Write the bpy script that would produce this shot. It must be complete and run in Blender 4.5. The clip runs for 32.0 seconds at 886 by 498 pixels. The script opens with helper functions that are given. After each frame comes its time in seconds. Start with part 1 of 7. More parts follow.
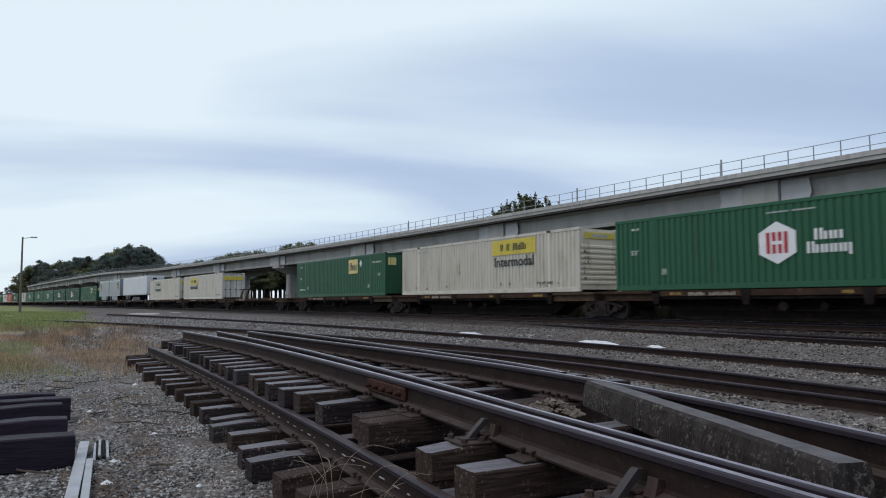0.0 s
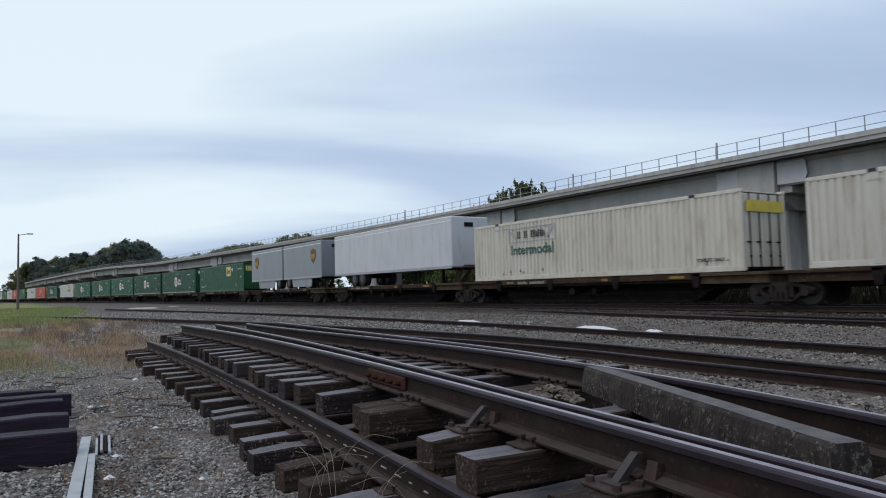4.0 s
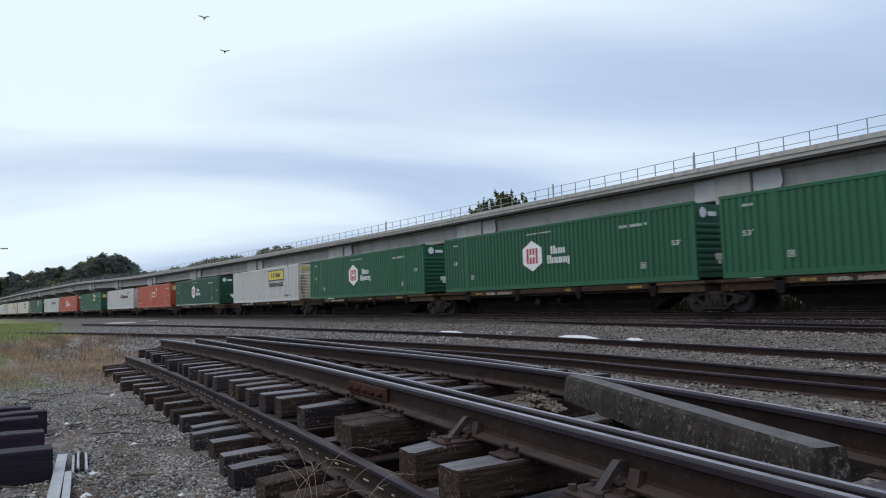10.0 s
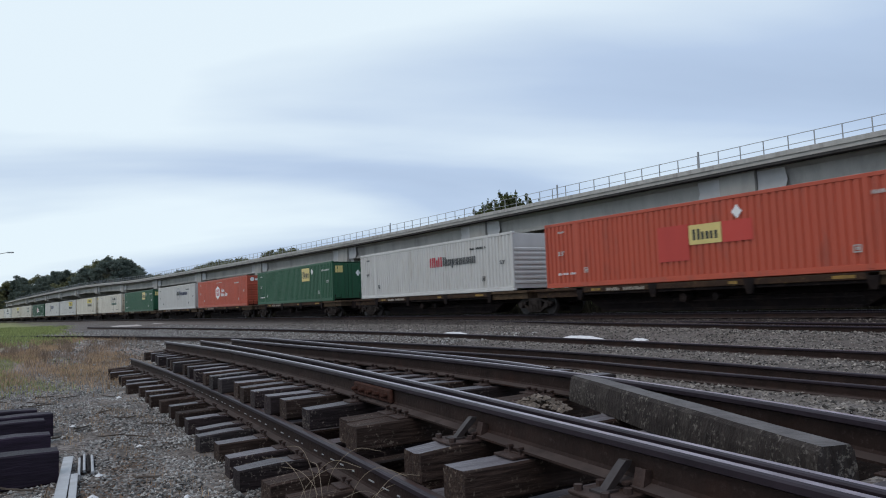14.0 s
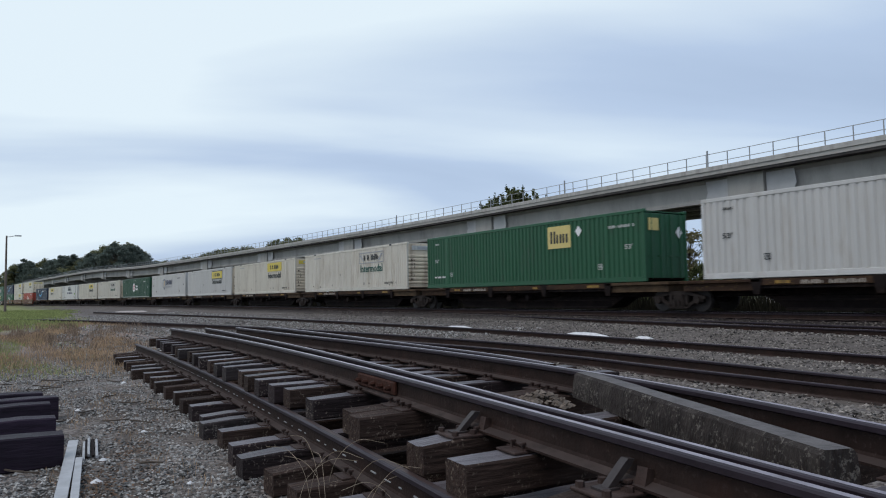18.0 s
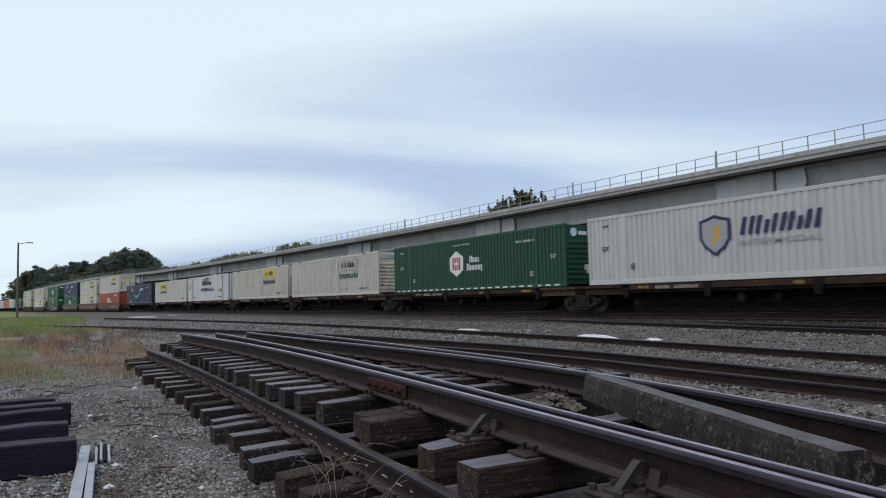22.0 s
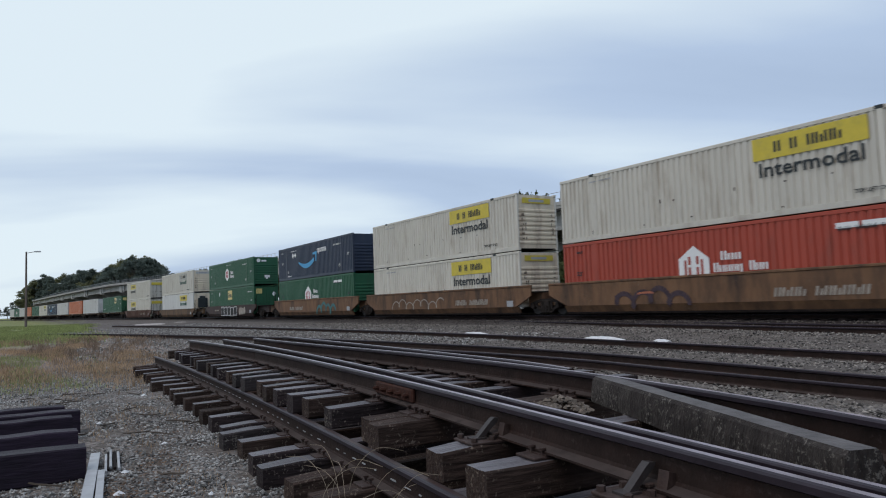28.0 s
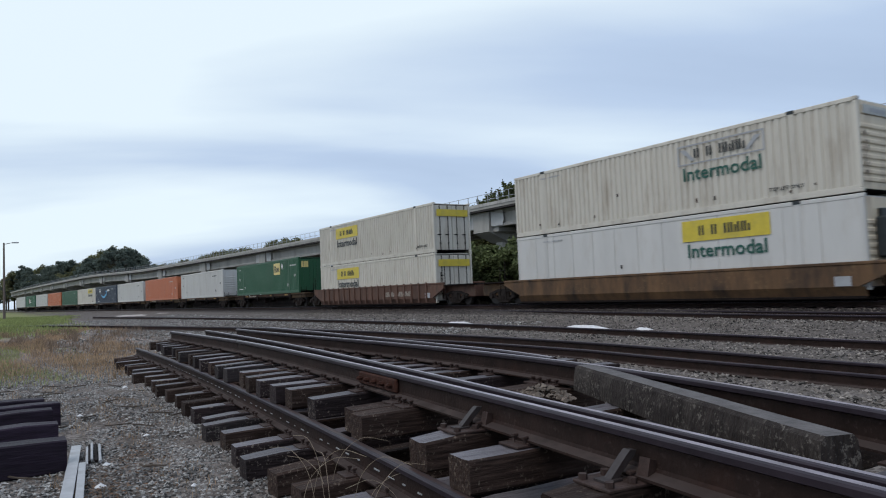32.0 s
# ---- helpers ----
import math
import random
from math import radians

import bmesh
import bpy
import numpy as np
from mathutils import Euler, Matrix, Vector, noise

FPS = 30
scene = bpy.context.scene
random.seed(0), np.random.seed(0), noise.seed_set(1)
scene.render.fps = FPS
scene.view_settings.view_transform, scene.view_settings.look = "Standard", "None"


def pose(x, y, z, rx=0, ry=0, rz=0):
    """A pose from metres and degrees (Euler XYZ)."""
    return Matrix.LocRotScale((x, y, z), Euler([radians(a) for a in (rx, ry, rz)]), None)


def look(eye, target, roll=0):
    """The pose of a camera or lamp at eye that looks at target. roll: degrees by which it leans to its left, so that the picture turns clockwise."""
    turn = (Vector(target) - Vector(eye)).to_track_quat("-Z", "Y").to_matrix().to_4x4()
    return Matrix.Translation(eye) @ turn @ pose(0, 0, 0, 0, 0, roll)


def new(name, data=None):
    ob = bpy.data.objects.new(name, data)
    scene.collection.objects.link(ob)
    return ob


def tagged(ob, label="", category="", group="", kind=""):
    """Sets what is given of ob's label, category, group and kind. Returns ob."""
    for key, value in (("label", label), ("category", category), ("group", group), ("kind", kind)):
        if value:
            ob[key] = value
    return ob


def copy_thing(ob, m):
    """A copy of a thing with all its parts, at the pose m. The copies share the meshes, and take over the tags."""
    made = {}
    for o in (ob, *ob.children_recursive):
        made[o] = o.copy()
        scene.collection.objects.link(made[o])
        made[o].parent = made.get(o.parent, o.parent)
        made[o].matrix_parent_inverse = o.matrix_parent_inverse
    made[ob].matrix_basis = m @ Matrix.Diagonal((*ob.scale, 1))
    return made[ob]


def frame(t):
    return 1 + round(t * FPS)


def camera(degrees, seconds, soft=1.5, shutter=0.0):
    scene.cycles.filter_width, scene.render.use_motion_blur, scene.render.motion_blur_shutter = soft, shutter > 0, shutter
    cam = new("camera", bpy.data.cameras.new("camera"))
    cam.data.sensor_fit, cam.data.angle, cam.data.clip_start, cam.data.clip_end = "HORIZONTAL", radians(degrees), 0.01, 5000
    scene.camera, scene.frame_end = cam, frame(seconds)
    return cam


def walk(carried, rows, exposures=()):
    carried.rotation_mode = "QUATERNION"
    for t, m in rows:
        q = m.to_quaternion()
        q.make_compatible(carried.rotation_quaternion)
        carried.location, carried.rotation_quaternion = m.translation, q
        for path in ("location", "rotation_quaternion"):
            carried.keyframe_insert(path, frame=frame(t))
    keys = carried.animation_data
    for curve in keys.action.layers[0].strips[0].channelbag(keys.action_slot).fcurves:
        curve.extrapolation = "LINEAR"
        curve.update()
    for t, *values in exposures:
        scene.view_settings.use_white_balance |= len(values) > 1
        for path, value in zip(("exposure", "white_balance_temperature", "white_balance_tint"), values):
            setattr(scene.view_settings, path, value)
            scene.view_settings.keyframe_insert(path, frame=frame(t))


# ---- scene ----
cam = camera(64.21, 32.0, 1.05, 0.15)


def aim(x, y, z, yaw, pitch, roll):
    """Eye, then degrees: turned left from +y, tilted up, leaning left."""
    a, b = radians(yaw), radians(pitch)
    way = Vector((-math.sin(a) * math.cos(b), math.cos(a) * math.cos(b), math.sin(b)))
    return look((x, y, z), Vector((x, y, z)) + way * 10, roll)


# the eye stands 1.38 m over the gravel and sways a little
walk(cam, [
    (0, aim(-0.000, -0.000, 1.381, 57.47, 4.20, -0.29)),
    (0.5, aim(0.001, -0.001, 1.383, 57.56, 4.06, -0.28)),
    (1, aim(0.001, -0.002, 1.383, 57.65, 3.92, -0.29)),
    (1.5, aim(0.005, -0.004, 1.384, 57.66, 3.82, -0.47)),
    (2, aim(0.005, -0.003, 1.384, 57.69, 3.65, -0.63)),
    (2.5, aim(0.002, -0.005, 1.380, 57.67, 3.40, -0.54)),
    (3, aim(-0.006, -0.003, 1.381, 57.63, 3.11, -0.50)),
    (3.5, aim(0.001, -0.000, 1.385, 57.48, 3.10, -0.95)),
    (5.5, aim(0.005, 0.000, 1.386, 56.76, 3.67, -2.13)),
    (6, aim(0.005, -0.001, 1.386, 56.65, 3.73, -2.11)),
    (6.5, aim(-0.000, 0.006, 1.384, 56.53, 3.74, -1.75)),
    (7, aim(-0.002, 0.004, 1.383, 56.24, 3.73, -1.74)),
    (7.5, aim(0.002, 0.002, 1.382, 56.01, 3.76, -1.65)),
    (8, aim(-0.001, 0.002, 1.382, 55.78, 3.75, -1.55)),
    (8.5, aim(0.004, -0.005, 1.384, 55.62, 3.82, -1.59)),
    (9, aim(0.005, -0.003, 1.381, 55.64, 3.92, -1.64)),
    (9.5, aim(0.006, 0.001, 1.384, 55.71, 3.99, -1.76)),
    (10, aim(0.005, 0.002, 1.382, 55.71, 4.10, -2.05)),
    (10.5, aim(0.010, -0.003, 1.385, 55.75, 4.28, -1.66)),
    (11, aim(0.008, 0.000, 1.382, 55.81, 4.37, -1.90)),
    (11.5, aim(0.003, 0.003, 1.381, 55.95, 4.41, -2.11)),
    (12, aim(0.005, 0.002, 1.380, 56.05, 4.40, -2.28)),
    (12.5, aim(0.010, 0.002, 1.381, 56.05, 4.36, -2.19)),
    (13, aim(0.004, 0.001, 1.381, 56.09, 4.34, -1.83)),
    (13.5, aim(0.004, 0.001, 1.379, 56.02, 4.28, -2.14)),
    (14, aim(0.001, 0.007, 1.375, 56.06, 4.23, -2.36)),
    (14.5, aim(0.000, 0.000, 1.377, 56.11, 4.16, -2.15)),
    (16.5, aim(0.010, 0.004, 1.378, 56.45, 4.10, -1.58)),
    (17, aim(0.010, 0.002, 1.381, 56.45, 3.96, -1.49)),
    (17.5, aim(-0.002, 0.003, 1.377, 56.43, 3.82, -1.35)),
    (18, aim(0.002, -0.004, 1.381, 56.53, 3.69, -1.00)),
    (18.5, aim(0.001, -0.010, 1.381, 56.77, 3.64, -1.02)),
    (19, aim(-0.001, -0.005, 1.380, 56.88, 3.64, -1.07)),
    (19.5, aim(-0.003, -0.003, 1.381, 57.07, 3.71, -1.22)),
    (20, aim(0.007, -0.007, 1.383, 57.10, 3.75, -1.27)),
    (20.5, aim(0.013, -0.009, 1.382, 57.12, 3.79, -1.38)),
    (21, aim(0.007, -0.005, 1.381, 57.12, 3.87, -1.55)),
    (21.5, aim(0.003, -0.008, 1.382, 57.14, 3.89, -1.45)),
    (22, aim(0.001, -0.008, 1.381, 57.22, 3.96, -1.45)),
    (22.5, aim(0.007, -0.006, 1.381, 57.33, 3.99, -1.39)),
    (23, aim(0.009, -0.004, 1.378, 57.50, 4.05, -1.48)),
    (23.5, aim(0.014, -0.005, 1.382, 57.64, 4.08, -1.26)),
    (24, aim(0.017, -0.012, 1.382, 57.80, 4.15, -1.22)),
    (24.5, aim(0.012, -0.015, 1.383, 57.98, 4.25, -1.37)),
    (25, aim(0.007, -0.014, 1.384, 58.16, 4.25, -1.60)),
    (25.5, aim(0.015, -0.008, 1.383, 58.40, 4.32, -2.02)),
    (27.5, aim(0.012, -0.005, 1.384, 57.85, 4.28, -2.67)),
    (28, aim(0.005, -0.010, 1.379, 57.69, 4.28, -2.15)),
    (28.5, aim(0.004, -0.009, 1.378, 57.54, 4.20, -1.86)),
    (29, aim(-0.001, -0.007, 1.378, 57.53, 3.95, -1.67)),
    (29.5, aim(0.003, -0.010, 1.377, 57.45, 3.73, -1.62)),
    (30, aim(0.005, -0.006, 1.379, 57.30, 3.49, -1.89)),
    (30.5, aim(0.010, -0.005, 1.379, 57.03, 3.35, -2.10)),
    (31, aim(0.011, -0.002, 1.377, 56.77, 3.29, -2.39)),
    (31.5, aim(0.013, -0.002, 1.377, 56.53, 3.36, -2.55)),
    (32, aim(0.006, -0.004, 1.381, 56.39, 3.39, -2.42)),
], exposures=[(0, -0.02), (3, 0.0), (6, 0.0), (7, 0.08), (8, 0.09), (9, 0.13), (10, 0.11), (11, 0.1), (13, 0.02), (14, 0.02), (17, 0.0), (21, 0.0), (24, 0.0), (25, -0.08), (28, -0.06), (29, -0.06), (30, 0.1), (31, 0.1), (32, 0.06)])

# ---- world, light ----
def build_world():
    w = bpy.data.worlds.new("sky")
    scene.world = w
    w.use_nodes = True
    n, l = w.node_tree.nodes, w.node_tree.links
    n.clear()

    def node(kind, **kw):
        nd = n.new(kind)
        for k, v in kw.items():
            nd.inputs[k].default_value = v
        return nd

    def math_node(op, a, b=None, clamp=False):
        nd = n.new("ShaderNodeMath")
        nd.operation, nd.use_clamp = op, clamp
        for i, v in enumerate((a, b)):
            if v is None:
                continue
            if isinstance(v, (int, float)):
                nd.inputs[i].default_value = v
            else:
                l.new(v, nd.inputs[i])
        return nd.outputs[0]

    sky = n.new("ShaderNodeTexSky")
    sky.sky_type, sky.sun_disc = "NISHITA", False
    sky.sun_elevation, sky.sun_rotation = radians(42), radians(SUN_TURN)
    sky_dim = n.new("ShaderNodeVectorMath")
    sky_dim.operation = "SCALE"
    sky_dim.inputs[3].default_value = 0.1
    l.new(sky.outputs[0], sky_dim.inputs[0])
    co = n.new("ShaderNodeTexCoord")
    sep = n.new("ShaderNodeSeparateXYZ")
    l.new(co.outputs["Generated"], sep.inputs[0])
    # a cloud sheet overhead: the way to the sky is laid on a level plane
    up = math_node("MAXIMUM", sep.outputs[2], 0.0)
    lift = math_node("ADD", up, 0.16)
    comb = n.new("ShaderNodeCombineXYZ")
    # the cloud bands run across the line of sight of someone facing up the track
    for i, way, wide in ((0, (0.50, 0.866, 0), 0.42), (1, (-0.866, 0.50, 0), 1.0)):
        d = n.new("ShaderNodeVectorMath")
        d.operation = "DOT_PRODUCT"
        d.inputs[1].default_value = way
        l.new(co.outputs["Generated"], d.inputs[0])
        l.new(math_node("MULTIPLY", math_node("DIVIDE", d.outputs["Value"], lift), wide), comb.inputs[i])
    turn = n.new("ShaderNodeMapping")
    turn.inputs["Location"].default_value = CLOUD_SHIFT
    l.new(comb.outputs[0], turn.inputs[0])
    big = node("ShaderNodeTexNoise", Scale=0.75, Detail=4.0, Roughness=0.42, Distortion=0.6)
    l.new(turn.outputs[0], big.inputs["Vector"])
    fine = node("ShaderNodeTexNoise", Scale=2.1, Detail=6.0, Roughness=0.55, Distortion=0.2)
    l.new(turn.outputs[0], fine.inputs["Vector"])
    mixed = math_node("ADD", math_node("MULTIPLY", big.outputs[0], 0.86), math_node("MULTIPLY", fine.outputs[0], 0.14))
    # thinner cloud towards the hidden sun
    glow = n.new("ShaderNodeVectorMath")
    glow.operation = "DOT_PRODUCT"
    glow.inputs[1].default_value = (-0.93, -0.25, 0.27)
    l.new(co.outputs["Generated"], glow.inputs[0])
    toward = math_node("MULTIPLY", math_node("MAXIMUM", glow.outputs["Value"], 0.0), 0.22)
    mixed = math_node("ADD", mixed, toward)
    ramp = n.new("ShaderNodeValToRGB")
    r = ramp.color_ramp
    r.elements[0].position, r.elements[0].color = 0.40, (0.40, 0.51, 0.70, 1)
    r.elements[1].position, r.elements[1].color = 0.77, (0.83, 0.95, 1.03, 1)
    e = r.elements.new(0.56)
    e.color = (0.505, 0.63, 0.83, 1)
    l.new(mixed, ramp.inputs[0])
    mix = n.new("ShaderNodeMix")
    mix.data_type = "RGBA"
    mix.inputs[0].default_value = 0.9
    l.new(sky_dim.outputs[0], mix.inputs[6])
    l.new(ramp.outputs[0], mix.inputs[7])
    bg = n.new("ShaderNodeBackground")
    bg.inputs[1].default_value = SKY_POWER
    l.new(mix.outputs[2], bg.inputs[0])
    out = n.new("ShaderNodeOutputWorld")
    l.new(bg.outputs[0], out.inputs[0])


SUN_TURN, SKY_POWER, CLOUD_SHIFT = 166.0, 1.0, (3.1, 0.4, 0)
build_world()
sun = new("sun", bpy.data.lights.new("sun", "SUN"))
sun.data.energy, sun.data.angle, sun.data.color = 1.05, radians(34), (1.0, 0.885, 0.80)
sun.matrix_world = look((14, -57, 92), (0, 0, 0))


# ---- materials ----
def material(name, rgb, rough=0.7, metal=0.0, grain=0.25, scale=6.0, dirt=None, dirt_amount=0.35, dirt_scale=1.2,
             stretch=(1, 1, 1), bump=0.0, bump_scale=40.0, vary=0.0, island=0.0, spec=0.4, fine_dirt=0.5, flecks=None, thin=0.0):
    """A surface with colour at two scales, dirt in patches or streaks, and relief, in metres of its own object."""
    m = bpy.data.materials.new(name)
    m.use_nodes = True
    n, l = m.node_tree.nodes, m.node_tree.links
    b = n["Principled BSDF"]
    b.inputs["Roughness"].default_value, b.inputs["Metallic"].default_value = rough, metal
    b.inputs["Specular IOR Level"].default_value = spec
    co = n.new("ShaderNodeTexCoord")
    mp = n.new("ShaderNodeMapping")
    mp.inputs["Scale"].default_value = stretch
    l.new(co.outputs["Object"], mp.inputs[0])
    src = mp.outputs[0]
    if vary or island:
        # shift each piece's grain so that no two are alike
        pick = n.new("ShaderNodeObjectInfo")
        off = n.new("ShaderNodeVectorMath")
        off.operation = "MULTIPLY_ADD"
        off.inputs[1].default_value = (1, 1, 1)
        comb = n.new("ShaderNodeMath")
        comb.operation = "MULTIPLY"
        comb.inputs[1].default_value = 37.0
        l.new(pick.outputs["Random"], comb.inputs[0])
        l.new(src, off.inputs[0])
        l.new(comb.outputs[0], off.inputs[2])
        src = off.outputs[0]
    noise1 = n.new("ShaderNodeTexNoise")
    noise1.inputs["Scale"].default_value, noise1.inputs["Detail"].default_value = scale, 6
    noise1.inputs["Roughness"].default_value = 0.65
    l.new(src, noise1.inputs["Vector"])
    lo = tuple(c * (1 - grain) for c in rgb)
    hi = tuple(min(1, c * (1 + grain)) for c in rgb)
    ramp = n.new("ShaderNodeValToRGB")
    ramp.color_ramp.elements[0].position, ramp.color_ramp.elements[0].color = 0.3, (*lo, 1)
    ramp.color_ramp.elements[1].position, ramp.color_ramp.elements[1].color = 0.7, (*hi, 1)
    l.new(noise1.outputs[0], ramp.inputs[0])
    colour = ramp.outputs[0]
    if dirt:
        noise2 = n.new("ShaderNodeTexNoise")
        noise2.inputs["Scale"].default_value, noise2.inputs["Detail"].default_value = dirt_scale, 8
        noise2.inputs["Roughness"].default_value = 0.5 + 0.3 * fine_dirt
        l.new(src, noise2.inputs["Vector"])
        rr = n.new("ShaderNodeMapRange")
        rr.inputs[1].default_value, rr.inputs[2].default_value = 0.62 - 0.3 * dirt_amount, 0.72
        rr.inputs[3].default_value, rr.inputs[4].default_value = 0.0, min(1.0, dirt_amount * 1.6)
        l.new(noise2.outputs[0], rr.inputs[0])
        mx = n.new("ShaderNodeMix")
        mx.data_type = "RGBA"
        mx.inputs[7].default_value = (*dirt, 1)
        l.new(rr.outputs[0], mx.inputs[0])
        l.new(colour, mx.inputs[6])
        colour = mx.outputs[2]
    if flecks:
        # small worn spots, thick in some places and absent in others
        f_rgb, f_scale, f_amount = flecks[:3]
        wide_f = flecks[3] if len(flecks) > 3 else 0.0
        spots = []
        for sc, lo_f, hi_f in ((f_scale, 0.56 - wide_f, 0.64 - wide_f), (f_scale / 7.0, 0.46 - wide_f, 0.60 - wide_f)):
            nf = n.new("ShaderNodeTexNoise")
            nf.inputs["Scale"].default_value, nf.inputs["Detail"].default_value = sc, 5
            nf.inputs["Roughness"].default_value = 0.6
            moved = n.new("ShaderNodeVectorMath")
            moved.operation = "ADD"
            l.new(co.outputs["Object"], moved.inputs[0])
            if vary:
                l.new(comb.outputs[0], moved.inputs[1])
            l.new(moved.outputs[0], nf.inputs["Vector"])
            rf = n.new("ShaderNodeMapRange")
            rf.inputs[1].default_value, rf.inputs[2].default_value = lo_f, hi_f
            l.new(nf.outputs[0], rf.inputs[0])
            spots.append(rf.outputs[0])
        both = n.new("ShaderNodeMath")
        both.operation = "MULTIPLY"
        l.new(spots[0], both.inputs[0])
        l.new(spots[1], both.inputs[1])
        part_f = n.new("ShaderNodeMath")
        part_f.operation = "MULTIPLY"
        part_f.inputs[1].default_value = f_amount
        l.new(both.outputs[0], part_f.inputs[0])
        mf = n.new("ShaderNodeMix")
        mf.data_type = "RGBA"
        mf.inputs[7].default_value = (*f_rgb, 1)
        l.new(part_f.outputs[0], mf.inputs[0])
        l.new(colour, mf.inputs[6])
        colour = mf.outputs[2]
    for amount, kind in ((vary, 0), (island, 1)):
        if amount:
            hv = n.new("ShaderNodeHueSaturation")
            mr = n.new("ShaderNodeMapRange")
            mr.inputs[3].default_value, mr.inputs[4].default_value = 1 - amount, 1 + amount
            if kind:
                g = n.new("ShaderNodeNewGeometry")
                l.new(g.outputs["Random Per Island"], mr.inputs[0])
            else:
                o = n.new("ShaderNodeObjectInfo")
                l.new(o.outputs["Random"], mr.inputs[0])
            l.new(mr.outputs[0], hv.inputs["Value"])
            l.new(colour, hv.inputs["Color"])
            colour = hv.outputs[0]
    l.new(colour, b.inputs["Base Color"])
    if bump:
        noise3 = n.new("ShaderNodeTexNoise")
        noise3.inputs["Scale"].default_value, noise3.inputs["Detail"].default_value = bump_scale, 5
        l.new(src, noise3.inputs["Vector"])
        bp = n.new("ShaderNodeBump")
        bp.inputs["Strength"].default_value, bp.inputs["Distance"].default_value = bump, 0.02
        l.new(noise3.outputs[0], bp.inputs["Height"])
        l.new(bp.outputs[0], b.inputs["Normal"])
    if thin:
        # leaves let some light through
        tr = n.new("ShaderNodeBsdfTranslucent")
        l.new(colour, tr.inputs[0])
        ms = n.new("ShaderNodeMixShader")
        ms.inputs[0].default_value = thin
        l.new(b.outputs[0], ms.inputs[1])
        l.new(tr.outputs[0], ms.inputs[2])
        l.new(ms.outputs[0], n["Material Output"].inputs[0])
    return m


def box_paint(name, rgb, dirt=(0.16, 0.12, 0.09), amount=0.3, rough=0.45):
    return material(name, rgb, rough, 0, 0.07, 0.6, dirt, amount, 1.3, (1.6, 1.6, 0.35), vary=0.07)


HEXA_GREEN = box_paint("container_green_paint", (0.018, 0.098, 0.046), (0.035, 0.05, 0.034), 0.25)
HEXA_DEEP = box_paint("deep_container_green_paint", (0.0115, 0.066, 0.031), (0.026, 0.038, 0.026), 0.28)
SQUARE_GREEN = box_paint("deep_green_paint", (0.018, 0.092, 0.042), (0.045, 0.055, 0.04), 0.28)
SLAB_WHITE = box_paint("weathered_white_paint", (0.59, 0.56, 0.48), (0.33, 0.27, 0.20), 0.38)
# stained beige, with light the end walls lack put into the colour
END_BEIGE = box_paint("stained_beige_brightened_end_paint", (0.70, 0.61, 0.46), (0.26, 0.16, 0.10), 0.42)
SLAB_CREAM = box_paint("aged_cream_paint", (0.585, 0.55, 0.46), (0.32, 0.26, 0.19), 0.4)
FRESH_WHITE = box_paint("clean_white_paint", (0.55, 0.545, 0.515), (0.42, 0.38, 0.32), 0.3)
RED_PAINT = box_paint("container_red_paint", (0.45, 0.083, 0.043), (0.2, 0.07, 0.05), 0.3)
HOUSE_RED = box_paint("dull_red_paint", (0.36, 0.062, 0.036), (0.14, 0.055, 0.04), 0.3)
FRESH_RED = box_paint("fresh_red_patch", (0.50, 0.055, 0.04), (0.3, 0.06, 0.05), 0.2)
ORANGE_PAINT = box_paint("faded_orange_paint", (0.52, 0.16, 0.07), (0.25, 0.12, 0.08), 0.3)
GRIMY_WHITE = box_paint("grimy_white_paint", (0.50, 0.49, 0.45), (0.05, 0.045, 0.04), 0.55)
NAVY_PAINT = box_paint("navy_paint", (0.022, 0.033, 0.062), (0.06, 0.06, 0.065), 0.25)
TRAILER_GREY = box_paint("trailer_grey_skin", (0.215, 0.235, 0.243), (0.14, 0.135, 0.13), 0.2, 0.35)
SKIRT_PALE = box_paint("pale_skirt_panel", (0.26, 0.282, 0.288), (0.16, 0.15, 0.14), 0.35, 0.5)
TRAILER_WHITE = box_paint("trailer_white_skin", (0.58, 0.59, 0.60), (0.36, 0.34, 0.32), 0.3, 0.35)
DECAL_WHITE = material("white_vinyl", (0.78, 0.78, 0.76), 0.45, 0, 0.05, 3, (0.5, 0.48, 0.44), 0.2)
DECAL_FADED = material("faded_white_stencil", (0.50, 0.51, 0.48), 0.5, 0, 0.2, 5, (0.25, 0.26, 0.22), 0.35)
DECAL_RED = material("red_vinyl", (0.42, 0.03, 0.045), 0.45, 0, 0.08, 3)
DECAL_YELLOW = material("yellow_vinyl", (0.62, 0.49, 0.055), 0.45, 0, 0.1, 3, (0.40, 0.33, 0.10), 0.4)
DECAL_PALE = material("pale_yellow_vinyl", (0.66, 0.54, 0.20), 0.45, 0, 0.06, 3, (0.45, 0.36, 0.12), 0.3)
DECAL_DARK = material("dark_vinyl", (0.022, 0.028, 0.03), 0.45, 0, 0.2, 3)
DECAL_GREENINK = material("dark_green_vinyl", (0.018, 0.095, 0.07), 0.45, 0, 0.2, 3)
DECAL_BLUE = material("navy_vinyl", (0.022, 0.030, 0.085), 0.45, 0, 0.15, 3)
DECAL_CYAN = material("light_blue_vinyl", (0.04, 0.30, 0.55), 0.45, 0, 0.1, 3)
DECAL_BROWN = material("brown_vinyl", (0.10, 0.035, 0.015), 0.45, 0, 0.1, 3)
DECAL_GOLD = material("gold_vinyl", (0.62, 0.36, 0.04), 0.45, 0, 0.1, 3)
DECAL_GREY = material("grey_vinyl", (0.36, 0.37, 0.38), 0.45, 0, 0.1, 3)
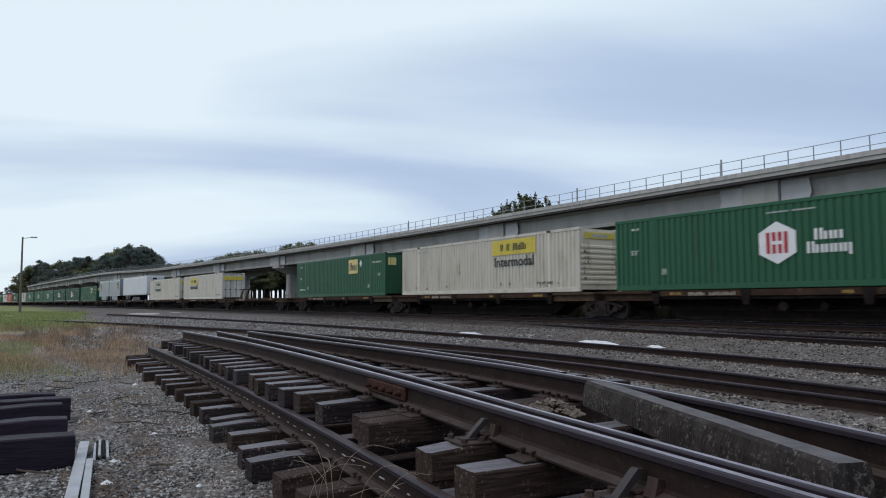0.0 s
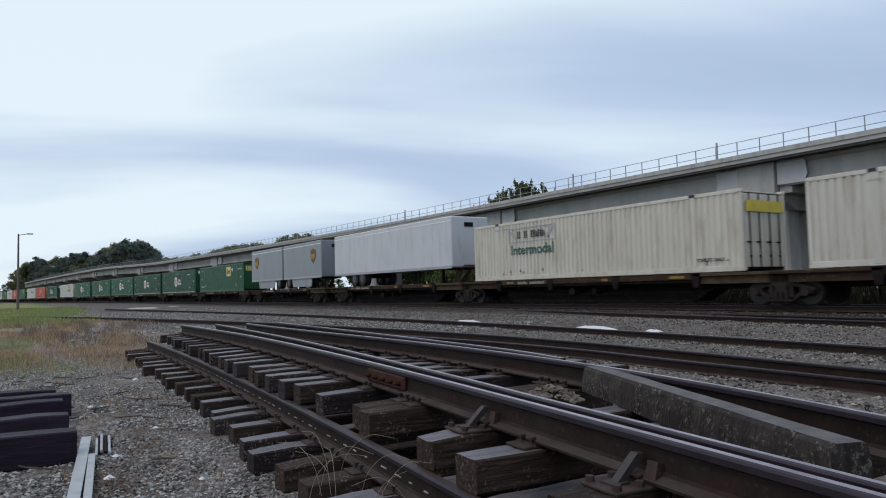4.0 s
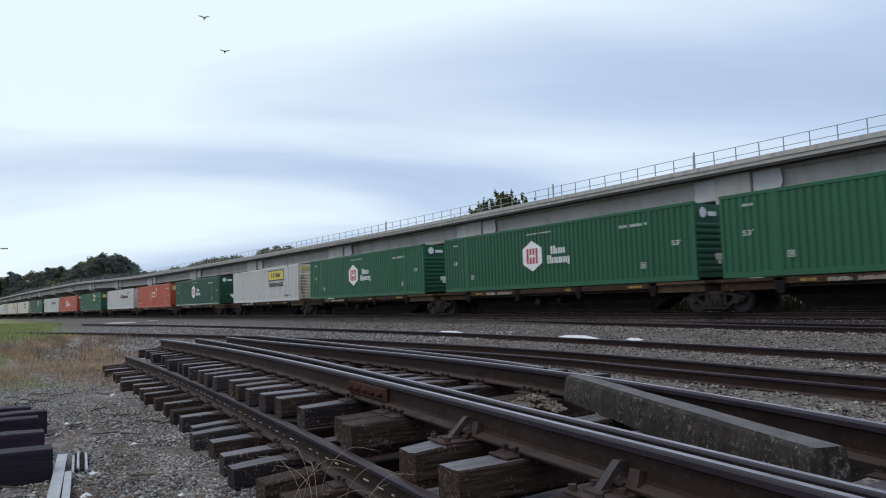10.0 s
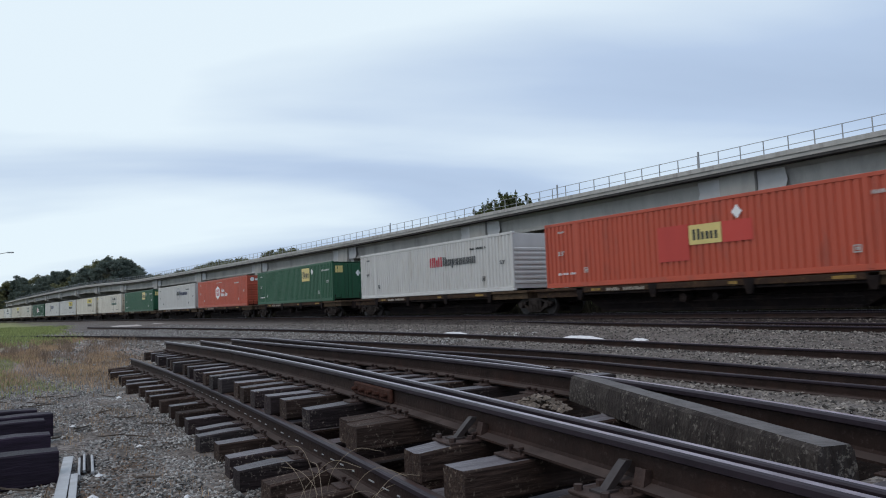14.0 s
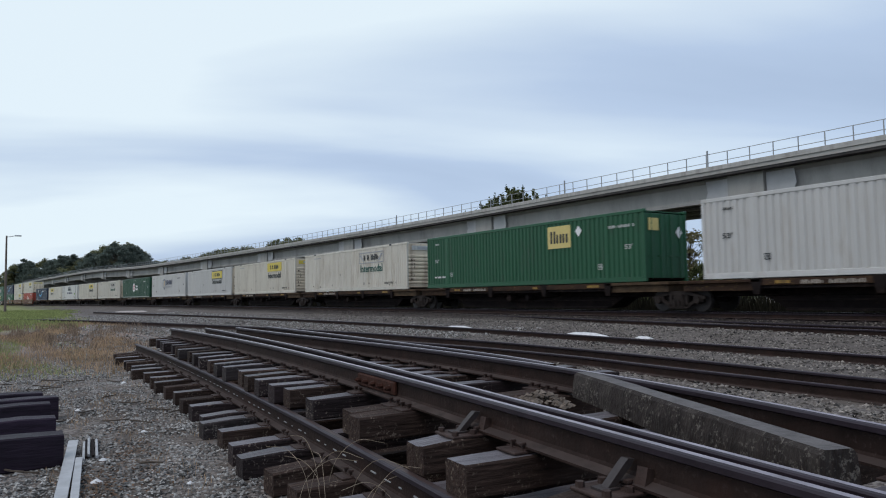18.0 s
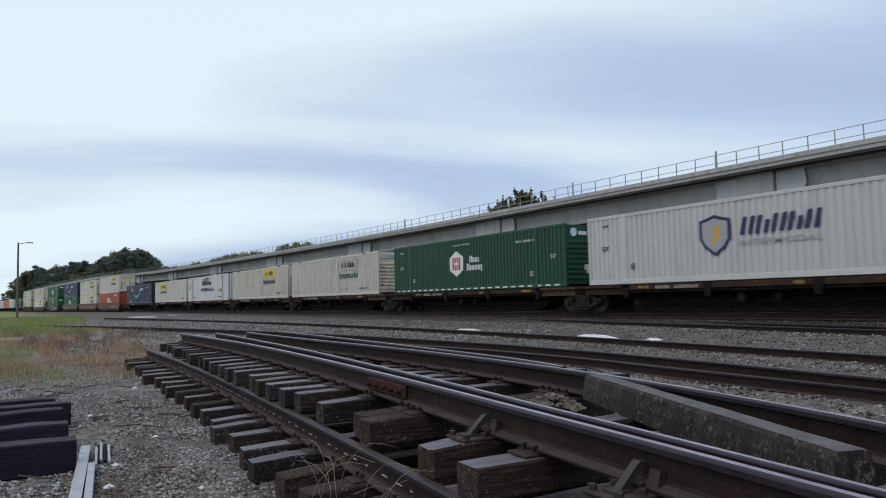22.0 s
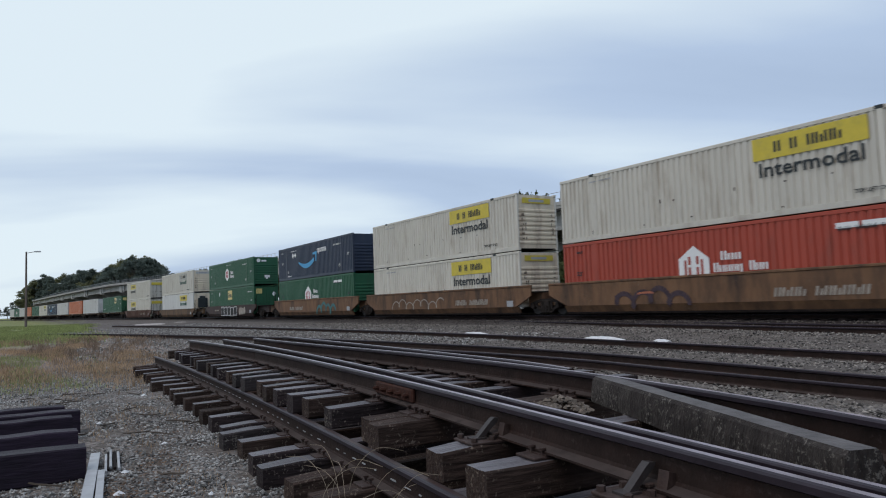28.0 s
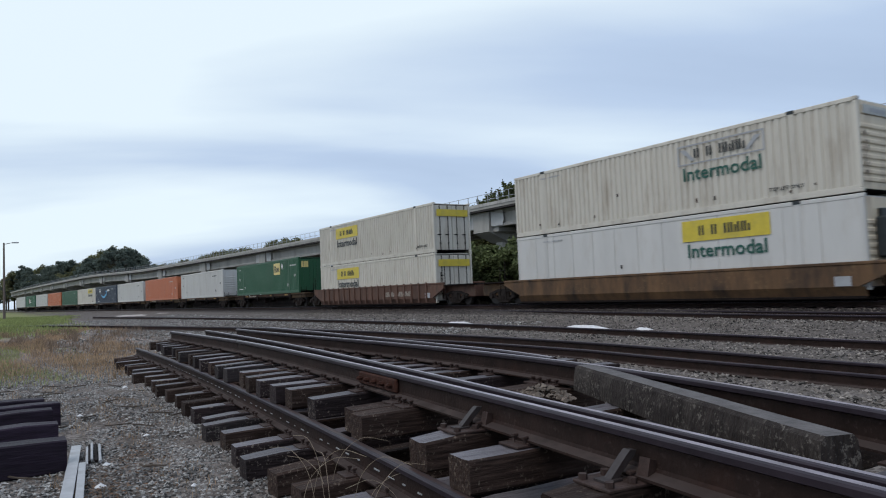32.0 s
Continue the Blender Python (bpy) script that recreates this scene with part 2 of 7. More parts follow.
CAR_STEEL = material("grimy_car_steel", (0.014, 0.0105, 0.010), 0.85, 0, 0.35, 3, (0.036, 0.022, 0.016), 0.4, 1.0, bump=0.2, spec=0.1, flecks=((0.06, 0.045, 0.038), 14.0, 0.6))
CAR_DECK = material("rusty_deck_edge", (0.050, 0.028, 0.017), 0.8, 0, 0.35, 3, (0.022, 0.015, 0.013), 0.6, 0.8, spec=0.15, flecks=((0.2, 0.13, 0.05), 10.0, 0.6))
BOGIE_STEEL = material("dusty_bogie_steel", (0.028, 0.022, 0.019), 0.8, 0, 0.4, 5, (0.020, 0.015, 0.013), 0.4, 2.0, bump=0.2, spec=0.15)
END_TAN = material("dusty_tan_end_deck", (0.080, 0.053, 0.031), 0.8, 0, 0.35, 3, (0.035, 0.025, 0.02), 0.5, 1.4, spec=0.15)
CAR_YELLOW = material("grimy_yellow_stripe", (0.34, 0.20, 0.035), 0.6, 0, 0.2, 4, (0.05, 0.035, 0.025), 0.6)
WELL_PAINT = material("faded_brown_car_paint", (0.17, 0.088, 0.043), 0.7, 0, 0.25, 1.2, (0.022, 0.014, 0.012), 0.6, 0.9, (1.6, 1.6, 0.45), vary=0.12, flecks=((0.17, 0.12, 0.08), 9.0, 0.5))
WELL_DARK = material("dark_brown_car_paint", (0.052, 0.028, 0.022), 0.65, 0, 0.2, 1.2, (0.02, 0.015, 0.014), 0.5, 0.9, (1.6, 1.6, 0.45), flecks=((0.12, 0.09, 0.07), 9.0, 0.5))
WELL_OLIVE = material("dirty_ochre_car_paint", (0.135, 0.074, 0.034), 0.7, 0, 0.3, 1.2, (0.022, 0.015, 0.012), 0.6, 0.9, (1.6, 1.6, 0.45), flecks=((0.2, 0.13, 0.06), 9.0, 0.5))
WELL_RUST = material("faded_rust_car_paint", (0.115, 0.058, 0.038), 0.7, 0, 0.25, 1.2, (0.03, 0.02, 0.016), 0.5, 0.9, (1.6, 1.6, 0.45), flecks=((0.16, 0.11, 0.08), 9.0, 0.5))
WHEEL_STEEL = material("wheel_steel", (0.026, 0.021, 0.019), 0.6, 0.1, 0.3, 8)
TYRE = material("tyre_rubber", (0.018, 0.018, 0.019), 0.85, 0, 0.2, 10)
RIM = material("dull_rim_steel", (0.09, 0.09, 0.095), 0.5, 0.4, 0.25, 9)
RAIL_SIDE = material("rusty_rail_side", (0.027, 0.0168, 0.0138), 0.75, 0.0, 0.35, 5, (0.055, 0.024, 0.016), 0.3, 2.0, bump=0.25, spec=0.12, flecks=((0.08, 0.06, 0.055), 40.0, 0.4))
RAIL_TOP = material("worn_rail_head", (0.40, 0.335, 0.365), 0.35, 0.8, 0.3, 7, (0.07, 0.045, 0.04), 0.35, 3.0)
RAIL_OLD = material("rusted_rail_head", (0.065, 0.042, 0.038), 0.55, 0.3, 0.3, 7, (0.10, 0.045, 0.028), 0.35, 3.0)
# weathered grey, with the sky's sheen on tie tops put into the colour
TIE_TOP = material("skylit_tie_top", (0.125, 0.114, 0.122), 0.5, 0, 0.45, 6, (0.028, 0.020, 0.019), 0.4, 3.0, (6, 0.7, 6), bump=0.7, bump_scale=7, vary=0.35, spec=0.35)
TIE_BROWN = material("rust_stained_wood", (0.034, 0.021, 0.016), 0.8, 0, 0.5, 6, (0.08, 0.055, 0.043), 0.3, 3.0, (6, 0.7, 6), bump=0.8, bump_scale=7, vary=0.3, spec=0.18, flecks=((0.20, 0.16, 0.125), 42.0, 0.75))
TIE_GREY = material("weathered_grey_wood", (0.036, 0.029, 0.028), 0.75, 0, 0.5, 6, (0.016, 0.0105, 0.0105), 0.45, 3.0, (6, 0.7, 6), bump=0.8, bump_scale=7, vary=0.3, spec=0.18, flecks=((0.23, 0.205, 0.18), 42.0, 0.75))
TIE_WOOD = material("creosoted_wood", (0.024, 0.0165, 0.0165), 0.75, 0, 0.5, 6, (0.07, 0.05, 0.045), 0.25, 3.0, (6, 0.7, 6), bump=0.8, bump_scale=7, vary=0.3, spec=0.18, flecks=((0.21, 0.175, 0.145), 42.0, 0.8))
BLACK_TIE = material("fresh_creosote_wood", (0.020, 0.0125, 0.0225), 0.6, 0, 0.4, 4, (0.034, 0.024, 0.038), 0.25, 2.0, (5, 0.7, 5), bump=0.4, bump_scale=9, vary=0.25, spec=0.2)
PLATE_RUST = material("rusty_plate", (0.050, 0.030, 0.024), 0.7, 0.2, 0.4, 14, (0.05, 0.03, 0.024), 0.4, 6.0, bump=0.3)
STEEL_GREY = material("galvanised_angle", (0.42, 0.42, 0.43), 0.5, 0.4, 0.15, 6, (0.22, 0.19, 0.16), 0.3, 4.0)
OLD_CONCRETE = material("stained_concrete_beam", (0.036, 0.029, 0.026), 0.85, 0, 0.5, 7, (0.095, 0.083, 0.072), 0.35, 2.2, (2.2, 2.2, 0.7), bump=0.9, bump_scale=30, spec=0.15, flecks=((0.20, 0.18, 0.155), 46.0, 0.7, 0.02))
# lighter copy of the beam's concrete, for the skylight on its top face
LIT_BEAM_TOP = material("skylit_beam_top", (0.115, 0.105, 0.10), 0.8, 0, 0.3, 9, (0.05, 0.042, 0.04), 0.35, 4.0, bump=0.5, bump_scale=40)
CONCRETE = material("viaduct_concrete", (0.41, 0.395, 0.36), 0.85, 0, 0.12, 0.5, (0.20, 0.19, 0.17), 0.4, 0.35, (1, 1, 0.35), bump=0.15, bump_scale=5)
CONCRETE_PALE = material("pale_concrete_patch", (0.54, 0.535, 0.52), 0.85, 0, 0.1, 0.7, (0.42, 0.40, 0.37), 0.25, 0.5)
KERB_STAINED = material("streaked_kerb_concrete", (0.44, 0.43, 0.40), 0.85, 0, 0.12, 1.2, (0.19, 0.165, 0.14), 0.45, 1.6, (1, 1, 0.12))
# near-black: the deck overhang's shadow put into a colour
UNDERDECK_SHADE = material("underdeck_shade_concrete", (0.055, 0.050, 0.047), 0.9, 0, 0.35, 1.5, (0.13, 0.115, 0.10), 0.35, 1.2, (1, 1, 0.4))
RAILING = material("galvanised_railing", (0.36, 0.365, 0.37), 0.5, 0.5, 0.1, 4)
POLE_WOOD = material("weathered_pole", (0.145, 0.115, 0.10), 0.85, 0, 0.2, 4)
DRY_STEM = material("pale_dry_stem", (0.30, 0.24, 0.17), 0.8, 0, 0.2, 8)
BARK = material("bark", (0.07, 0.055, 0.042), 0.9, 0, 0.35, 8, bump=0.5)
# paled and greyed, so the leaf colour holds the haze of distance
LEAF_FAR = material("hazed_far_foliage", (0.125, 0.152, 0.128), 0.8, 0, 0.3, 0.12, island=0.2, spec=0.05, thin=0.4)
JOINT_RUST = material("red_rust", (0.052, 0.022, 0.015), 0.85, 0, 0.45, 20, (0.03, 0.014, 0.011), 0.4, 8.0, bump=0.4, spec=0.15)
DULL_GOLD = material("dull_gold_edge", (0.24, 0.13, 0.04), 0.4, 0, 0.2, 3)
BRACE_STEEL = material("worn_brace_steel", (0.060, 0.050, 0.048), 0.55, 0.4, 0.3, 12, (0.035, 0.02, 0.016), 0.4, 5.0)
HEAD_SIDE = material("dull_rail_head", (0.026, 0.018, 0.024), 0.5, 0.1, 0.3, 6, spec=0.3)
RAIL_FOOT = material("dusty_rail_foot", (0.062, 0.047, 0.042), 0.85, 0, 0.4, 8, (0.025, 0.016, 0.014), 0.5, 4.0, spec=0.15)
LEAF_MID = material("mid_foliage", (0.115, 0.128, 0.055), 0.7, 0, 0.35, 0.4, island=0.45, spec=0.2, thin=0.5)
LEAF_OLIVE = material("olive_far_foliage", (0.18, 0.185, 0.10), 0.8, 0, 0.3, 0.12, island=0.4, spec=0.1, thin=0.5)
LEAF_BUSH = material("light_bush_foliage", (0.125, 0.15, 0.062), 0.7, 0, 0.35, 0.5, island=0.45, spec=0.2, thin=0.4)
LEAF_TAN = material("autumn_foliage", (0.165, 0.150, 0.075), 0.7, 0, 0.35, 0.5, island=0.45, spec=0.2, thin=0.5)
GRASS = material("meadow_grass", (0.29, 0.33, 0.13), 0.8, 0, 0.3, 0.3, (0.30, 0.26, 0.13), 0.4, 0.25, island=0.35, spec=0.2, thin=0.35)
DRY_WEED = material("dry_weeds", (0.43, 0.30, 0.185), 0.9, 0, 0.3, 0.7, (0.24, 0.15, 0.105), 0.3, 0.6, island=0.45, spec=0.2, thin=0.25)
DEAD_STALK = material("dead_brown_stalks", (0.25, 0.185, 0.135), 0.9, 0, 0.3, 0.7, island=0.45, spec=0.2, thin=0.2)
# base colour taken down to the darkness under the passing cars
SHADE_BRUSH = material("shade_darkened_brush", (0.018, 0.017, 0.011), 0.85, 0, 0.35, 0.5, island=0.5, spec=0.1)
LITTER = material("fallen_brown_leaves", (0.125, 0.078, 0.05), 0.85, 0, 0.35, 3, island=0.5, spec=0.15)
PALE_GRAVEL = material("pale_pinkish_gravel", (0.44, 0.39, 0.36), 0.9, 0, 0.2, 2, (0.3, 0.26, 0.23), 0.35, 1.5, bump=0.3)
STONE = material("gravel_stones", (0.24, 0.233, 0.217), 0.85, 0, 0.35, 3, (0.11, 0.075, 0.05), 0.25, 0.8, island=0.9, bump=0.2, bump_scale=60)
BALLAST = material("dirty_ballast", (0.165, 0.148, 0.129), 0.85, 0, 0.35, 3, (0.05, 0.037, 0.03), 0.35, 0.5, island=0.92, bump=0.2, bump_scale=60)
OILY_STONE = material("oily_brown_stone", (0.085, 0.072, 0.062), 0.85, 0, 0.35, 3, (0.035, 0.027, 0.022), 0.4, 0.6, island=0.8, bump=0.2, bump_scale=60)
SOD = material("earthy_sod", (0.145, 0.118, 0.094), 0.9, 0, 0.4, 20, (0.05, 0.034, 0.026), 0.4, 8.0, vary=0.35, bump=0.5)
LIME = material("spilled_white_lime", (0.68, 0.68, 0.67), 0.9, 0, 0.12, 2, (0.45, 0.44, 0.42), 0.3, 3, bump=0.3)


def ground_material():
    m = bpy.data.materials.new("gravel_ground")
    m.use_nodes = True
    n, l = m.node_tree.nodes, m.node_tree.links
    b = n["Principled BSDF"]
    b.inputs["Roughness"].default_value, b.inputs["Specular IOR Level"].default_value = 0.9, 0.2
    co = n.new("ShaderNodeTexCoord")

    def noise_tex(scale, detail=5, rough=0.6):
        t = n.new("ShaderNodeTexNoise")
        t.inputs["Scale"].default_value, t.inputs["Detail"].default_value, t.inputs["Roughness"].default_value = scale, detail, rough
        l.new(co.outputs["Object"], t.inputs["Vector"])
        return t.outputs[0]

    def ranged(v, a, c, lo=0.0, hi=1.0):
        r = n.new("ShaderNodeMapRange")
        for i, q in zip((1, 2, 3, 4), (a, c, lo, hi)):
            r.inputs[i].default_value = q
        l.new(v, r.inputs[0])
        return r.outputs[0]

    def blend(f, a, c):
        x = n.new("ShaderNodeMix")
        x.data_type = "RGBA"
        l.new(f, x.inputs[0])
        for i, q in ((6, a), (7, c)):
            if isinstance(q, tuple):
                x.inputs[i].default_value = (*q, 1)
            else:
                l.new(q, x.inputs[i])
        return x.outputs[2]

    cell = n.new("ShaderNodeTexVoronoi")
    cell.inputs["Scale"].default_value = 26
    l.new(co.outputs["Object"], cell.inputs["Vector"])
    tone = n.new("ShaderNodeSeparateColor")
    l.new(cell.outputs["Color"], tone.inputs[0])
    grey = blend(ranged(tone.outputs[0], 0, 1), (0.060, 0.050, 0.046), (0.31, 0.275, 0.245))
    warm = blend(ranged(noise_tex(0.9), 0.42, 0.7), grey, (0.115, 0.093, 0.075))
    stain = blend(ranged(noise_tex(0.22), 0.5, 0.68, 0, 0.65), warm, (0.075, 0.062, 0.055))
    # dry weeds and soil spread over the open ground to the far end
    sep = n.new("ShaderNodeSeparateXYZ")
    l.new(co.outputs["Object"], sep.inputs[0])
    far = ranged(sep.outputs[0], -17.0, -28.0)
    near_side = ranged(sep.outputs[1], 9.5, 6.0)
    mm = n.new("ShaderNodeMath")
    mm.operation = "MULTIPLY"
    l.new(far, mm.inputs[0])
    l.new(near_side, mm.inputs[1])
    m2 = n.new("ShaderNodeMath")
    m2.operation = "MULTIPLY"
    l.new(mm.outputs[0], m2.inputs[0])
    l.new(ranged(noise_tex(0.35), 0.36, 0.6), m2.inputs[1])
    soil = blend(m2.outputs[0], stain, blend(ranged(noise_tex(1.6), 0.4, 0.62), (0.37, 0.265, 0.20), (0.24, 0.20, 0.18)))
    # green sward at the far left, thinning to its edge
    reach = n.new("ShaderNodeVectorMath")
    reach.operation = "DOT_PRODUCT"
    reach.inputs[1].default_value = (0.09, 1.0, 0.0)
    l.new(co.outputs["Object"], reach.inputs[0])
    sward = n.new("ShaderNodeMath")
    sward.operation = "MULTIPLY"
    l.new(ranged(reach.outputs["Value"], 1.2, -0.8), sward.inputs[0])
    l.new(ranged(sep.outputs[0], -36.0, -44.0), sward.inputs[1])
    soil = blend(sward.outputs[0], soil, blend(ranged(noise_tex(0.25), 0.35, 0.65), (0.17, 0.21, 0.07), (0.24, 0.23, 0.10)))
    # dark bed from the main line outward: oily ballast plus painted shade under the train
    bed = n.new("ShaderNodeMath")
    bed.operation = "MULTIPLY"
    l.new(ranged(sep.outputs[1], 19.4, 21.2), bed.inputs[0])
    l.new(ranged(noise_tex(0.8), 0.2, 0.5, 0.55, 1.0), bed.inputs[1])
    # darker and oilier towards the running lines, with long worn bands
    band = n.new("ShaderNodeTexNoise")
    band.inputs["Scale"].default_value, band.inputs["Detail"].default_value = 1.0, 6
    long_way = n.new("ShaderNodeMapping")
    long_way.inputs["Scale"].default_value = (0.07, 0.9, 1.0)
    l.new(co.outputs["Object"], long_way.inputs[0])
    l.new(long_way.outputs[0], band.inputs["Vector"])
    oily = n.new("ShaderNodeMath")
    oily.operation = "MULTIPLY"
    l.new(ranged(sep.outputs[1], 7.5, 11.0), oily.inputs[0])
    l.new(ranged(band.outputs[0], 0.38, 0.62, 0.5, 1.0), oily.inputs[1])
    soil = blend(oily.outputs[0], soil, (0.125, 0.108, 0.097))
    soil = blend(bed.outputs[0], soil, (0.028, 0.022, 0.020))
    behind = ranged(sep.outputs[1], 46.0, 52.0)
    grown = blend(behind, soil, blend(ranged(noise_tex(0.3), 0.4, 0.6), (0.05, 0.065, 0.028), (0.085, 0.075, 0.042)))
    l.new(grown, b.inputs["Base Color"])
    bp = n.new("ShaderNodeBump")
    bp.inputs["Strength"].default_value, bp.inputs["Distance"].default_value = 0.9, 0.03
    l.new(cell.outputs["Distance"], bp.inputs["Height"])
    bp.invert = True
    l.new(bp.outputs[0], b.inputs["Normal"])
    return m


GROUND = ground_material()


# ---- builders ----
class Shape:
    """Collects vertices and faces of one mesh."""

    def __init__(self):
        self.v, self.f, self.k = [], [], []

    def add(self, verts, faces, k=0):
        o = len(self.v)
        self.v += verts
        self.f += [tuple(i + o for i in f) for f in faces]
        self.k += [k] * len(faces)
        return self

    def box(self, x0, y0, z0, x1, y1, z1, k=0, bev=0.0):
        if bev <= 0:
            v = [(x, y, z) for z in (z0, z1) for x, y in ((x0, y0), (x1, y0), (x1, y1), (x0, y1))]
            return self.add(v, [(3, 2, 1, 0), (4, 5, 6, 7), (0, 1, 5, 4), (1, 2, 6, 5), (2, 3, 7, 6), (3, 0, 4, 7)], k)
        b = bev
        ring = [(x0 + b, y0), (x1 - b, y0), (x1, y0 + b), (x1, y1 - b), (x1 - b, y1), (x0 + b, y1), (x0, y1 - b), (x0, y0 + b)]
        small = [(min(max(x, x0 + b), x1 - b), min(max(y, y0 + b), y1 - b)) for x, y in ring]
        v = [(x, y, z0) for x, y in small] + [(x, y, z0 + b) for x, y in ring] + [(x, y, z1 - b) for x, y in ring] + [(x, y, z1) for x, y in small]
        f = [tuple(range(7, -1, -1)), tuple(range(24, 32))]
        for r in range(3):
            f += [(r * 8 + i, r * 8 + (i + 1) % 8, r * 8 + 8 + (i + 1) % 8, r * 8 + 8 + i) for i in range(8)]
        return self.add(v, f, k)

    def prism(self, ring, lo, hi, axis="x", k=0):
        """A flat outline, pushed along an axis. The outline lies in the other two axes, in their order."""
        def at(p, h):
            return {"x": (h, p[0], p[1]), "y": (p[0], h, p[1]), "z": (p[0], p[1], h)}[axis]
        n = len(ring)
        v = [at(p, lo) for p in ring] + [at(p, hi) for p in ring]
        f = [(i, (i + 1) % n, n + (i + 1) % n, n + i) for i in range(n)] + [tuple(range(n - 1, -1, -1)), tuple(range(n, 2 * n))]
        return self.add(v, f, k)

    def disc(self, c, r, lo, hi, axis="y", n=16, k=0):
        ring = [(c[0] + r * math.cos(2 * math.pi * i / n), c[1] + r * math.sin(2 * math.pi * i / n)) for i in range(n)]
        return self.prism(ring, lo, hi, axis, k)

    def rod(self, a, b, r0, r1=None, n=6, k=0):
        r1 = r0 if r1 is None else r1
        a, b = Vector(a), Vector(b)
        d = (b - a).normalized()
        u = d.orthogonal().normalized()
        w = d.cross(u)
        v = []
        for p, r in ((a, r0), (b, r1)):
            v += [tuple(p + (u * math.cos(2 * math.pi * i / n) + w * math.sin(2 * math.pi * i / n)) * r) for i in range(n)]
        f = [(i, (i + 1) % n, n + (i + 1) % n, n + i) for i in range(n)] + [tuple(range(n - 1, -1, -1)), tuple(range(n, 2 * n))]
        return self.add(v, f, k)

    def sweep(self, ring, path, k=0):
        """A section (across, up) along a level path of points; across is to the right of the way."""
        n = len(ring)
        v = []
        for i, p in enumerate(path):
            a, b = Vector(path[max(i - 1, 0)]), Vector(path[min(i + 1, len(path) - 1)])
            d = (b - a).normalized()
            side = Vector((d.y, -d.x, 0)).normalized()
            for s, h in ring:
                v.append(tuple(Vector(p) + side * s + Vector((0, 0, h))))
        f = []
        for i in range(len(path) - 1):
            f += [(i * n + j, i * n + (j + 1) % n, (i + 1) * n + (j + 1) % n, (i + 1) * n + j) for j in range(n)]
        f += [tuple(range(n - 1, -1, -1)), tuple(range((len(path) - 1) * n, len(path) * n))]
        return self.add(v, f, k)

    def mesh(self, name, *mats, smooth=False):
        me = bpy.data.meshes.new(name)
        me.from_pydata(self.v, [], self.f)
        for m in mats:
            me.materials.append(m)
        if len(mats) > 1:
            me.polygons.foreach_set("material_index", self.k)
        bm = bmesh.new()
        bm.from_mesh(me)
        bmesh.ops.recalc_face_normals(bm, faces=bm.faces)
        bm.to_mesh(me)
        bm.free()
        if smooth:
            me.polygons.foreach_set("use_smooth", [True] * len(me.polygons))
        return me


def part(name, shape, mat, parent, label="", at=None, smooth=False):
    mats = mat if isinstance(mat, tuple) else (mat,)
    me = shape.mesh(name, *mats, smooth=smooth) if isinstance(shape, Shape) else shape
    ob = new(name, me)
    ob.parent = parent
    if at is not None:
        ob.matrix_basis = at
    if label:
        tagged(ob, label)
    return ob


def thing(name, label, category, group="", kind="", at=None):
    ob = new(name)
    ob.empty_display_size = 0.3
    tagged(ob, label, category, group, kind)
    if at is not None:
        ob.matrix_basis = at
    return ob


def solid(name, shape, mat, label, category, group="", kind="", at=None, smooth=False):
    """A thing of one mesh."""
    ob = part(name, shape, mat, None, "", at, smooth)
    return tagged(ob, label, category, group, kind)


# ---- the line of the railway and of the viaduct beside it ----
BEND, MID = -60.0, 23.33


def plan_line():
    """Stations, places and headings of the main line: straight, then an easing bend."""
    xs, ys, hs = [BEND], [MID], [0.0]
    for i in range(640):
        s = BEND - i
        k = float(np.interp(s, [-430, -330, -270, -210, -150, -100, -60], [-0.00014, -0.00018, -0.00016, -0.000025, 0.000296, 0.000816, 0.00145])) if s > -430 else 0.0
        h = hs[-1]
        xs.append(xs[-1] - math.cos(h))
        ys.append(ys[-1] - math.sin(h))
        hs.append(h + k)
    return xs, ys, hs


LINE_X, LINE_Y, LINE_H = plan_line()


def line(s, off=0.0, z=0.0):
    """A place s metres along the main track, off metres beyond its middle."""
    if s > BEND:
        return Vector((s, MID + off, z))
    q = min(BEND - s, 639.0)
    i = int(q)
    k, a = q - i, LINE_H[i]
    x = LINE_X[i] * (1 - k) + LINE_X[i + 1] * k
    y = LINE_Y[i] * (1 - k) + LINE_Y[i + 1] * k
    rest = (BEND - s) - q
    return Vector((x - math.sin(a) * off - math.cos(a) * rest, y + math.cos(a) * off - math.sin(a) * rest, z))


def heading(s):
    if s > BEND:
        return 0.0
    q = min(BEND - s, 638.999)
    i = int(q)
    return math.degrees(LINE_H[i] * (1 - q + i) + LINE_H[i + 1] * (q - i))


def ground_height(x, y):
    """The yard lies low and the main line's bed rises from it."""
    if x < BEND:
        y = y + MID - LINE_Y[min(int(BEND - x), 639)]
    h = 0.0
    for lo, hi, rise in ((7.5, 9.0, -0.07), (11.8, 13.3, 0.08), (15.5, 18.0, 0.17), (19.6, 21.6, 0.15)):
        k = min(max((y - lo) / (hi - lo), 0), 1)
        h += rise * k * k * (3 - 2 * k)
    k = min(max((y - 26.0) / 3.0, 0), 1)
    return h - 0.2 * k * k * (3 - 2 * k)


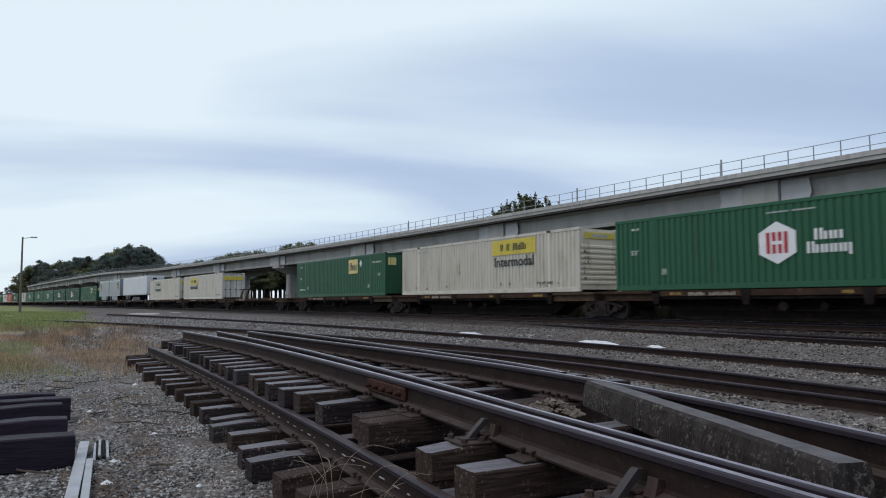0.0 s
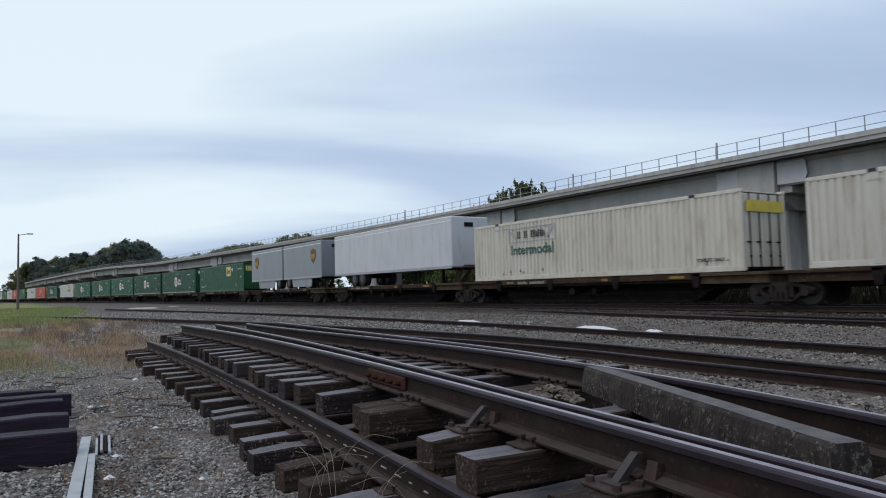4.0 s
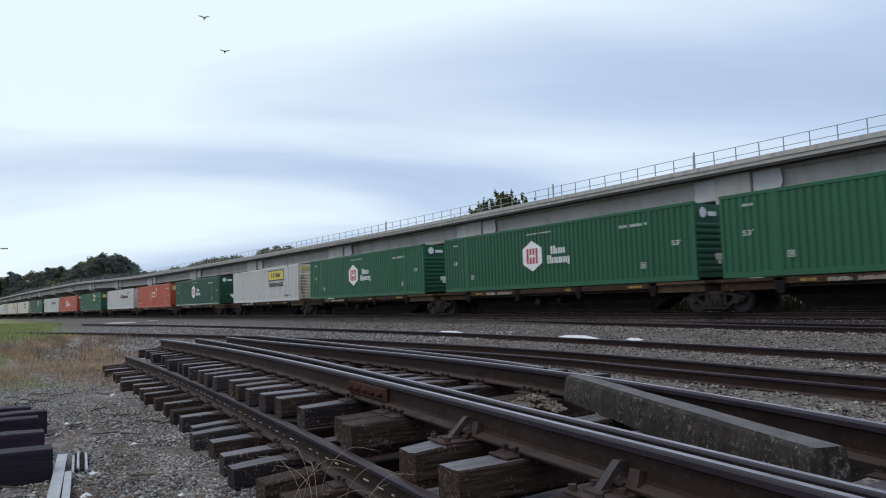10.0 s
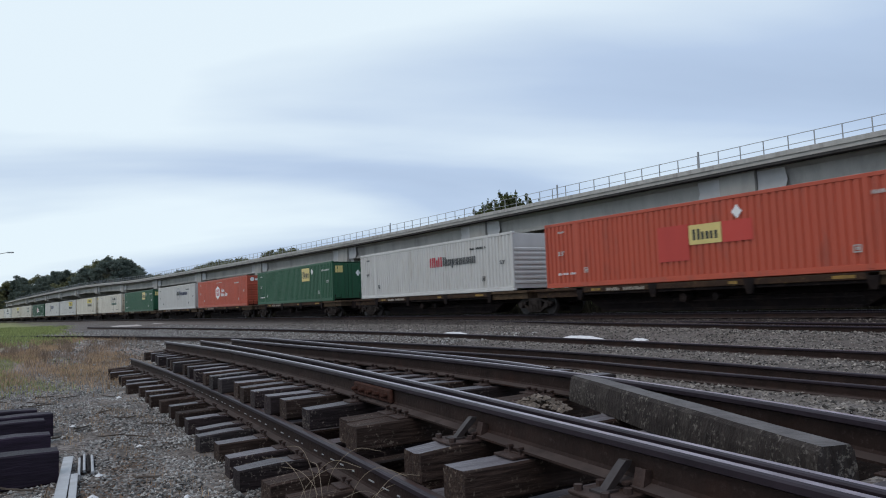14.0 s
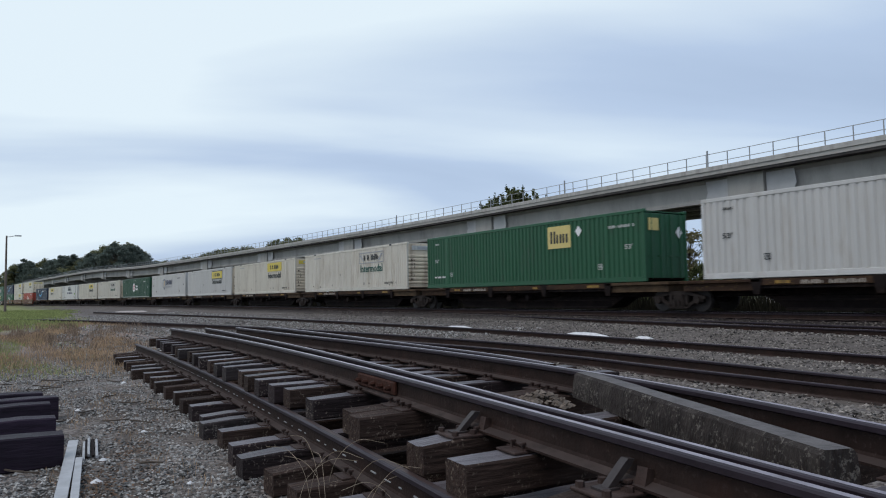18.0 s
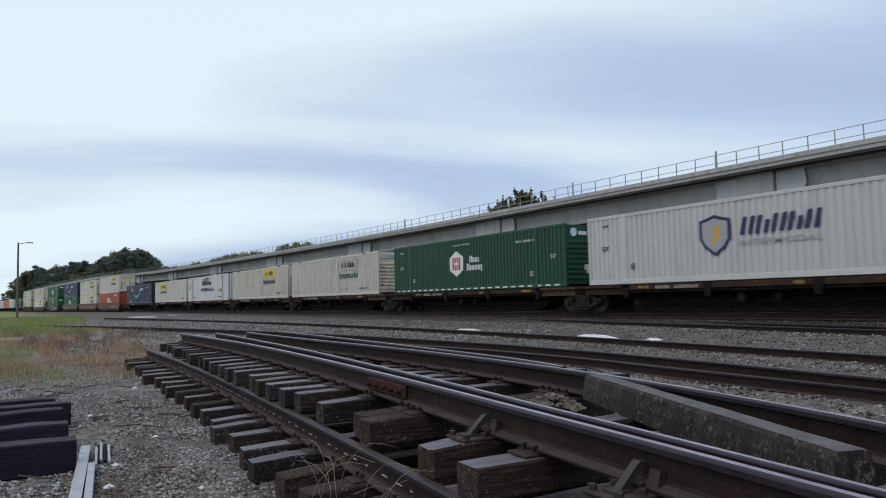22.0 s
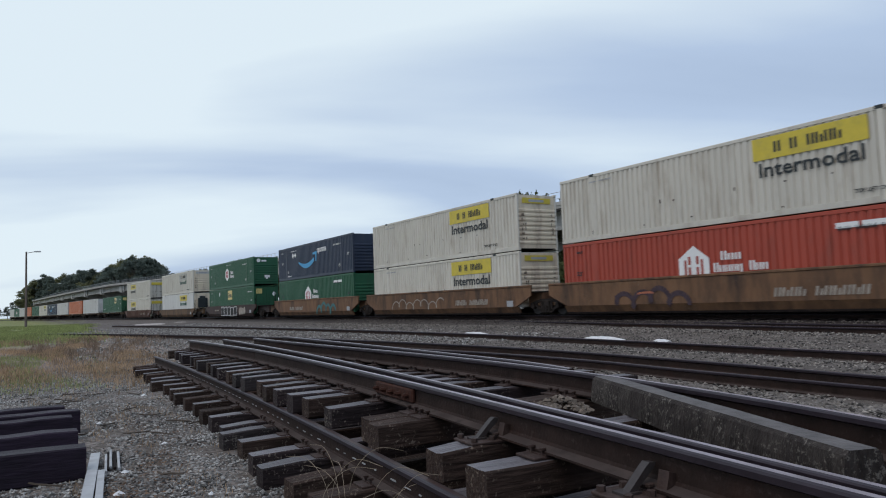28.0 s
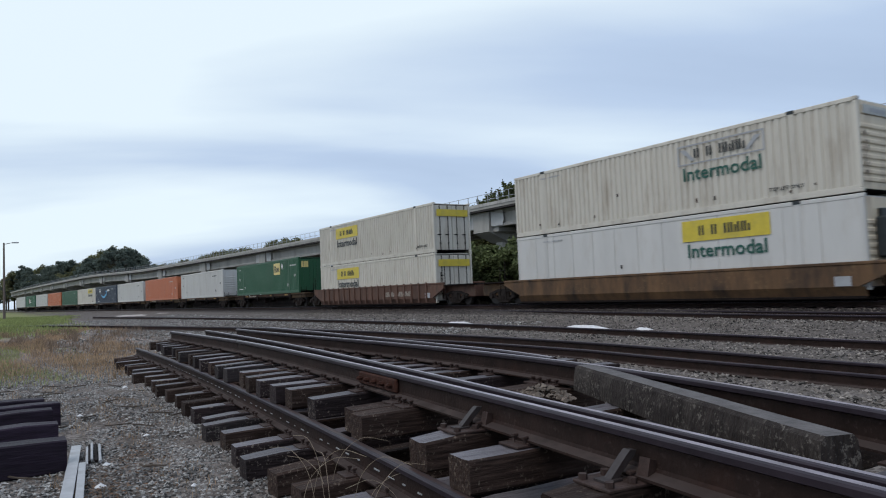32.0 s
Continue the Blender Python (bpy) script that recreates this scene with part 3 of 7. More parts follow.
def build_ground():
    def steps(near, mid, far):
        r = [0.0]
        d = near
        while r[-1] < far:
            r.append(r[-1] + d)
            if r[-1] > mid:
                d *= 1.35
        return r
    left, right = steps(0.8, 90, 3000), steps(1.5, 20, 3000)
    xs = [-v for v in reversed(left[1:])] + right
    ys = [-v for v in reversed(steps(1.0, 8, 3000)[1:])] + steps(0.4, 46, 3000)
    v = []
    for x in xs:
        for y in ys:
            rough = 0.02 * (noise.noise((x * 0.7, y * 0.7, 0)) + 0.6 * noise.noise((x * 2.1, y * 2.1, 3))) if -60 < x < 12 and -8 < y < 30 else 0.0
            v.append((x, y, ground_height(x, y) + rough))
    n = len(ys)
    f = [(i * n + j, (i + 1) * n + j, (i + 1) * n + j + 1, i * n + j + 1) for i in range(len(xs) - 1) for j in range(n - 1)]
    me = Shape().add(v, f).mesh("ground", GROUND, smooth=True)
    tagged(new("ground", me), "grey crushed-stone yard ground with brown stains and weeds", "ground", kind="structure")


build_ground()

RAIL_RING = [(-0.075, 0), (0.075, 0), (0.075, 0.012), (0.02, 0.03), (0.009, 0.045), (0.009, 0.135), (0.036, 0.148), (0.037, 0.172), (0.029, 0.180), (0.017, 0.185),
             (-0.017, 0.185), (-0.029, 0.180), (-0.037, 0.172), (-0.036, 0.148), (-0.009, 0.135), (-0.009, 0.045), (-0.02, 0.03), (-0.075, 0.012)]


def rail_mesh(path, worn=True, section=RAIL_RING, name="rail"):
    """A rail along a path: dull sides, and a polished band where wheels run."""
    s = Shape().sweep(section, path)
    n = len(section)
    for j in range(n):
        p, q = section[j], section[(j + 1) % n]
        k = 2 if min(p[1], q[1]) > 0.1 else 0
        if min(p[1], q[1]) > 0.182:
            k = 1
        if 0.011 < min(p[1], q[1]) and max(p[1], q[1]) < 0.031:
            k = 3
        for i in range(len(path) - 1):
            s.k[i * n + j] = k
    return s.mesh(name, RAIL_SIDE, RAIL_TOP if worn else RAIL_OLD, HEAD_SIDE, RAIL_FOOT)


def bezier(points, per=6):
    """A smooth line through given points (Catmull-Rom)."""
    p = [Vector(q) for q in points]
    p = [2 * p[0] - p[1]] + p + [2 * p[-1] - p[-2]]
    out = []
    for i in range(1, len(p) - 2):
        for k in range(per):
            t = k / per
            out.append(0.5 * ((2 * p[i]) + (p[i + 1] - p[i - 1]) * t + (2 * p[i - 1] - 5 * p[i] + 4 * p[i + 1] - p[i + 2]) * t * t
                              + (3 * p[i] - p[i - 1] - 3 * p[i + 1] + p[i + 2]) * t ** 3))
    return out + [p[-2]]


def build_tracks():
    # main line under the train
    track = thing("main_track", "main line railway track with worn rails on dark ties", "railway track", kind="structure")
    stations = [-600 + 10 * i for i in range(55)] + [-50 + 20 * i for i in range(11)]
    for off in (-0.755, 0.755):
        part("rail", rail_mesh([line(s, off, 0.365) for s in stations]), None, track)
    tie = Shape().box(-0.11, -1.3, 0, 0.11, 1.3, 0.17, bev=0.01).mesh("tie", TIE_WOOD)
    for i in range(110):
        s = 6 - i * 0.6
        ob = part("tie", tie, None, track, at=Matrix.Translation(line(s, 0, 0.20)) @ pose(0, 0, 0, 0, 0, heading(s)))
    # a siding that leaves the main line
    siding = thing("siding_track", "rusty siding track leaving the main line", "railway track", kind="structure")
    near = [(14, 16.4), (0, 17.55), (-8.9, 18.41), (-14.6, 19.22), (-23, 20.5), (-34.3, 21.75), (-50, 22.4)]
    for off in (0.0, 1.5):
        path = bezier([(x, y + off * (1 - 0.02 * max(0, -x - 20)), 0.15) for x, y in near])
        part("rail", rail_mesh(path, off == 0), None, siding)
    for i in range(45):
        x = 6 - i * 0.62
        y = np.interp(-x, [-14, 0, 8.9, 14.6, 23, 34.3], [16.4, 17.55, 18.41, 19.22, 20.5, 21.75])
        part("tie", tie, None, siding, at=pose(x, y + 0.75, 0.0, 0, 0, -4))
    # a lone rail line with a buried partner, then the yard track
    yard = thing("yard_track", "rusty yard track half sunk in gravel", "railway track", kind="structure")
    part("rail", rail_mesh(bezier([(14, 11.2, -0.09), (0, 12.6, -0.02), (-6.4, 13.24, 0.0), (-15.7, 14.3, 0.0), (-25, 14.75, 0.0), (-40, 14.6, 0.0), (-60, 13.2, 0.0), (-84, 10.5, 0.0)])), None, yard)
    part("rail", rail_mesh(bezier([(8, 8.0, 0.05), (0, 9.05, 0.05), (-4.65, 9.5, 0.05), (-7.8, 9.98, 0.05), (-11.2, 10.33, 0.05), (-14.9, 10.42, 0.05), (-22.2, 10.0, 0.05), (-32, 8.6, 0.05), (-48, 5.6, 0.02), (-70, 0.5, -0.1)]), False), None, yard)
    part("guard_rail", rail_mesh(bezier([(8, 7.7, -0.065), (0, 8.8, -0.065), (-4.42, 9.29, -0.065), (-7.93, 9.64, -0.065), (-10.41, 9.97, -0.065), (-14.24, 10.07, -0.07), (-18, 9.95, -0.1)]), False, RAIL_RING, "guard_rail"), None, yard)


build_tracks()


# ---- the viaduct ----
def build_viaduct():
    v = thing("viaduct", "long grey concrete viaduct with steel railings on wide piers", "viaduct", kind="structure")
    y0 = 45 - MID

    def sag(q):
        """The deck climbs a little towards its far end."""
        k = min(max((-185.0 - q) / 85.0, 0.0), 1.0)
        return 1.15 * k * k * (3 - 2 * k)

    joints = [2.9 + 30.95 * i for i in range(4, -17, -1)]
    for a, b in zip(joints[1:], joints[:-1]):
        n = max(2, int((b - a) / 6))
        st = [a + (b - a) * i / n for i in range(n + 1)]
        gap = [a + 0.06] + st[1:-1] + [b - 0.06]

        def strip(lo, hi, z0, z1, name, mat, where=st, label=""):
            s = Shape().sweep([(-lo, z0), (-lo, z1), (-hi, z1), (-hi, z0)], [line(q, y0, sag(q)) for q in where])
            return part(name, s, mat, v, label)
        strip(-0.55, 10.4, 9.72, 10.0, "deck", CONCRETE)
        strip(-0.62, -0.30, 10.0, 10.32, "parapet", KERB_STAINED, st, "streaked pale concrete kerb along the deck edge")
        # dark strip added to deepen the overhang's shadow above the girders
        strip(-0.5, 0.3, 9.55, 9.72, "drip_edge", UNDERDECK_SHADE, st, "dark strip painting in the shade under the deck edge")
        strip(10.1, 10.4, 10.0, 10.32, "parapet", CONCRETE)
        for off in (0.6, 3.5, 6.4, 9.3):
            g = [(-off, 7.85), (-off, 8.05), (-off - 0.14, 8.2), (-off - 0.14, 9.3), (-off + 0.22, 9.5), (-off + 0.22, 9.72), (-off - 0.82, 9.72), (-off - 0.82, 9.5), (-off - 0.46, 9.3), (-off - 0.46, 8.2), (-off - 0.6, 8.05), (-off - 0.6, 7.85)]
            part("girder", Shape().sweep(g, [line(q, y0, sag(q)) for q in gap]), CONCRETE, v)
        # pier at the joint a
        m = Matrix.Translation(line(a, y0, sag(a))) @ pose(0, 0, 0, 0, 0, heading(a))
        part("pier_cap", Shape().prism([(0.2, 9.71), (0.2, 7.42), (2.7, 6.35), (7.4, 6.35), (9.9, 7.42), (9.9, 9.71)], -2.85, -0.07, "x"), CONCRETE, v, at=m)
        part("girder_seat", Shape().box(-0.02, 0.7, 7.35, 0.9, 9.2, 7.83, bev=0.03), CONCRETE, v, at=m)
        for x in (2.5, 5.6):
            part("column", Shape().prism([(-2.2, x + 0.25), (-1.95, x), (-0.95, x), (-0.7, x + 0.25), (-0.7, x + 1.55), (-0.95, x + 1.8), (-1.95, x + 1.8), (-2.2, x + 1.55)], -0.3, 6.4, "z"), CONCRETE, v, at=m)
        part("repair_patch", Shape().prism([(-4.95, 7.9), (-2.86, 7.9), (-2.86, 9.45), (-4.85, 9.45), (-4.7, 8.6)], 0.45, 0.5, "y"), CONCRETE_PALE, v, "pale repaired concrete face", at=m)
        part("repair_patch", Shape().prism([(0.0, 7.95), (1.9, 7.95), (2.15, 8.5), (2.0, 9.45), (0.0, 9.45)], 0.45, 0.5, "y"), CONCRETE_PALE, v, "pale repaired concrete face", at=m)
    # railing
    post = Shape().box(-0.028, -0.028, 0, 0.028, 0.028, 1.12).mesh("railing_post", RAILING)
    s, far = 60.0, Shape()
    while s > -440:
        p = line(s, y0 - 0.52, 10.15 + sag(s))
        if s > -190:
            part("railing_post", post, None, v, at=Matrix.Translation(p) @ pose(0, 0, 0, 0, 0, heading(s)))
        else:
            far.box(p.x - 0.028, p.y - 0.028, p.z, p.x + 0.028, p.y + 0.028, p.z + 1.12)
        s -= 1.737
    tagged(part("railing_post", far, RAILING, v), kind="stuff")
    st = [60 - 8 * i for i in range(63)]
    for z in (10.64, 11.25):
        part("railing_bar", Shape().sweep([(-0.02, -0.02), (0.02, -0.02), (0.02, 0.02), (-0.02, 0.02)], [line(q, y0 - 0.52, z + sag(q)) for q in reversed(st)]), RAILING, v)
    for q in (-20.5 * 45 / 28.88, -47.0, -77.0):
        part("sign_post", Shape().box(-0.05, -0.05, 0, 0.05, 0.05, 1.38), RAILING, v, at=Matrix.Translation(line(q, y0 - 0.56, 10.15)))


build_viaduct()


# ---- the train ----
LENGTH, HIGH, WIDE, DECK = 16.15, 2.9, 2.6, 1.76
SPEED = 21.0
train = []


def letters(text, size, mat, parent, at, name="lettering", depth=0.004):
    cu = bpy.data.curves.new(name, "FONT")
    cu.body, cu.size, cu.extrude, cu.resolution_u = text, size, depth, 2
    cu.offset = 0.018 * size
    ob = bpy.data.objects.new(name, cu)
    scene.collection.objects.link(ob)
    bpy.context.view_layer.update()
    me = bpy.data.meshes.new_from_object(ob.evaluated_get(bpy.context.evaluated_depsgraph_get()))
    bpy.data.objects.remove(ob)
    me.materials.clear()
    me.materials.append(mat)
    return part(name, me, None, parent, at=at)


def fit_letters(text, x0, x1, z0, mat, parent, y, high):
    """Lettering on the near side wall from x0 to x1, standing on z0."""
    ob = letters(text, 1.0, mat, parent, pose(x0, y, z0, 90, 0, 0))
    xs = [v.co.x for v in ob.data.vertices]
    ys = [v.co.y for v in ob.data.vertices]
    kx, ky = (x1 - x0) / (max(xs) - min(xs)), high / (max(ys) - min(ys))
    for v in ob.data.vertices:
        v.co.x, v.co.y = (v.co.x - min(xs)) * kx, (v.co.y - min(ys)) * ky
    return ob


def bars(pattern, x0, x1, z0, high, y, mat, parent, name="sign_bar", slant=0.0):
    """Plain bars in place of a brand name: T tall, x low, g hanging, a blank a gap. Small ones stay one piece."""
    tiny = high < 0.25
    s, n = Shape(), len(pattern)
    w = (x1 - x0) / n
    for i, c in enumerate(pattern):
        if c == " ":
            continue
        lo, hi = (z0 - 0.25 * high if c == "g" else z0), z0 + high * (1.0 if c == "T" else 0.72)
        a, b = x0 + i * w + 0.08 * w, x0 + (i + 1) * w - 0.08 * w
        if not tiny:
            s = Shape()
        # two thin upright strokes in place of each character
        for u0, u1, v0, v1 in ((a, a + 0.36 * (b - a), z0, hi), (b - 0.36 * (b - a), b, lo, z0 + 0.72 * high if i % 2 else hi)):
            k = 0.2 * (u1 - u0)
            ring = [(u0 + k, v0), (u1 - k, v0), (u1, v0 + k), (u1, v1 - k), (u1 - k, v1), (u0 + k, v1), (u0, v1 - k), (u0, v0 + k)]
            s.prism([(u + slant * (v - z0), v) for u, v in ring], y - 0.004, y + 0.004, "y")
        if not tiny:
            part(name, s, mat, parent)
    if tiny:
        tagged(part(name, s, mat, parent), kind="stuff")


def stencil(x, z, size, y, mat, parent):
    """A small square mark: a thin frame with a short bar in it."""
    k = 0.14 * size
    s = Shape()
    for a, b, c, d in ((0, 0, size, k), (0, size - k, size, size), (0, k, k, size - k), (size - k, k, size, size - k), (0.35 * size, 0.3 * size, 0.7 * size, 0.72 * size)):
        s.box(x + a, y - 0.004, z + b, x + c, y + 0.004, z + d)
    tagged(part("mark_panel", s, mat, parent), kind="stuff")


def panel(x0, x1, z0, z1, y, mat, parent, name="sign_panel", thick=0.004):
    return part(name, Shape().box(x0, y - thick, z0, x1, y + thick, z1), mat, parent)


def hexagon(cx, cz, w, h, y, parent):
    hx = [(cx, cz + h / 2), (cx - w / 2, cz + h / 4), (cx - w / 2, cz - h / 4), (cx, cz - h / 2), (cx + w / 2, cz - h / 4), (cx + w / 2, cz + h / 4)]
    part("emblem", Shape().prism(hx, y - 0.004, y + 0.004, "y"), DECAL_WHITE, parent, "white hexagonal emblem with red bars")
    for a, b, c, d in ((-0.29, -0.19, -0.25, 0.25), (-0.13, -0.03, -0.25, -0.04), (-0.13, -0.03, 0.04, 0.25), (0.19, 0.29, -0.25, 0.25), (0.03, 0.13, -0.25, -0.04), (0.03, 0.13, 0.04, 0.25)):
        part("emblem_bar", Shape().box(cx + a * w, y - 0.012, cz + c * h, cx + b * w, y - 0.006, cz + d * h), DECAL_RED, parent)


meshes = {}


def shared(key, make):
    if key not in meshes:
        meshes[key] = make()
    return meshes[key]


def wall_mesh(paint, style):
    def make():
        s = Shape()
        if style == "ribbed":
            x, ring = 0.14, []
            while x < LENGTH - 0.4:
                for dx, dy in ((0, 0.05), (0.07, 0.05), (0.10, 0.0), (0.23, 0.0), (0.26, 0.05)):
                    ring.append((x + dx, dy))
                x += 0.266
            ring.append((LENGTH - 0.14, 0.05))
            n = len(ring)
            v = [(a, b, 0.2) for a, b in ring] + [(a, b, 2.76) for a, b in ring]
            s.add(v, [(i, i + 1, n + i + 1, n + i) for i in range(n - 1)])
        else:
            # smooth sheets with a thin seam strip every 1.2 m, as one bent sheet
            ring = [(0.12, 0.012)]
            for i in range(1, 13):
                q = 0.12 + i * 1.224
                ring += [(q - 0.02, 0.012), (q - 0.012, 0.04), (q + 0.012, 0.04), (q + 0.02, 0.012)]
            ring.append((LENGTH - 0.12, 0.012))
            n = len(ring)
            v = [(a, b, 0.2) for a, b in ring] + [(a, b, 2.76) for a, b in ring]
            s.add(v, [(i, i + 1, n + i + 1, n + i) for i in range(n - 1)])
        return s.mesh("side_wall", paint)
    return shared(("wall", paint.name, style), make)


def container(label, paint, style="ribbed", nose="ribs", group="containers on the train", name="shipping_container", end_paint=None):
    """A 53-foot container from its lower near left corner: x along, y away, z up. nose: how its +x end looks."""
    c = thing(name, label, "shipping container", group)
    wall = wall_mesh(paint, style)
    part("side_wall", wall, None, c, at=Matrix.Translation((0, 0.006, 0)))
    part("side_wall", wall, None, c, at=Matrix.Translation((LENGTH, WIDE - 0.006, 0)) @ pose(0, 0, 0, 0, 0, 180))
    p = paint.name
    top = shared(("top", p), lambda: Shape().box(0.1, 0.0, 2.76, LENGTH - 0.1, 0.09, 2.895, bev=0.015).mesh("top_rail", paint))
    low = shared(("low", p), lambda: Shape().box(0.1, 0.0, 0.0, LENGTH - 0.1, 0.09, 0.2, bev=0.01).mesh("bottom_rail", paint))
    for y in (0.0, WIDE - 0.09):
        part("top_rail", top, None, c, at=Matrix.Translation((0, y, 0)))
        part("bottom_rail", low, None, c, at=Matrix.Translation((0, y, 0)))
    roof = shared(("roof", p), lambda: Shape().box(0.1, 0.09, 2.80, LENGTH - 0.1, WIDE - 0.09, 2.845).mesh("roof", paint))
    part("roof", roof, None, c)
    part("floor", shared(("floor", p), lambda: Shape().box(0.1, 0.09, 0.08, LENGTH - 0.1, WIDE - 0.09, 0.2).mesh("floor", CAR_STEEL)), None, c)
    corner = shared(("corner", p), lambda: Shape().box(0, 0, 0.12, 0.14, 0.12, 2.78, bev=0.02).mesh("corner_post", paint))
    cast = shared(("cast", p), lambda: Shape().box(-0.006, -0.006, 0, 0.17, 0.15, 0.12, bev=0.015).mesh("corner_casting", paint))
    mid = shared(("mid", p), lambda: Shape().box(-0.09, -0.012, 0.05, 0.09, 0.05, 2.89, bev=0.012).mesh("stacking_post", paint))
    for x in (0, LENGTH - 0.14):
        for y in (0, WIDE - 0.12):
            part("corner_post", corner, None, c, at=Matrix.Translation((x, y, 0)))
            for z in (0.0, 2.78):
                part("corner_casting", cast, None, c, at=Matrix.Translation((x - 0.015 if x else x, y - 0.02 if y else y, z)))
    for x in (2.06, LENGTH - 2.06):
        part("stacking_post", mid, None, c, at=Matrix.Translation((x, 0, 0)))
        part("stacking_post", mid, None, c, at=Matrix.Translation((x, WIDE, 0)) @ pose(0, 0, 0, 0, 0, 180))
    for end, x, turn in (("doors" if nose == "ribs" else "ribs", 0.0, 0), ("ribs" if nose == "ribs" else "doors", LENGTH, 180)):
        at = Matrix.Translation((x, WIDE if turn else 0, 0)) @ pose(0, 0, 0, 0, 0, turn)
        if end == "ribs":
            def ribs():
                # one pressed sheet with level ribs
                ring = [(0.07, 0.1), (0.035, 0.1), (0.035, 0.26)]
                for i in range(8):
                    q = 0.3 + i * 0.235
                    ring += [(0.035, q), (0.0, q + 0.04), (0.0, q + 0.13), (0.035, q + 0.17)]
                ring += [(0.035, 2.8), (0.07, 2.8)]
                s = Shape().prism(ring, 0.12, WIDE - 0.12, "y")
                return s.mesh("end_wall", end_paint or paint)
            part("end_wall", shared(("ribs", p, end_paint), ribs), None, c, at=at)
        else:
            leaf = shared(("leaf", p), lambda: Shape().box(0.03, 0.01, 0.14, 0.07, 1.16, 2.74, bev=0.01).mesh("door", paint))
            iron = CAR_STEEL if "white" in p or "cream" in p else paint
            bar = shared(("lockbar", iron.name), lambda: Shape().rod((0.0, 0, 0.12), (0.0, 0, 2.76), 0.022).box(-0.01, -0.06, 1.0, 0.03, 0.2, 1.05).box(-0.01, -0.05, 0.5, 0.03, 0.05, 0.56).box(-0.01, -0.05, 2.3, 0.03, 0.05, 2.36).mesh("lock_rod", iron))
            for y in (0.13, 1.31):
                d = part("door", leaf, None, c, at=at @ Matrix.Translation((0, y, 0)))
                for q in (0.3, 0.86):
                    part("lock_rod", bar, None, d, at=Matrix.Translation((0.0, q, 0)))
    return c


Y = -0.012


def mark_sizes(c, ink=DECAL_WHITE, far=True, at=12.6):
    """The small markings of every container: its length near each end, numbers as plain bars."""
    ink = DECAL_FADED if ink is DECAL_WHITE else ink
    fit_letters("53'", 0.86, 1.25, 1.42, ink, c, Y, 0.2)
    if far:
        fit_letters("53'", LENGTH - 1.02, LENGTH - 0.62, 1.34, ink, c, Y, 0.2)
    bars("TTTT TTTTTT T", at, at + 1.4, 2.24, 0.12, Y, ink, c, "number_bar")
    bars("TTT", 0.9, 1.3, 2.42, 0.1, Y, ink, c, "number_bar")
    stencil(13.62, 0.56, 0.24, Y, ink, c)
    stencil(2.42, 0.6, 0.22, Y, ink, c)


def hexa_box(paint, label, variant=0, nose="ribs"):
    c = container(label, paint, "ribbed", nose)
    hexagon(7.25, 1.5, 1.32, 1.43, Y, c)
    bars("Txx", 8.5, 9.44, 1.5, 0.37, Y, DECAL_WHITE, c)
    bars("Txxxg" if variant < 2 else "Txxxg Txx", 8.25, 9.7 if variant < 2 else 10.4, 1.08, 0.38, Y, DECAL_WHITE, c)
    bars("xxxxxxxx xxxxxxxx", 6.9, 8.6, 2.5, 0.08, Y, DECAL_FADED, c, "small_bar")
    if variant == 1:
        s = Shape()
        for i in range(24):
            s.box(0.4 + i * 0.65, -0.008, 0.06, 0.75 + i * 0.65, 0.0, 0.13)
        tagged(part("reflector_strip", s, DECAL_WHITE, c, "row of white reflector dashes"), kind="stuff")
    mark_sizes(c)
    if nose == "ribs":
        part("end_mark", Shape().disc((0.55, 2.5), 0.2, LENGTH + 0.0, LENGTH + 0.006, "x"), DECAL_WHITE, c)
        part("end_bar", Shape().box(LENGTH, 0.85, 2.38, LENGTH + 0.006, 1.35, 2.55), DECAL_WHITE, c)
        part("end_placard", Shape().box(LENGTH, 1.15, 0.75, LENGTH + 0.006, 1.7, 1.0).box(LENGTH, 1.3, 0.6, LENGTH + 0.006, 1.5, 0.75), DECAL_WHITE, c)
    return c


def square_box(paint, label, x=10.5, nose="doors", mark=2.0, w=1.5, z=1.62, h=1.01):
    c = container(label, paint, "ribbed", nose)
    panel(x, x + w, z, z + h, Y, DECAL_PALE, c, "sign_panel")
    bars("Txx", x + 0.1 * w, x + 0.9 * w, z + 0.22 * h, 0.56 * h, Y - 0.008, DECAL_DARK, c)
    if paint is RED_PAINT:
        panel(x - 1.42, x - 0.02, z - 0.55, z + 0.78, Y, FRESH_RED, c, "paint_patch")
        panel(x + w + 0.02, x + w + 1.2, z - 0.02, z + h, Y, FRESH_RED, c, "paint_patch")
    d = 0.2
    part("diamond_mark", Shape().prism([(x + mark - d, 2.3), (x + mark, 2.05), (x + mark + d, 2.3), (x + mark, 2.55)], Y - 0.004, Y + 0.004, "y"), DECAL_WHITE, c)
    mark_sizes(c, at=14.25)
    bars("TTT TTTT TTTT", 0.8, 1.9, 0.55, 0.1, Y, DECAL_WHITE, c, "small_bar")
    part("end_panel", Shape().box(LENGTH + 0.002, 0.25, 2.05, LENGTH + 0.01, 0.85, 2.55), DECAL_PALE, c)
    part("end_mark", Shape().prism([(1.9, 2.0), (2.1, 1.75), (2.3, 2.0), (2.1, 2.25)], LENGTH + 0.002, LENGTH + 0.01, "x"), DECAL_WHITE, c)
    return c


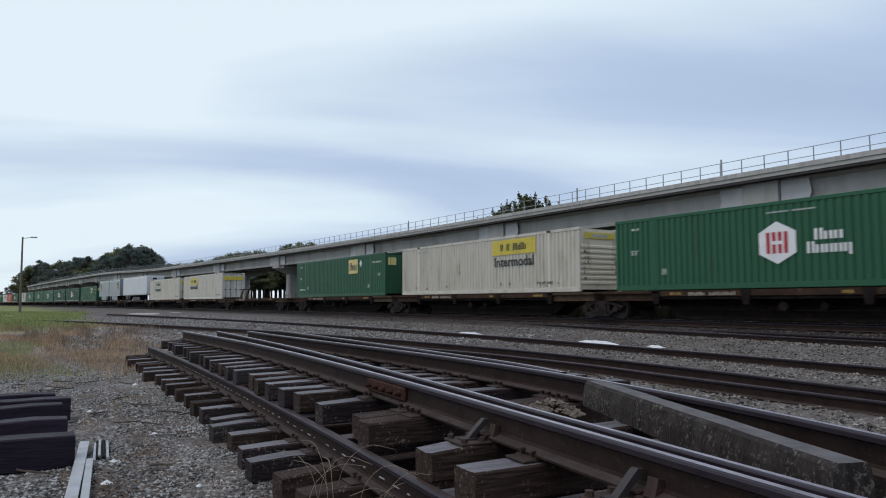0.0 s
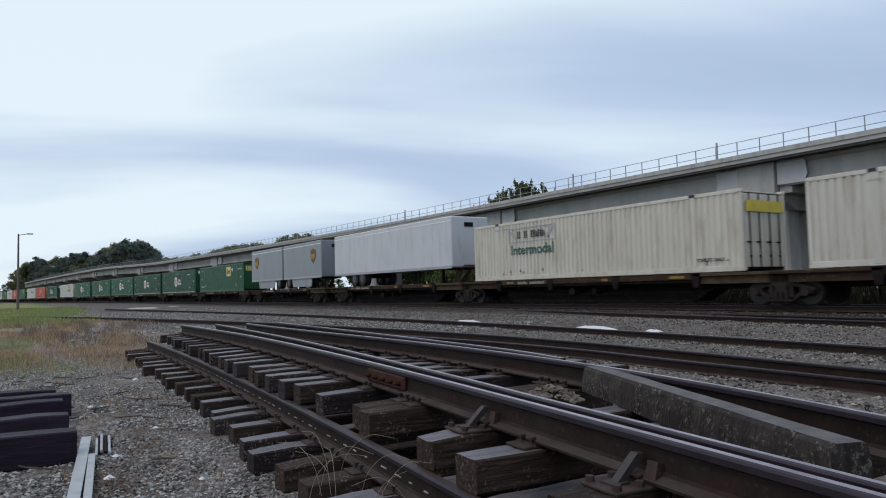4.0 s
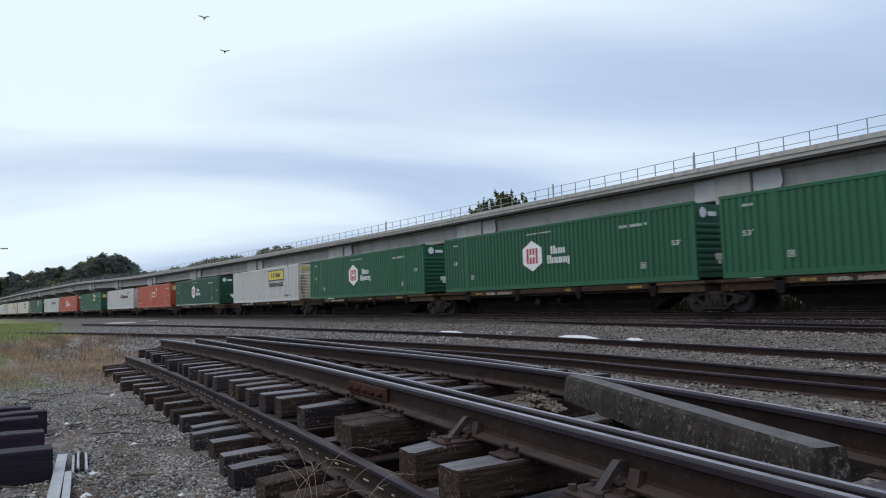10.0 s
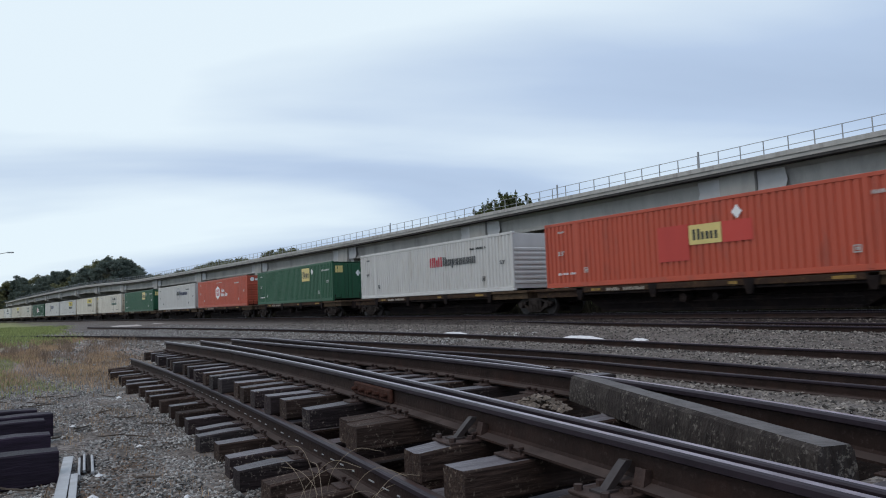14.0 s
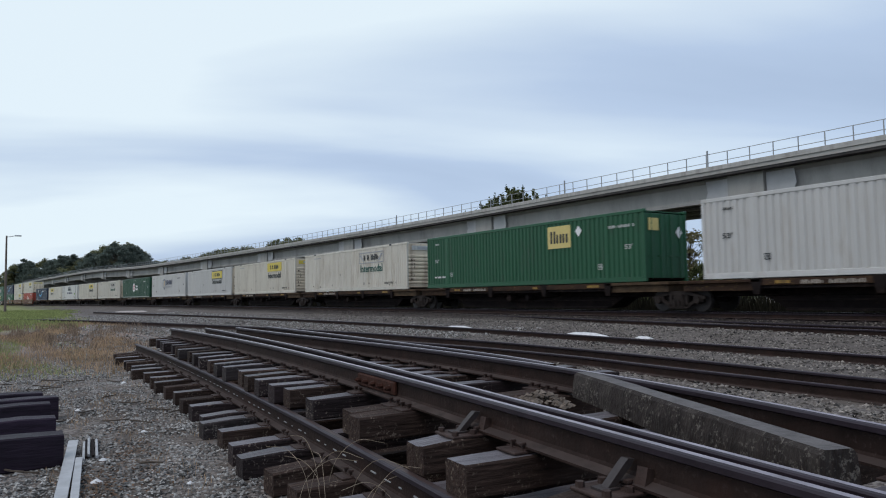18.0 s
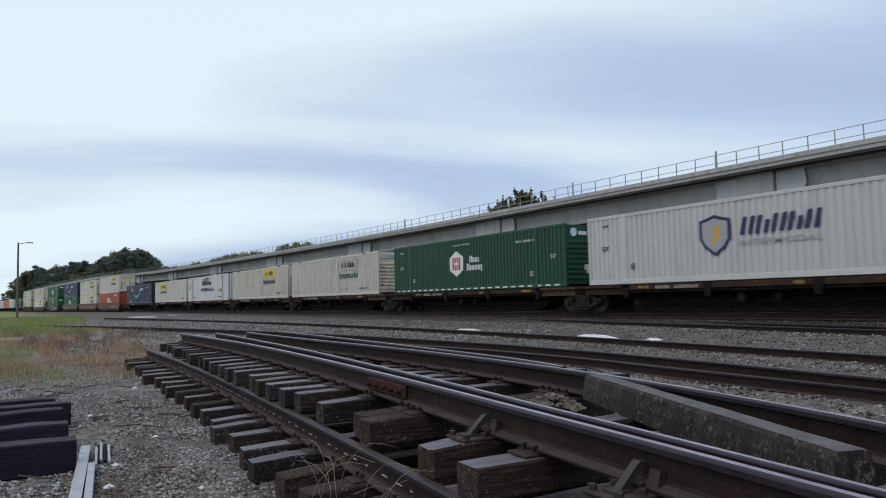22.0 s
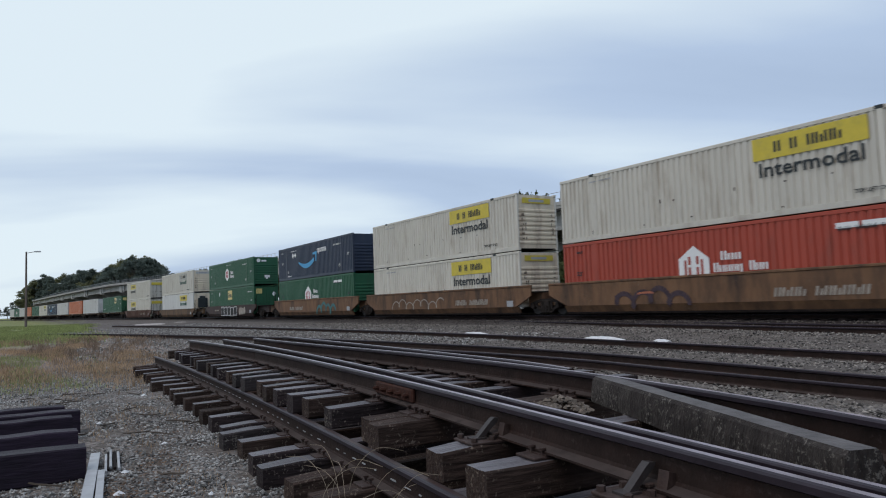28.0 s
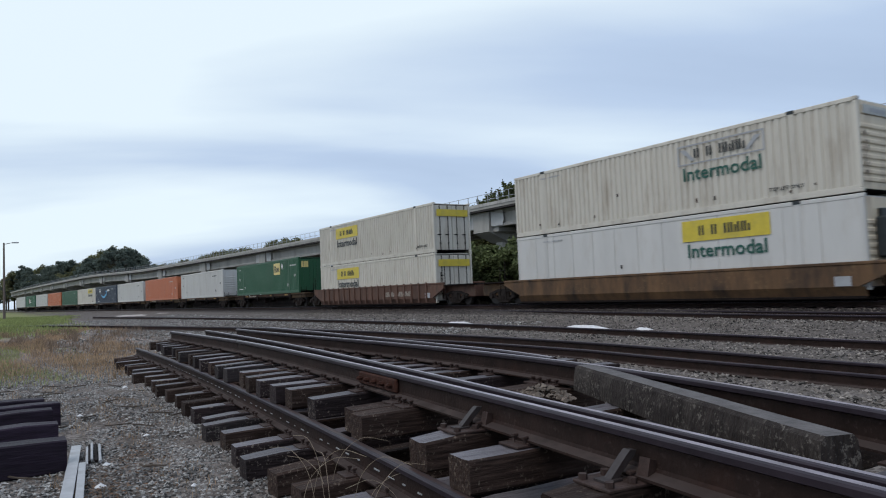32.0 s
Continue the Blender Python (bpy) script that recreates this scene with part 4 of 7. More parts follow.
def slab_box(paint, label, sign="yellow", style="ribbed", nose="ribs", x=9.65, w=3.5, lift=0.0):
    c = container(label, paint, style, nose, end_paint=END_BEIGE)
    if sign == "yellow":
        panel(x, x + w, 1.82 + lift, 2.58 + lift, Y, DECAL_YELLOW, c)
    elif sign == "framed":
        panel(x - 0.08, x + w + 0.08, 1.74 + lift, 2.64 + lift, Y, DECAL_DARK, c, "sign_frame")
        panel(x, x + w, 1.82 + lift, 2.56 + lift, Y - 0.006, DECAL_YELLOW, c)
    else:
        s = Shape()
        for a in ((x, 2.5, x + w, 2.56), (x, 1.82, x + w, 1.87), (x, 1.87, x + 0.06, 2.5), (x + w - 0.06, 1.87, x + w, 2.5)):
            s.box(a[0], Y - 0.004, a[1], a[2], Y + 0.004, a[3])
        s.prism([(x + 0.1, 2.4), (x + 0.6, 1.95), (x + 0.75, 1.95), (x + 0.35, 2.4)], Y - 0.004, Y + 0.004, "y")
        s.prism([(x + w - 0.1, 2.4), (x + w - 0.6, 1.95), (x + w - 0.75, 1.95), (x + w - 0.35, 2.4)], Y - 0.004, Y + 0.004, "y")
        part("sign_outline", s, DECAL_GREY, c, "faded grey sign outline")
    bars("T T TTTT", x + 0.2 * w, x + 0.8 * w, 2.02 + lift, 0.36, Y - 0.014, DECAL_DARK, c)
    fit_letters("Intermodal", x + 0.2, x + w - 0.15, 1.22 + lift, DECAL_DARK if sign != "grey" and style != "flat" else DECAL_GREENINK, c, Y, 0.5)
    fit_letters("TOP LIFT ONLY", 13.2 if x > 8 else 14.2, 14.4 if x > 8 else 15.4, 0.38, DECAL_DARK, c, Y, 0.13)
    bars("TTTT TTTTTT", 1.9, 3.2, 2.52, 0.07, Y, DECAL_GREY, c, "number_bar")
    for px in (2.06, LENGTH - 2.06):
        part("lift_casting", Shape().box(px - 0.13, -0.02, 2.79, px + 0.13, 0.0, 2.9), DECAL_DARK, c)
    latch = random.Random(int(x * 7))
    for i in range(9):
        q = latch.uniform(0.6, LENGTH - 0.6)
        z = latch.choice((0.26, 0.3, 0.34, 0.38, 1.1))
        part("scuff", Shape().box(q, Y - 0.003, z, q + latch.uniform(0.03, 0.08), Y + 0.002, z + latch.uniform(0.04, 0.18)), CAR_STEEL if i % 2 else PLATE_RUST, c)
    if style == "flat":
        part("cooling_unit", Shape().box(LENGTH + 0.01, 0.55, 0.95, LENGTH + 0.34, 1.75, 2.2, bev=0.06).box(LENGTH + 0.01, 0.8, 2.2, LENGTH + 0.12, 1.5, 2.45), DECAL_DARK, c, "dark cooling unit on the end wall")
    elif nose == "ribs":
        part("end_panel", Shape().box(LENGTH + 0.001, 0.35, 2.4, LENGTH + 0.01, 2.2, 2.68), DECAL_YELLOW if sign != "grey" else DECAL_FADED, c)
        part("end_bar", Shape().box(LENGTH + 0.011, 0.75, 2.47, LENGTH + 0.016, 1.75, 2.6), DECAL_GREY, c)
        s = Shape()
        streak = random.Random(int(x * 10))
        for q in (0.28, 0.36, 0.5, 2.2, 2.28):
            for z in (0.55, 0.8, 1.02, 1.27, 1.5, 1.74):
                if streak.random() < 0.7:
                    s.box(LENGTH + 0.001, q, z, LENGTH + 0.006, q + streak.uniform(0.02, 0.06), z + streak.uniform(0.06, 0.2))
        tagged(part("rust_streak", s, PLATE_RUST, c, "rusty scrapes on the ribs"), kind="stuff")
    else:
        part("end_panel", Shape().box(LENGTH + 0.03, 0.2, 2.1, LENGTH + 0.04, 2.4, 2.5), DECAL_YELLOW, c)
    return c


def plain_box(paint, label, nose="ribs", style="ribbed"):
    c = container(label, paint, style, nose)
    mark_sizes(c, DECAL_WHITE if paint in (NAVY_PAINT, ORANGE_PAINT, SQUARE_GREEN) else DECAL_DARK)
    return c


def two_tone_box(label):
    c = plain_box(FRESH_WHITE, label)
    bars("TTT", 8.65, 9.95, 1.55, 0.55, Y, DECAL_RED, c)
    bars("Txgxxxxxx", 10.0, 13.1, 1.55, 0.52, Y, DECAL_DARK, c)
    return c


def ring_box(label):
    c = plain_box(FRESH_WHITE, label)
    s = Shape()
    n, cx, cz = 28, 9.4, 1.88
    for i in range(n):
        a, b = 2 * math.pi * i / n, 2 * math.pi * (i + 1) / n
        s.prism([(cx + r * math.cos(t), cz + r * math.sin(t)) for r, t in ((0.62, a), (0.74, a), (0.74, b), (0.62, b))], Y - 0.004, Y + 0.004, "y")
    part("emblem_ring", s, DECAL_GREY, c, "dark ring emblem")
    bars("TTT", 8.8, 10.0, 1.66, 0.5, Y - 0.01, DECAL_DARK, c)
    bars("Txgxxxxxx", 10.1, 13.15, 1.66, 0.5, Y - 0.01, DECAL_BLUE, c)
    return c


def shield(cx, cz, w, h, y, mat, parent, name="shield"):
    ring = [(cx - w / 2, cz + 0.38 * h), (cx - 0.2 * w, cz + 0.44 * h), (cx, cz + h / 2), (cx + 0.2 * w, cz + 0.44 * h), (cx + w / 2, cz + 0.38 * h), (cx + w / 2, cz - 0.08 * h), (cx + 0.36 * w, cz - 0.28 * h), (cx, cz - h / 2), (cx - 0.36 * w, cz - 0.28 * h), (cx - w / 2, cz - 0.08 * h)]
    return part(name, Shape().prism(ring, y - 0.004, y + 0.004, "y"), mat, parent)


def crest_box(label):
    c = plain_box(FRESH_WHITE, label)
    shield(6.45, 1.62, 1.3, 1.5, Y, DECAL_BLUE, c)
    shield(6.45, 1.62, 1.05, 1.25, Y - 0.008, DECAL_GREY, c, "shield_field")
    part("shield_bolt", Shape().prism([(6.2, 1.2), (6.5, 1.75), (6.3, 1.75), (6.75, 2.15), (6.6, 1.7), (6.8, 1.7)], Y - 0.016, Y - 0.01, "y"), DECAL_GOLD, c)
    bars("TTTTT", 7.4, 10.3, 1.55, 0.62, Y, DECAL_BLUE, c, slant=0.25)
    fit_letters("INTERMODAL", 7.4, 10.4, 1.18, DECAL_GREY, c, Y, 0.2)
    return c


def cooled_box(label):
    c = container(label, FRESH_WHITE, "flat", "doors")
    for x in (2.06, LENGTH - 2.06):
        part("stay", Shape().box(x - 0.14, -0.03, 0.1, x + 0.14, 0.0, 2.8, bev=0.01).prism([(x - 0.35, 2.75), (x - 0.14, 2.3), (x + 0.14, 2.3), (x + 0.35, 2.75)], -0.03, 0.0, "y").prism([(x - 0.35, 0.1), (x - 0.14, 0.5), (x + 0.14, 0.5), (x + 0.35, 0.1)], -0.03, 0.0, "y"), DECAL_GREY, c)
    bars("TTTTT", 6.25, 8.6, 1.8, 0.62, Y, DECAL_DARK, c)
    bars("Txx", 8.75, 10.0, 1.8, 0.55, Y, DECAL_DARK, c)
    part("emblem", Shape().prism([(6.25, 2.48), (7.2, 2.62), (7.6, 2.48), (8.1, 2.72), (8.8, 2.6), (9.6, 2.48)], Y - 0.004, Y + 0.004, "y"), DECAL_DARK, c)
    fit_letters("INTERMODAL", 5.85, 11.0, 1.1, DECAL_BLUE, c, Y, 0.4)
    part("leaf_mark", Shape().prism([(12.8, 1.12), (13.1, 1.3), (13.9, 1.25), (14.0, 1.1), (13.6, 0.95), (13.0, 0.98)], Y - 0.004, Y + 0.004, "y"), material("leaf_green_vinyl", (0.16, 0.30, 0.03)), c)
    # cooling unit on the +x end
    s = Shape().box(LENGTH + 0.0, 0.25, 0.35, LENGTH + 0.42, WIDE - 0.25, 1.5, bev=0.04).box(LENGTH + 0.05, 0.3, 1.5, LENGTH + 0.3, WIDE - 0.3, 2.6, bev=0.03)
    unit = part("cooling_unit", s, GRIMY_WHITE, c, "grimy white refrigeration unit on the end wall")
    part("fan_opening", Shape().box(LENGTH + 0.295, 0.5, 1.75, LENGTH + 0.31, 2.1, 2.5).box(LENGTH + 0.415, 0.55, 0.75, LENGTH + 0.43, 0.85, 1.35), DECAL_DARK, unit)
    fit_letters("53FT", 0.62, 1.3, 1.78, DECAL_DARK, c, Y, 0.2)
    fit_letters("XHC", 0.68, 1.22, 1.45, DECAL_DARK, c, Y, 0.2)
    fit_letters("TOP LIFT ONLY", 2.4, 3.6, 0.36, DECAL_DARK, c, Y, 0.13)
    fit_letters("TOP LIFT ONLY", 12.4, 13.7, 0.36, DECAL_DARK, c, Y, 0.13)
    for y in (0.12, WIDE - 0.3):
        part("end_stay", Shape().box(LENGTH + 0.3, y, 0.1, LENGTH + 0.5, y + 0.18, 2.85), FRESH_WHITE, c)
    return c


def smile_box(label):
    c = plain_box(NAVY_PAINT, label)
    n, upper, lower = 18, [], []
    for i in range(n + 1):
        t = i / n
        zc = 1.55 - 0.62 * math.sin(math.pi * (0.08 + 0.8 * t)) + 0.15 * t
        half = 0.03 + 0.19 * math.sin(math.pi * (0.1 + 0.62 * t))
        upper.append((5.1 + 3.55 * t, zc + half))
        lower.append((5.1 + 3.55 * t, zc - half * 0.8))
    part("smile_mark", Shape().prism(lower + upper[::-1], Y - 0.004, Y + 0.004, "y"), DECAL_CYAN, c, "light blue curved stroke")
    part("arrow_head", Shape().prism([(8.35, 2.02), (9.25, 2.12), (9.12, 1.3), (8.95, 1.3), (8.95, 1.86), (8.35, 1.86)], Y - 0.004, Y + 0.004, "y"), DECAL_CYAN, c, "light blue arrow tip")
    bars("gxxxx", 9.3, 11.2, 1.98, 0.46, Y, DECAL_WHITE, c)
    for x in (3.75, 4.3):
        part("diamond_mark", Shape().prism([(x - 0.22, 2.1), (x, 1.86), (x + 0.22, 2.1), (x, 2.34)], Y - 0.004, Y + 0.004, "y"), DECAL_WHITE, c)
    bars("xxxxx xxxx x xxxx", 3.2, 4.6, 2.45, 0.1, Y, DECAL_WHITE, c, "small_bar")
    fit_letters("TOP LIFT ONLY", 2.3, 3.4, 0.25, DECAL_WHITE, c, Y, 0.14)
    return c


# -- cars --
def bogie(parent, x, z=0.55):
    """A two-axle truck with its middle at x."""
    def frame_mesh():
        s = Shape()
        # top chord, two slanting tension legs, spring seat, pedestals over the journals
        s.prism([(-1.18, 0.60), (-0.80, 0.70), (-0.40, 0.80), (0.40, 0.80), (0.80, 0.70), (1.18, 0.60), (1.18, 0.50), (0.80, 0.58), (0.40, 0.67), (-0.40, 0.67), (-0.80, 0.58), (-1.18, 0.50)], -0.08, 0.08, "y")
        for k in (-1, 1):
            s.prism([(1.0 * k, 0.55), (0.86 * k, 0.58), (0.30 * k, 0.25), (0.36 * k, 0.13)], -0.07, 0.07, "y")
            s.box(0.36 * k - 0.06, -0.07, 0.2, 0.36 * k + 0.06, 0.07, 0.7)
            s.box(0.89 * k - 0.2, -0.09, 0.38, 0.89 * k + 0.2, 0.09, 0.6, bev=0.03)
            s.disc((0.89 * k, 0.46), 0.13, -0.2, 0.1, "y", 12)
        s.box(-0.4, -0.1, 0.12, 0.4, 0.1, 0.22, bev=0.03)
        for q in (-0.2, 0.0, 0.2):
            s.rod((q, -0.06, 0.2), (q, -0.06, 0.5), 0.075, n=8)
        return s.mesh("side_frame", BOGIE_STEEL)

    def wheel_mesh():
        s = Shape().disc((0, 0), 0.455, -0.02, 0.015, "y", 20).disc((0, 0), 0.42, -0.1, -0.02, "y", 20).disc((0, 0), 0.13, -0.14, 0.05, "y", 10)
        return s.mesh("wheel", WHEEL_STEEL)
    b = part("bogie", shared("bolster", lambda: Shape().box(-0.22, -1.1, 0.42, 0.22, 1.1, 0.72, bev=0.03).rod((-0.89, -0.7, 0.46), (-0.89, 0.7, 0.46), 0.08).rod((0.89, -0.7, 0.46), (0.89, 0.7, 0.46), 0.08).mesh("bogie", BOGIE_STEEL)), None, parent, at=pose(x, WIDE / 2, z - DECK))
    for y in (-1.0, 1.0):
        part("side_frame", shared("side_frame", frame_mesh), None, b, at=pose(0, y, 0, 0, 0, 0 if y < 0 else 180))
        for q in (-0.89, 0.89):
            part("wheel", shared("wheel", wheel_mesh), None, b, at=pose(q, y * 0.76, 0.46, 0, 0, 0 if y < 0 else 180))
    return b


def spine_car(label, left, right, lone_left=False, lone_right=False, hitch="", wide_deck=False):
    """One platform of a spine car in its container's space: left and right are the middles of the gaps beside it."""
    c = thing("spine_car", label, "railway car", "cars of the train")
    part("centre_sill", Shape().box(left + 0.6, 0.95, -0.62, right - 0.6, 1.65, -0.06, bev=0.03).prism([(1.9, -0.62), (2.7, -1.08), (LENGTH - 2.7, -1.08), (LENGTH - 1.9, -0.62)], 0.8, 1.8, "y").box(2.7, 0.62, -1.1, LENGTH - 2.7, 0.8, -1.02), CAR_STEEL, c)
    part("side_stringer", Shape().box(2.2, 0.02, -0.26, LENGTH - 2.2, 0.12, -0.03, bev=0.02), CAR_DECK, c)
    part("stringer_shelf", Shape().box(2.2, 0.1, -0.36, LENGTH - 2.2, 0.3, -0.26), CAR_STEEL, c)
    bars("TTTT TTTTTT", 3.6, 5.6, -0.23, 0.13, 0.012, PALE_SPRAY, c, "number_bar")
    for x, z, r in ((7.2, -0.62, 0.17), (8.6, -0.6, 0.13)):
        part("air_tank", Shape().disc((x, z), r, 0.25, 0.75, "y", 12), CAR_STEEL, c)
    part("brake_rod", Shape().rod((2.6, 0.5, -0.75), (LENGTH - 2.6, 0.5, -0.75), 0.025), CAR_STEEL, c)
    part("side_stringer", Shape().box(2.2, WIDE - 0.12, -0.36, LENGTH - 2.2, WIDE - 0.02, -0.02, bev=0.02), CAR_STEEL, c)
    stripes = Shape()
    for x, w in ((2.75, 0.5), (9.3, 0.35), (12.9, 0.7)):
        stripes.box(x, 0.008, -0.2, x + w, 0.016, -0.1)
    tagged(part("yellow_stripe", stripes, CAR_YELLOW, c, "grimy yellow reflector stripes"), kind="stuff")
    for x0, x1 in ((max(left + 0.25, -1.2), 2.2), (LENGTH - 2.2, min(right - 0.25, LENGTH + 1.2))):
        part("end_deck", Shape().box(x0, 0.0, -0.15, x1, WIDE, -0.03, bev=0.02).box(x0 + 0.1, 0.12, -0.42, x1 - 0.1, WIDE - 0.12, -0.15), END_TAN if x0 > 4 else CAR_DECK, c)
    for x in (2.06, 6.0, 10.1, LENGTH - 2.06):
        part("cross_bearer", Shape().prism([(0.02, -0.04), (WIDE - 0.02, -0.04), (WIDE - 0.02, -0.3), (1.7, -0.55), (0.9, -0.55), (0.02, -0.3)], x - 0.12, x + 0.12, "x"), CAR_STEEL, c)
        part("foot_bracket", Shape().prism([(x - 0.22, -0.02), (x + 0.22, -0.02), (x + 0.1, -0.55), (x - 0.1, -0.55)], 0.0, 0.1, "y"), CAR_STEEL, c)
    if wide_deck:
        for y in (0.05, 1.75):
            part("wheel_deck", Shape().box(0.3, y, -0.12, LENGTH - 0.3, y + 0.8, -0.05), CAR_DECK, c)
    if hitch:
        x = LENGTH - 0.9
        if hitch == "left":
            x = 1.4
        h = Shape().prism([(x - 0.7, -0.02), (x + 0.5, 0.95), (x + 0.72, 0.95), (x + 0.2, 0.35), (x + 0.2, -0.02)], 0.95, 1.05, "y").prism([(x - 0.7, -0.02), (x + 0.5, 0.95), (x + 0.72, 0.95), (x + 0.2, 0.35), (x + 0.2, -0.02)], 1.55, 1.65, "y").box(x + 0.3, 0.8, 0.9, x + 0.95, 1.8, 1.0, bev=0.02)
        part("trailer_hitch", h, END_TAN, c, "raised rusty trailer hitch stand")
    for lone, x, side in ((lone_left, left, -1), (lone_right, right, 1)):
        if lone:
            bogie(c, 0.75 if side < 0 else LENGTH - 0.75)
            e = left if side < 0 else right
            part("coupler", Shape().box(min(e, e - side * 1.4), 1.15, -0.72, max(e, e - side * 1.4), 1.45, -0.42, bev=0.03), CAR_STEEL, c)
            a = -0.35 if side < 0 else LENGTH + 0.35
            part("end_ladder", Shape().rod((a, 0.05, -0.9), (a, 0.05, 0.45), 0.02).rod((a, 0.5, -0.9), (a, 0.5, 0.45), 0.02).rod((a, 0.05, -0.6), (a, 0.5, -0.6), 0.015).rod((a, 0.05, -0.2), (a, 0.5, -0.2), 0.015).rod((a, 0.05, 0.2), (a, 0.5, 0.2), 0.015), CAR_STEEL, c)
        elif side < 0:
            bogie(c, left)
    return c


def well_car(label, paint, left, right, lone_left, lone_right, ribs=False, rim=2.05, num=10.4):
    """One well of a double-stack car, in the space of the containers; z from the containers' deck height."""
    c = thing("well_car", label, "railway car", "cars of the train")
    lo, hi = 0.66 - DECK, rim - DECK
    for y in (-0.16, WIDE + 0.05):
        ring = [(-0.95, hi), (LENGTH + 0.95, hi), (LENGTH + 0.95, lo + 0.85), (LENGTH + 0.6, lo + 0.7), (LENGTH - 0.25, lo + 0.33), (0.25, lo + 0.33), (-0.6, lo + 0.7), (-0.95, lo + 0.85)]
        part("side_wall", Shape().prism(ring, y, y + 0.11, "y"), paint, c)
        part("top_chord", Shape().box(-0.95, y - 0.03, hi - 0.02, LENGTH + 0.95, y + 0.14, hi + 0.08, bev=0.02), paint, c)
        q = -1 if y > 0 else 1
        m = y + 0.055
        part("lower_skirt", Shape().prism([(m - 0.052 * q, lo + 0.33), (m + 0.05 * q, lo + 0.33), (m + 0.22 * q, lo + 0.03), (m + 0.12 * q, lo)], 0.1, LENGTH - 0.1, "x"), paint, c)
        part("bottom_chord", Shape().box(0.1, m + 0.17 * q - 0.09, lo - 0.05, LENGTH - 0.1, m + 0.17 * q + 0.09, lo + 0.05, bev=0.02), CAR_STEEL, c)
    q, k = (2.8, 0.5) if paint is WELL_DARK and not ribs else (num, 1.0)
    if paint is not WELL_OLIVE:
        bars("TTTT TTTTTT", q, q + 3.1 * k, -0.62 + 0.3 * (1 - k), 0.3 * k, -0.175, PALE_SPRAY, c, "number_bar", 0.2)
    panel(15.2, 15.7, -0.75, -0.45, -0.175, DECAL_GREY, c, "stencil_panel")
    if ribs:
        for i in range(18):
            x = 0.9 + i * 0.85
            part("side_rib", shared("side_rib", lambda: Shape().box(-0.06, -0.06, 0, 0.06, 0, 1.15).mesh("side_rib", paint)), None, c, at=Matrix.Translation((x, -0.16, lo + 0.1)))
    part("well_floor", Shape().box(0.2, 0.0, lo - 0.02, LENGTH - 0.2, WIDE, lo + 0.02), CAR_STEEL, c)
    for a, b in ((left + 0.35, -0.2), (LENGTH + 0.2, right - 0.35)):
        if b - a > 0.1:
            part("end_sill", Shape().box(a, 0.3, -0.75, b, WIDE - 0.3, -0.1, bev=0.04), paint, c)
            part("end_walk", Shape().box(a, -0.1, -0.1, b, WIDE + 0.1, -0.04), CAR_STEEL, c)
    for lone, x, side in ((lone_left, left, -1), (lone_right, right, 1)):
        if lone:
            bogie(c, -1.55 if side < 0 else LENGTH + 1.55)
            e = left if side < 0 else right
            part("coupler", Shape().box(min(e, e - side * 1.2), 1.15, -0.72, max(e, e - side * 1.2), 1.45, -0.42, bev=0.03), CAR_STEEL, c)
            a = -1.0 if side < 0 else LENGTH + 1.0
            part("hand_rail", Shape().rod((a, -0.05, -0.6), (a, -0.05, 1.0), 0.022).rod((a - 0.4, -0.05, -0.6), (a - 0.4, -0.05, 0.7), 0.022).rod((a, -0.05, 0.5), (a - 0.4, -0.05, 0.5), 0.018), CAR_STEEL, c)
        elif side < 0:
            bogie(c, left)
    return c


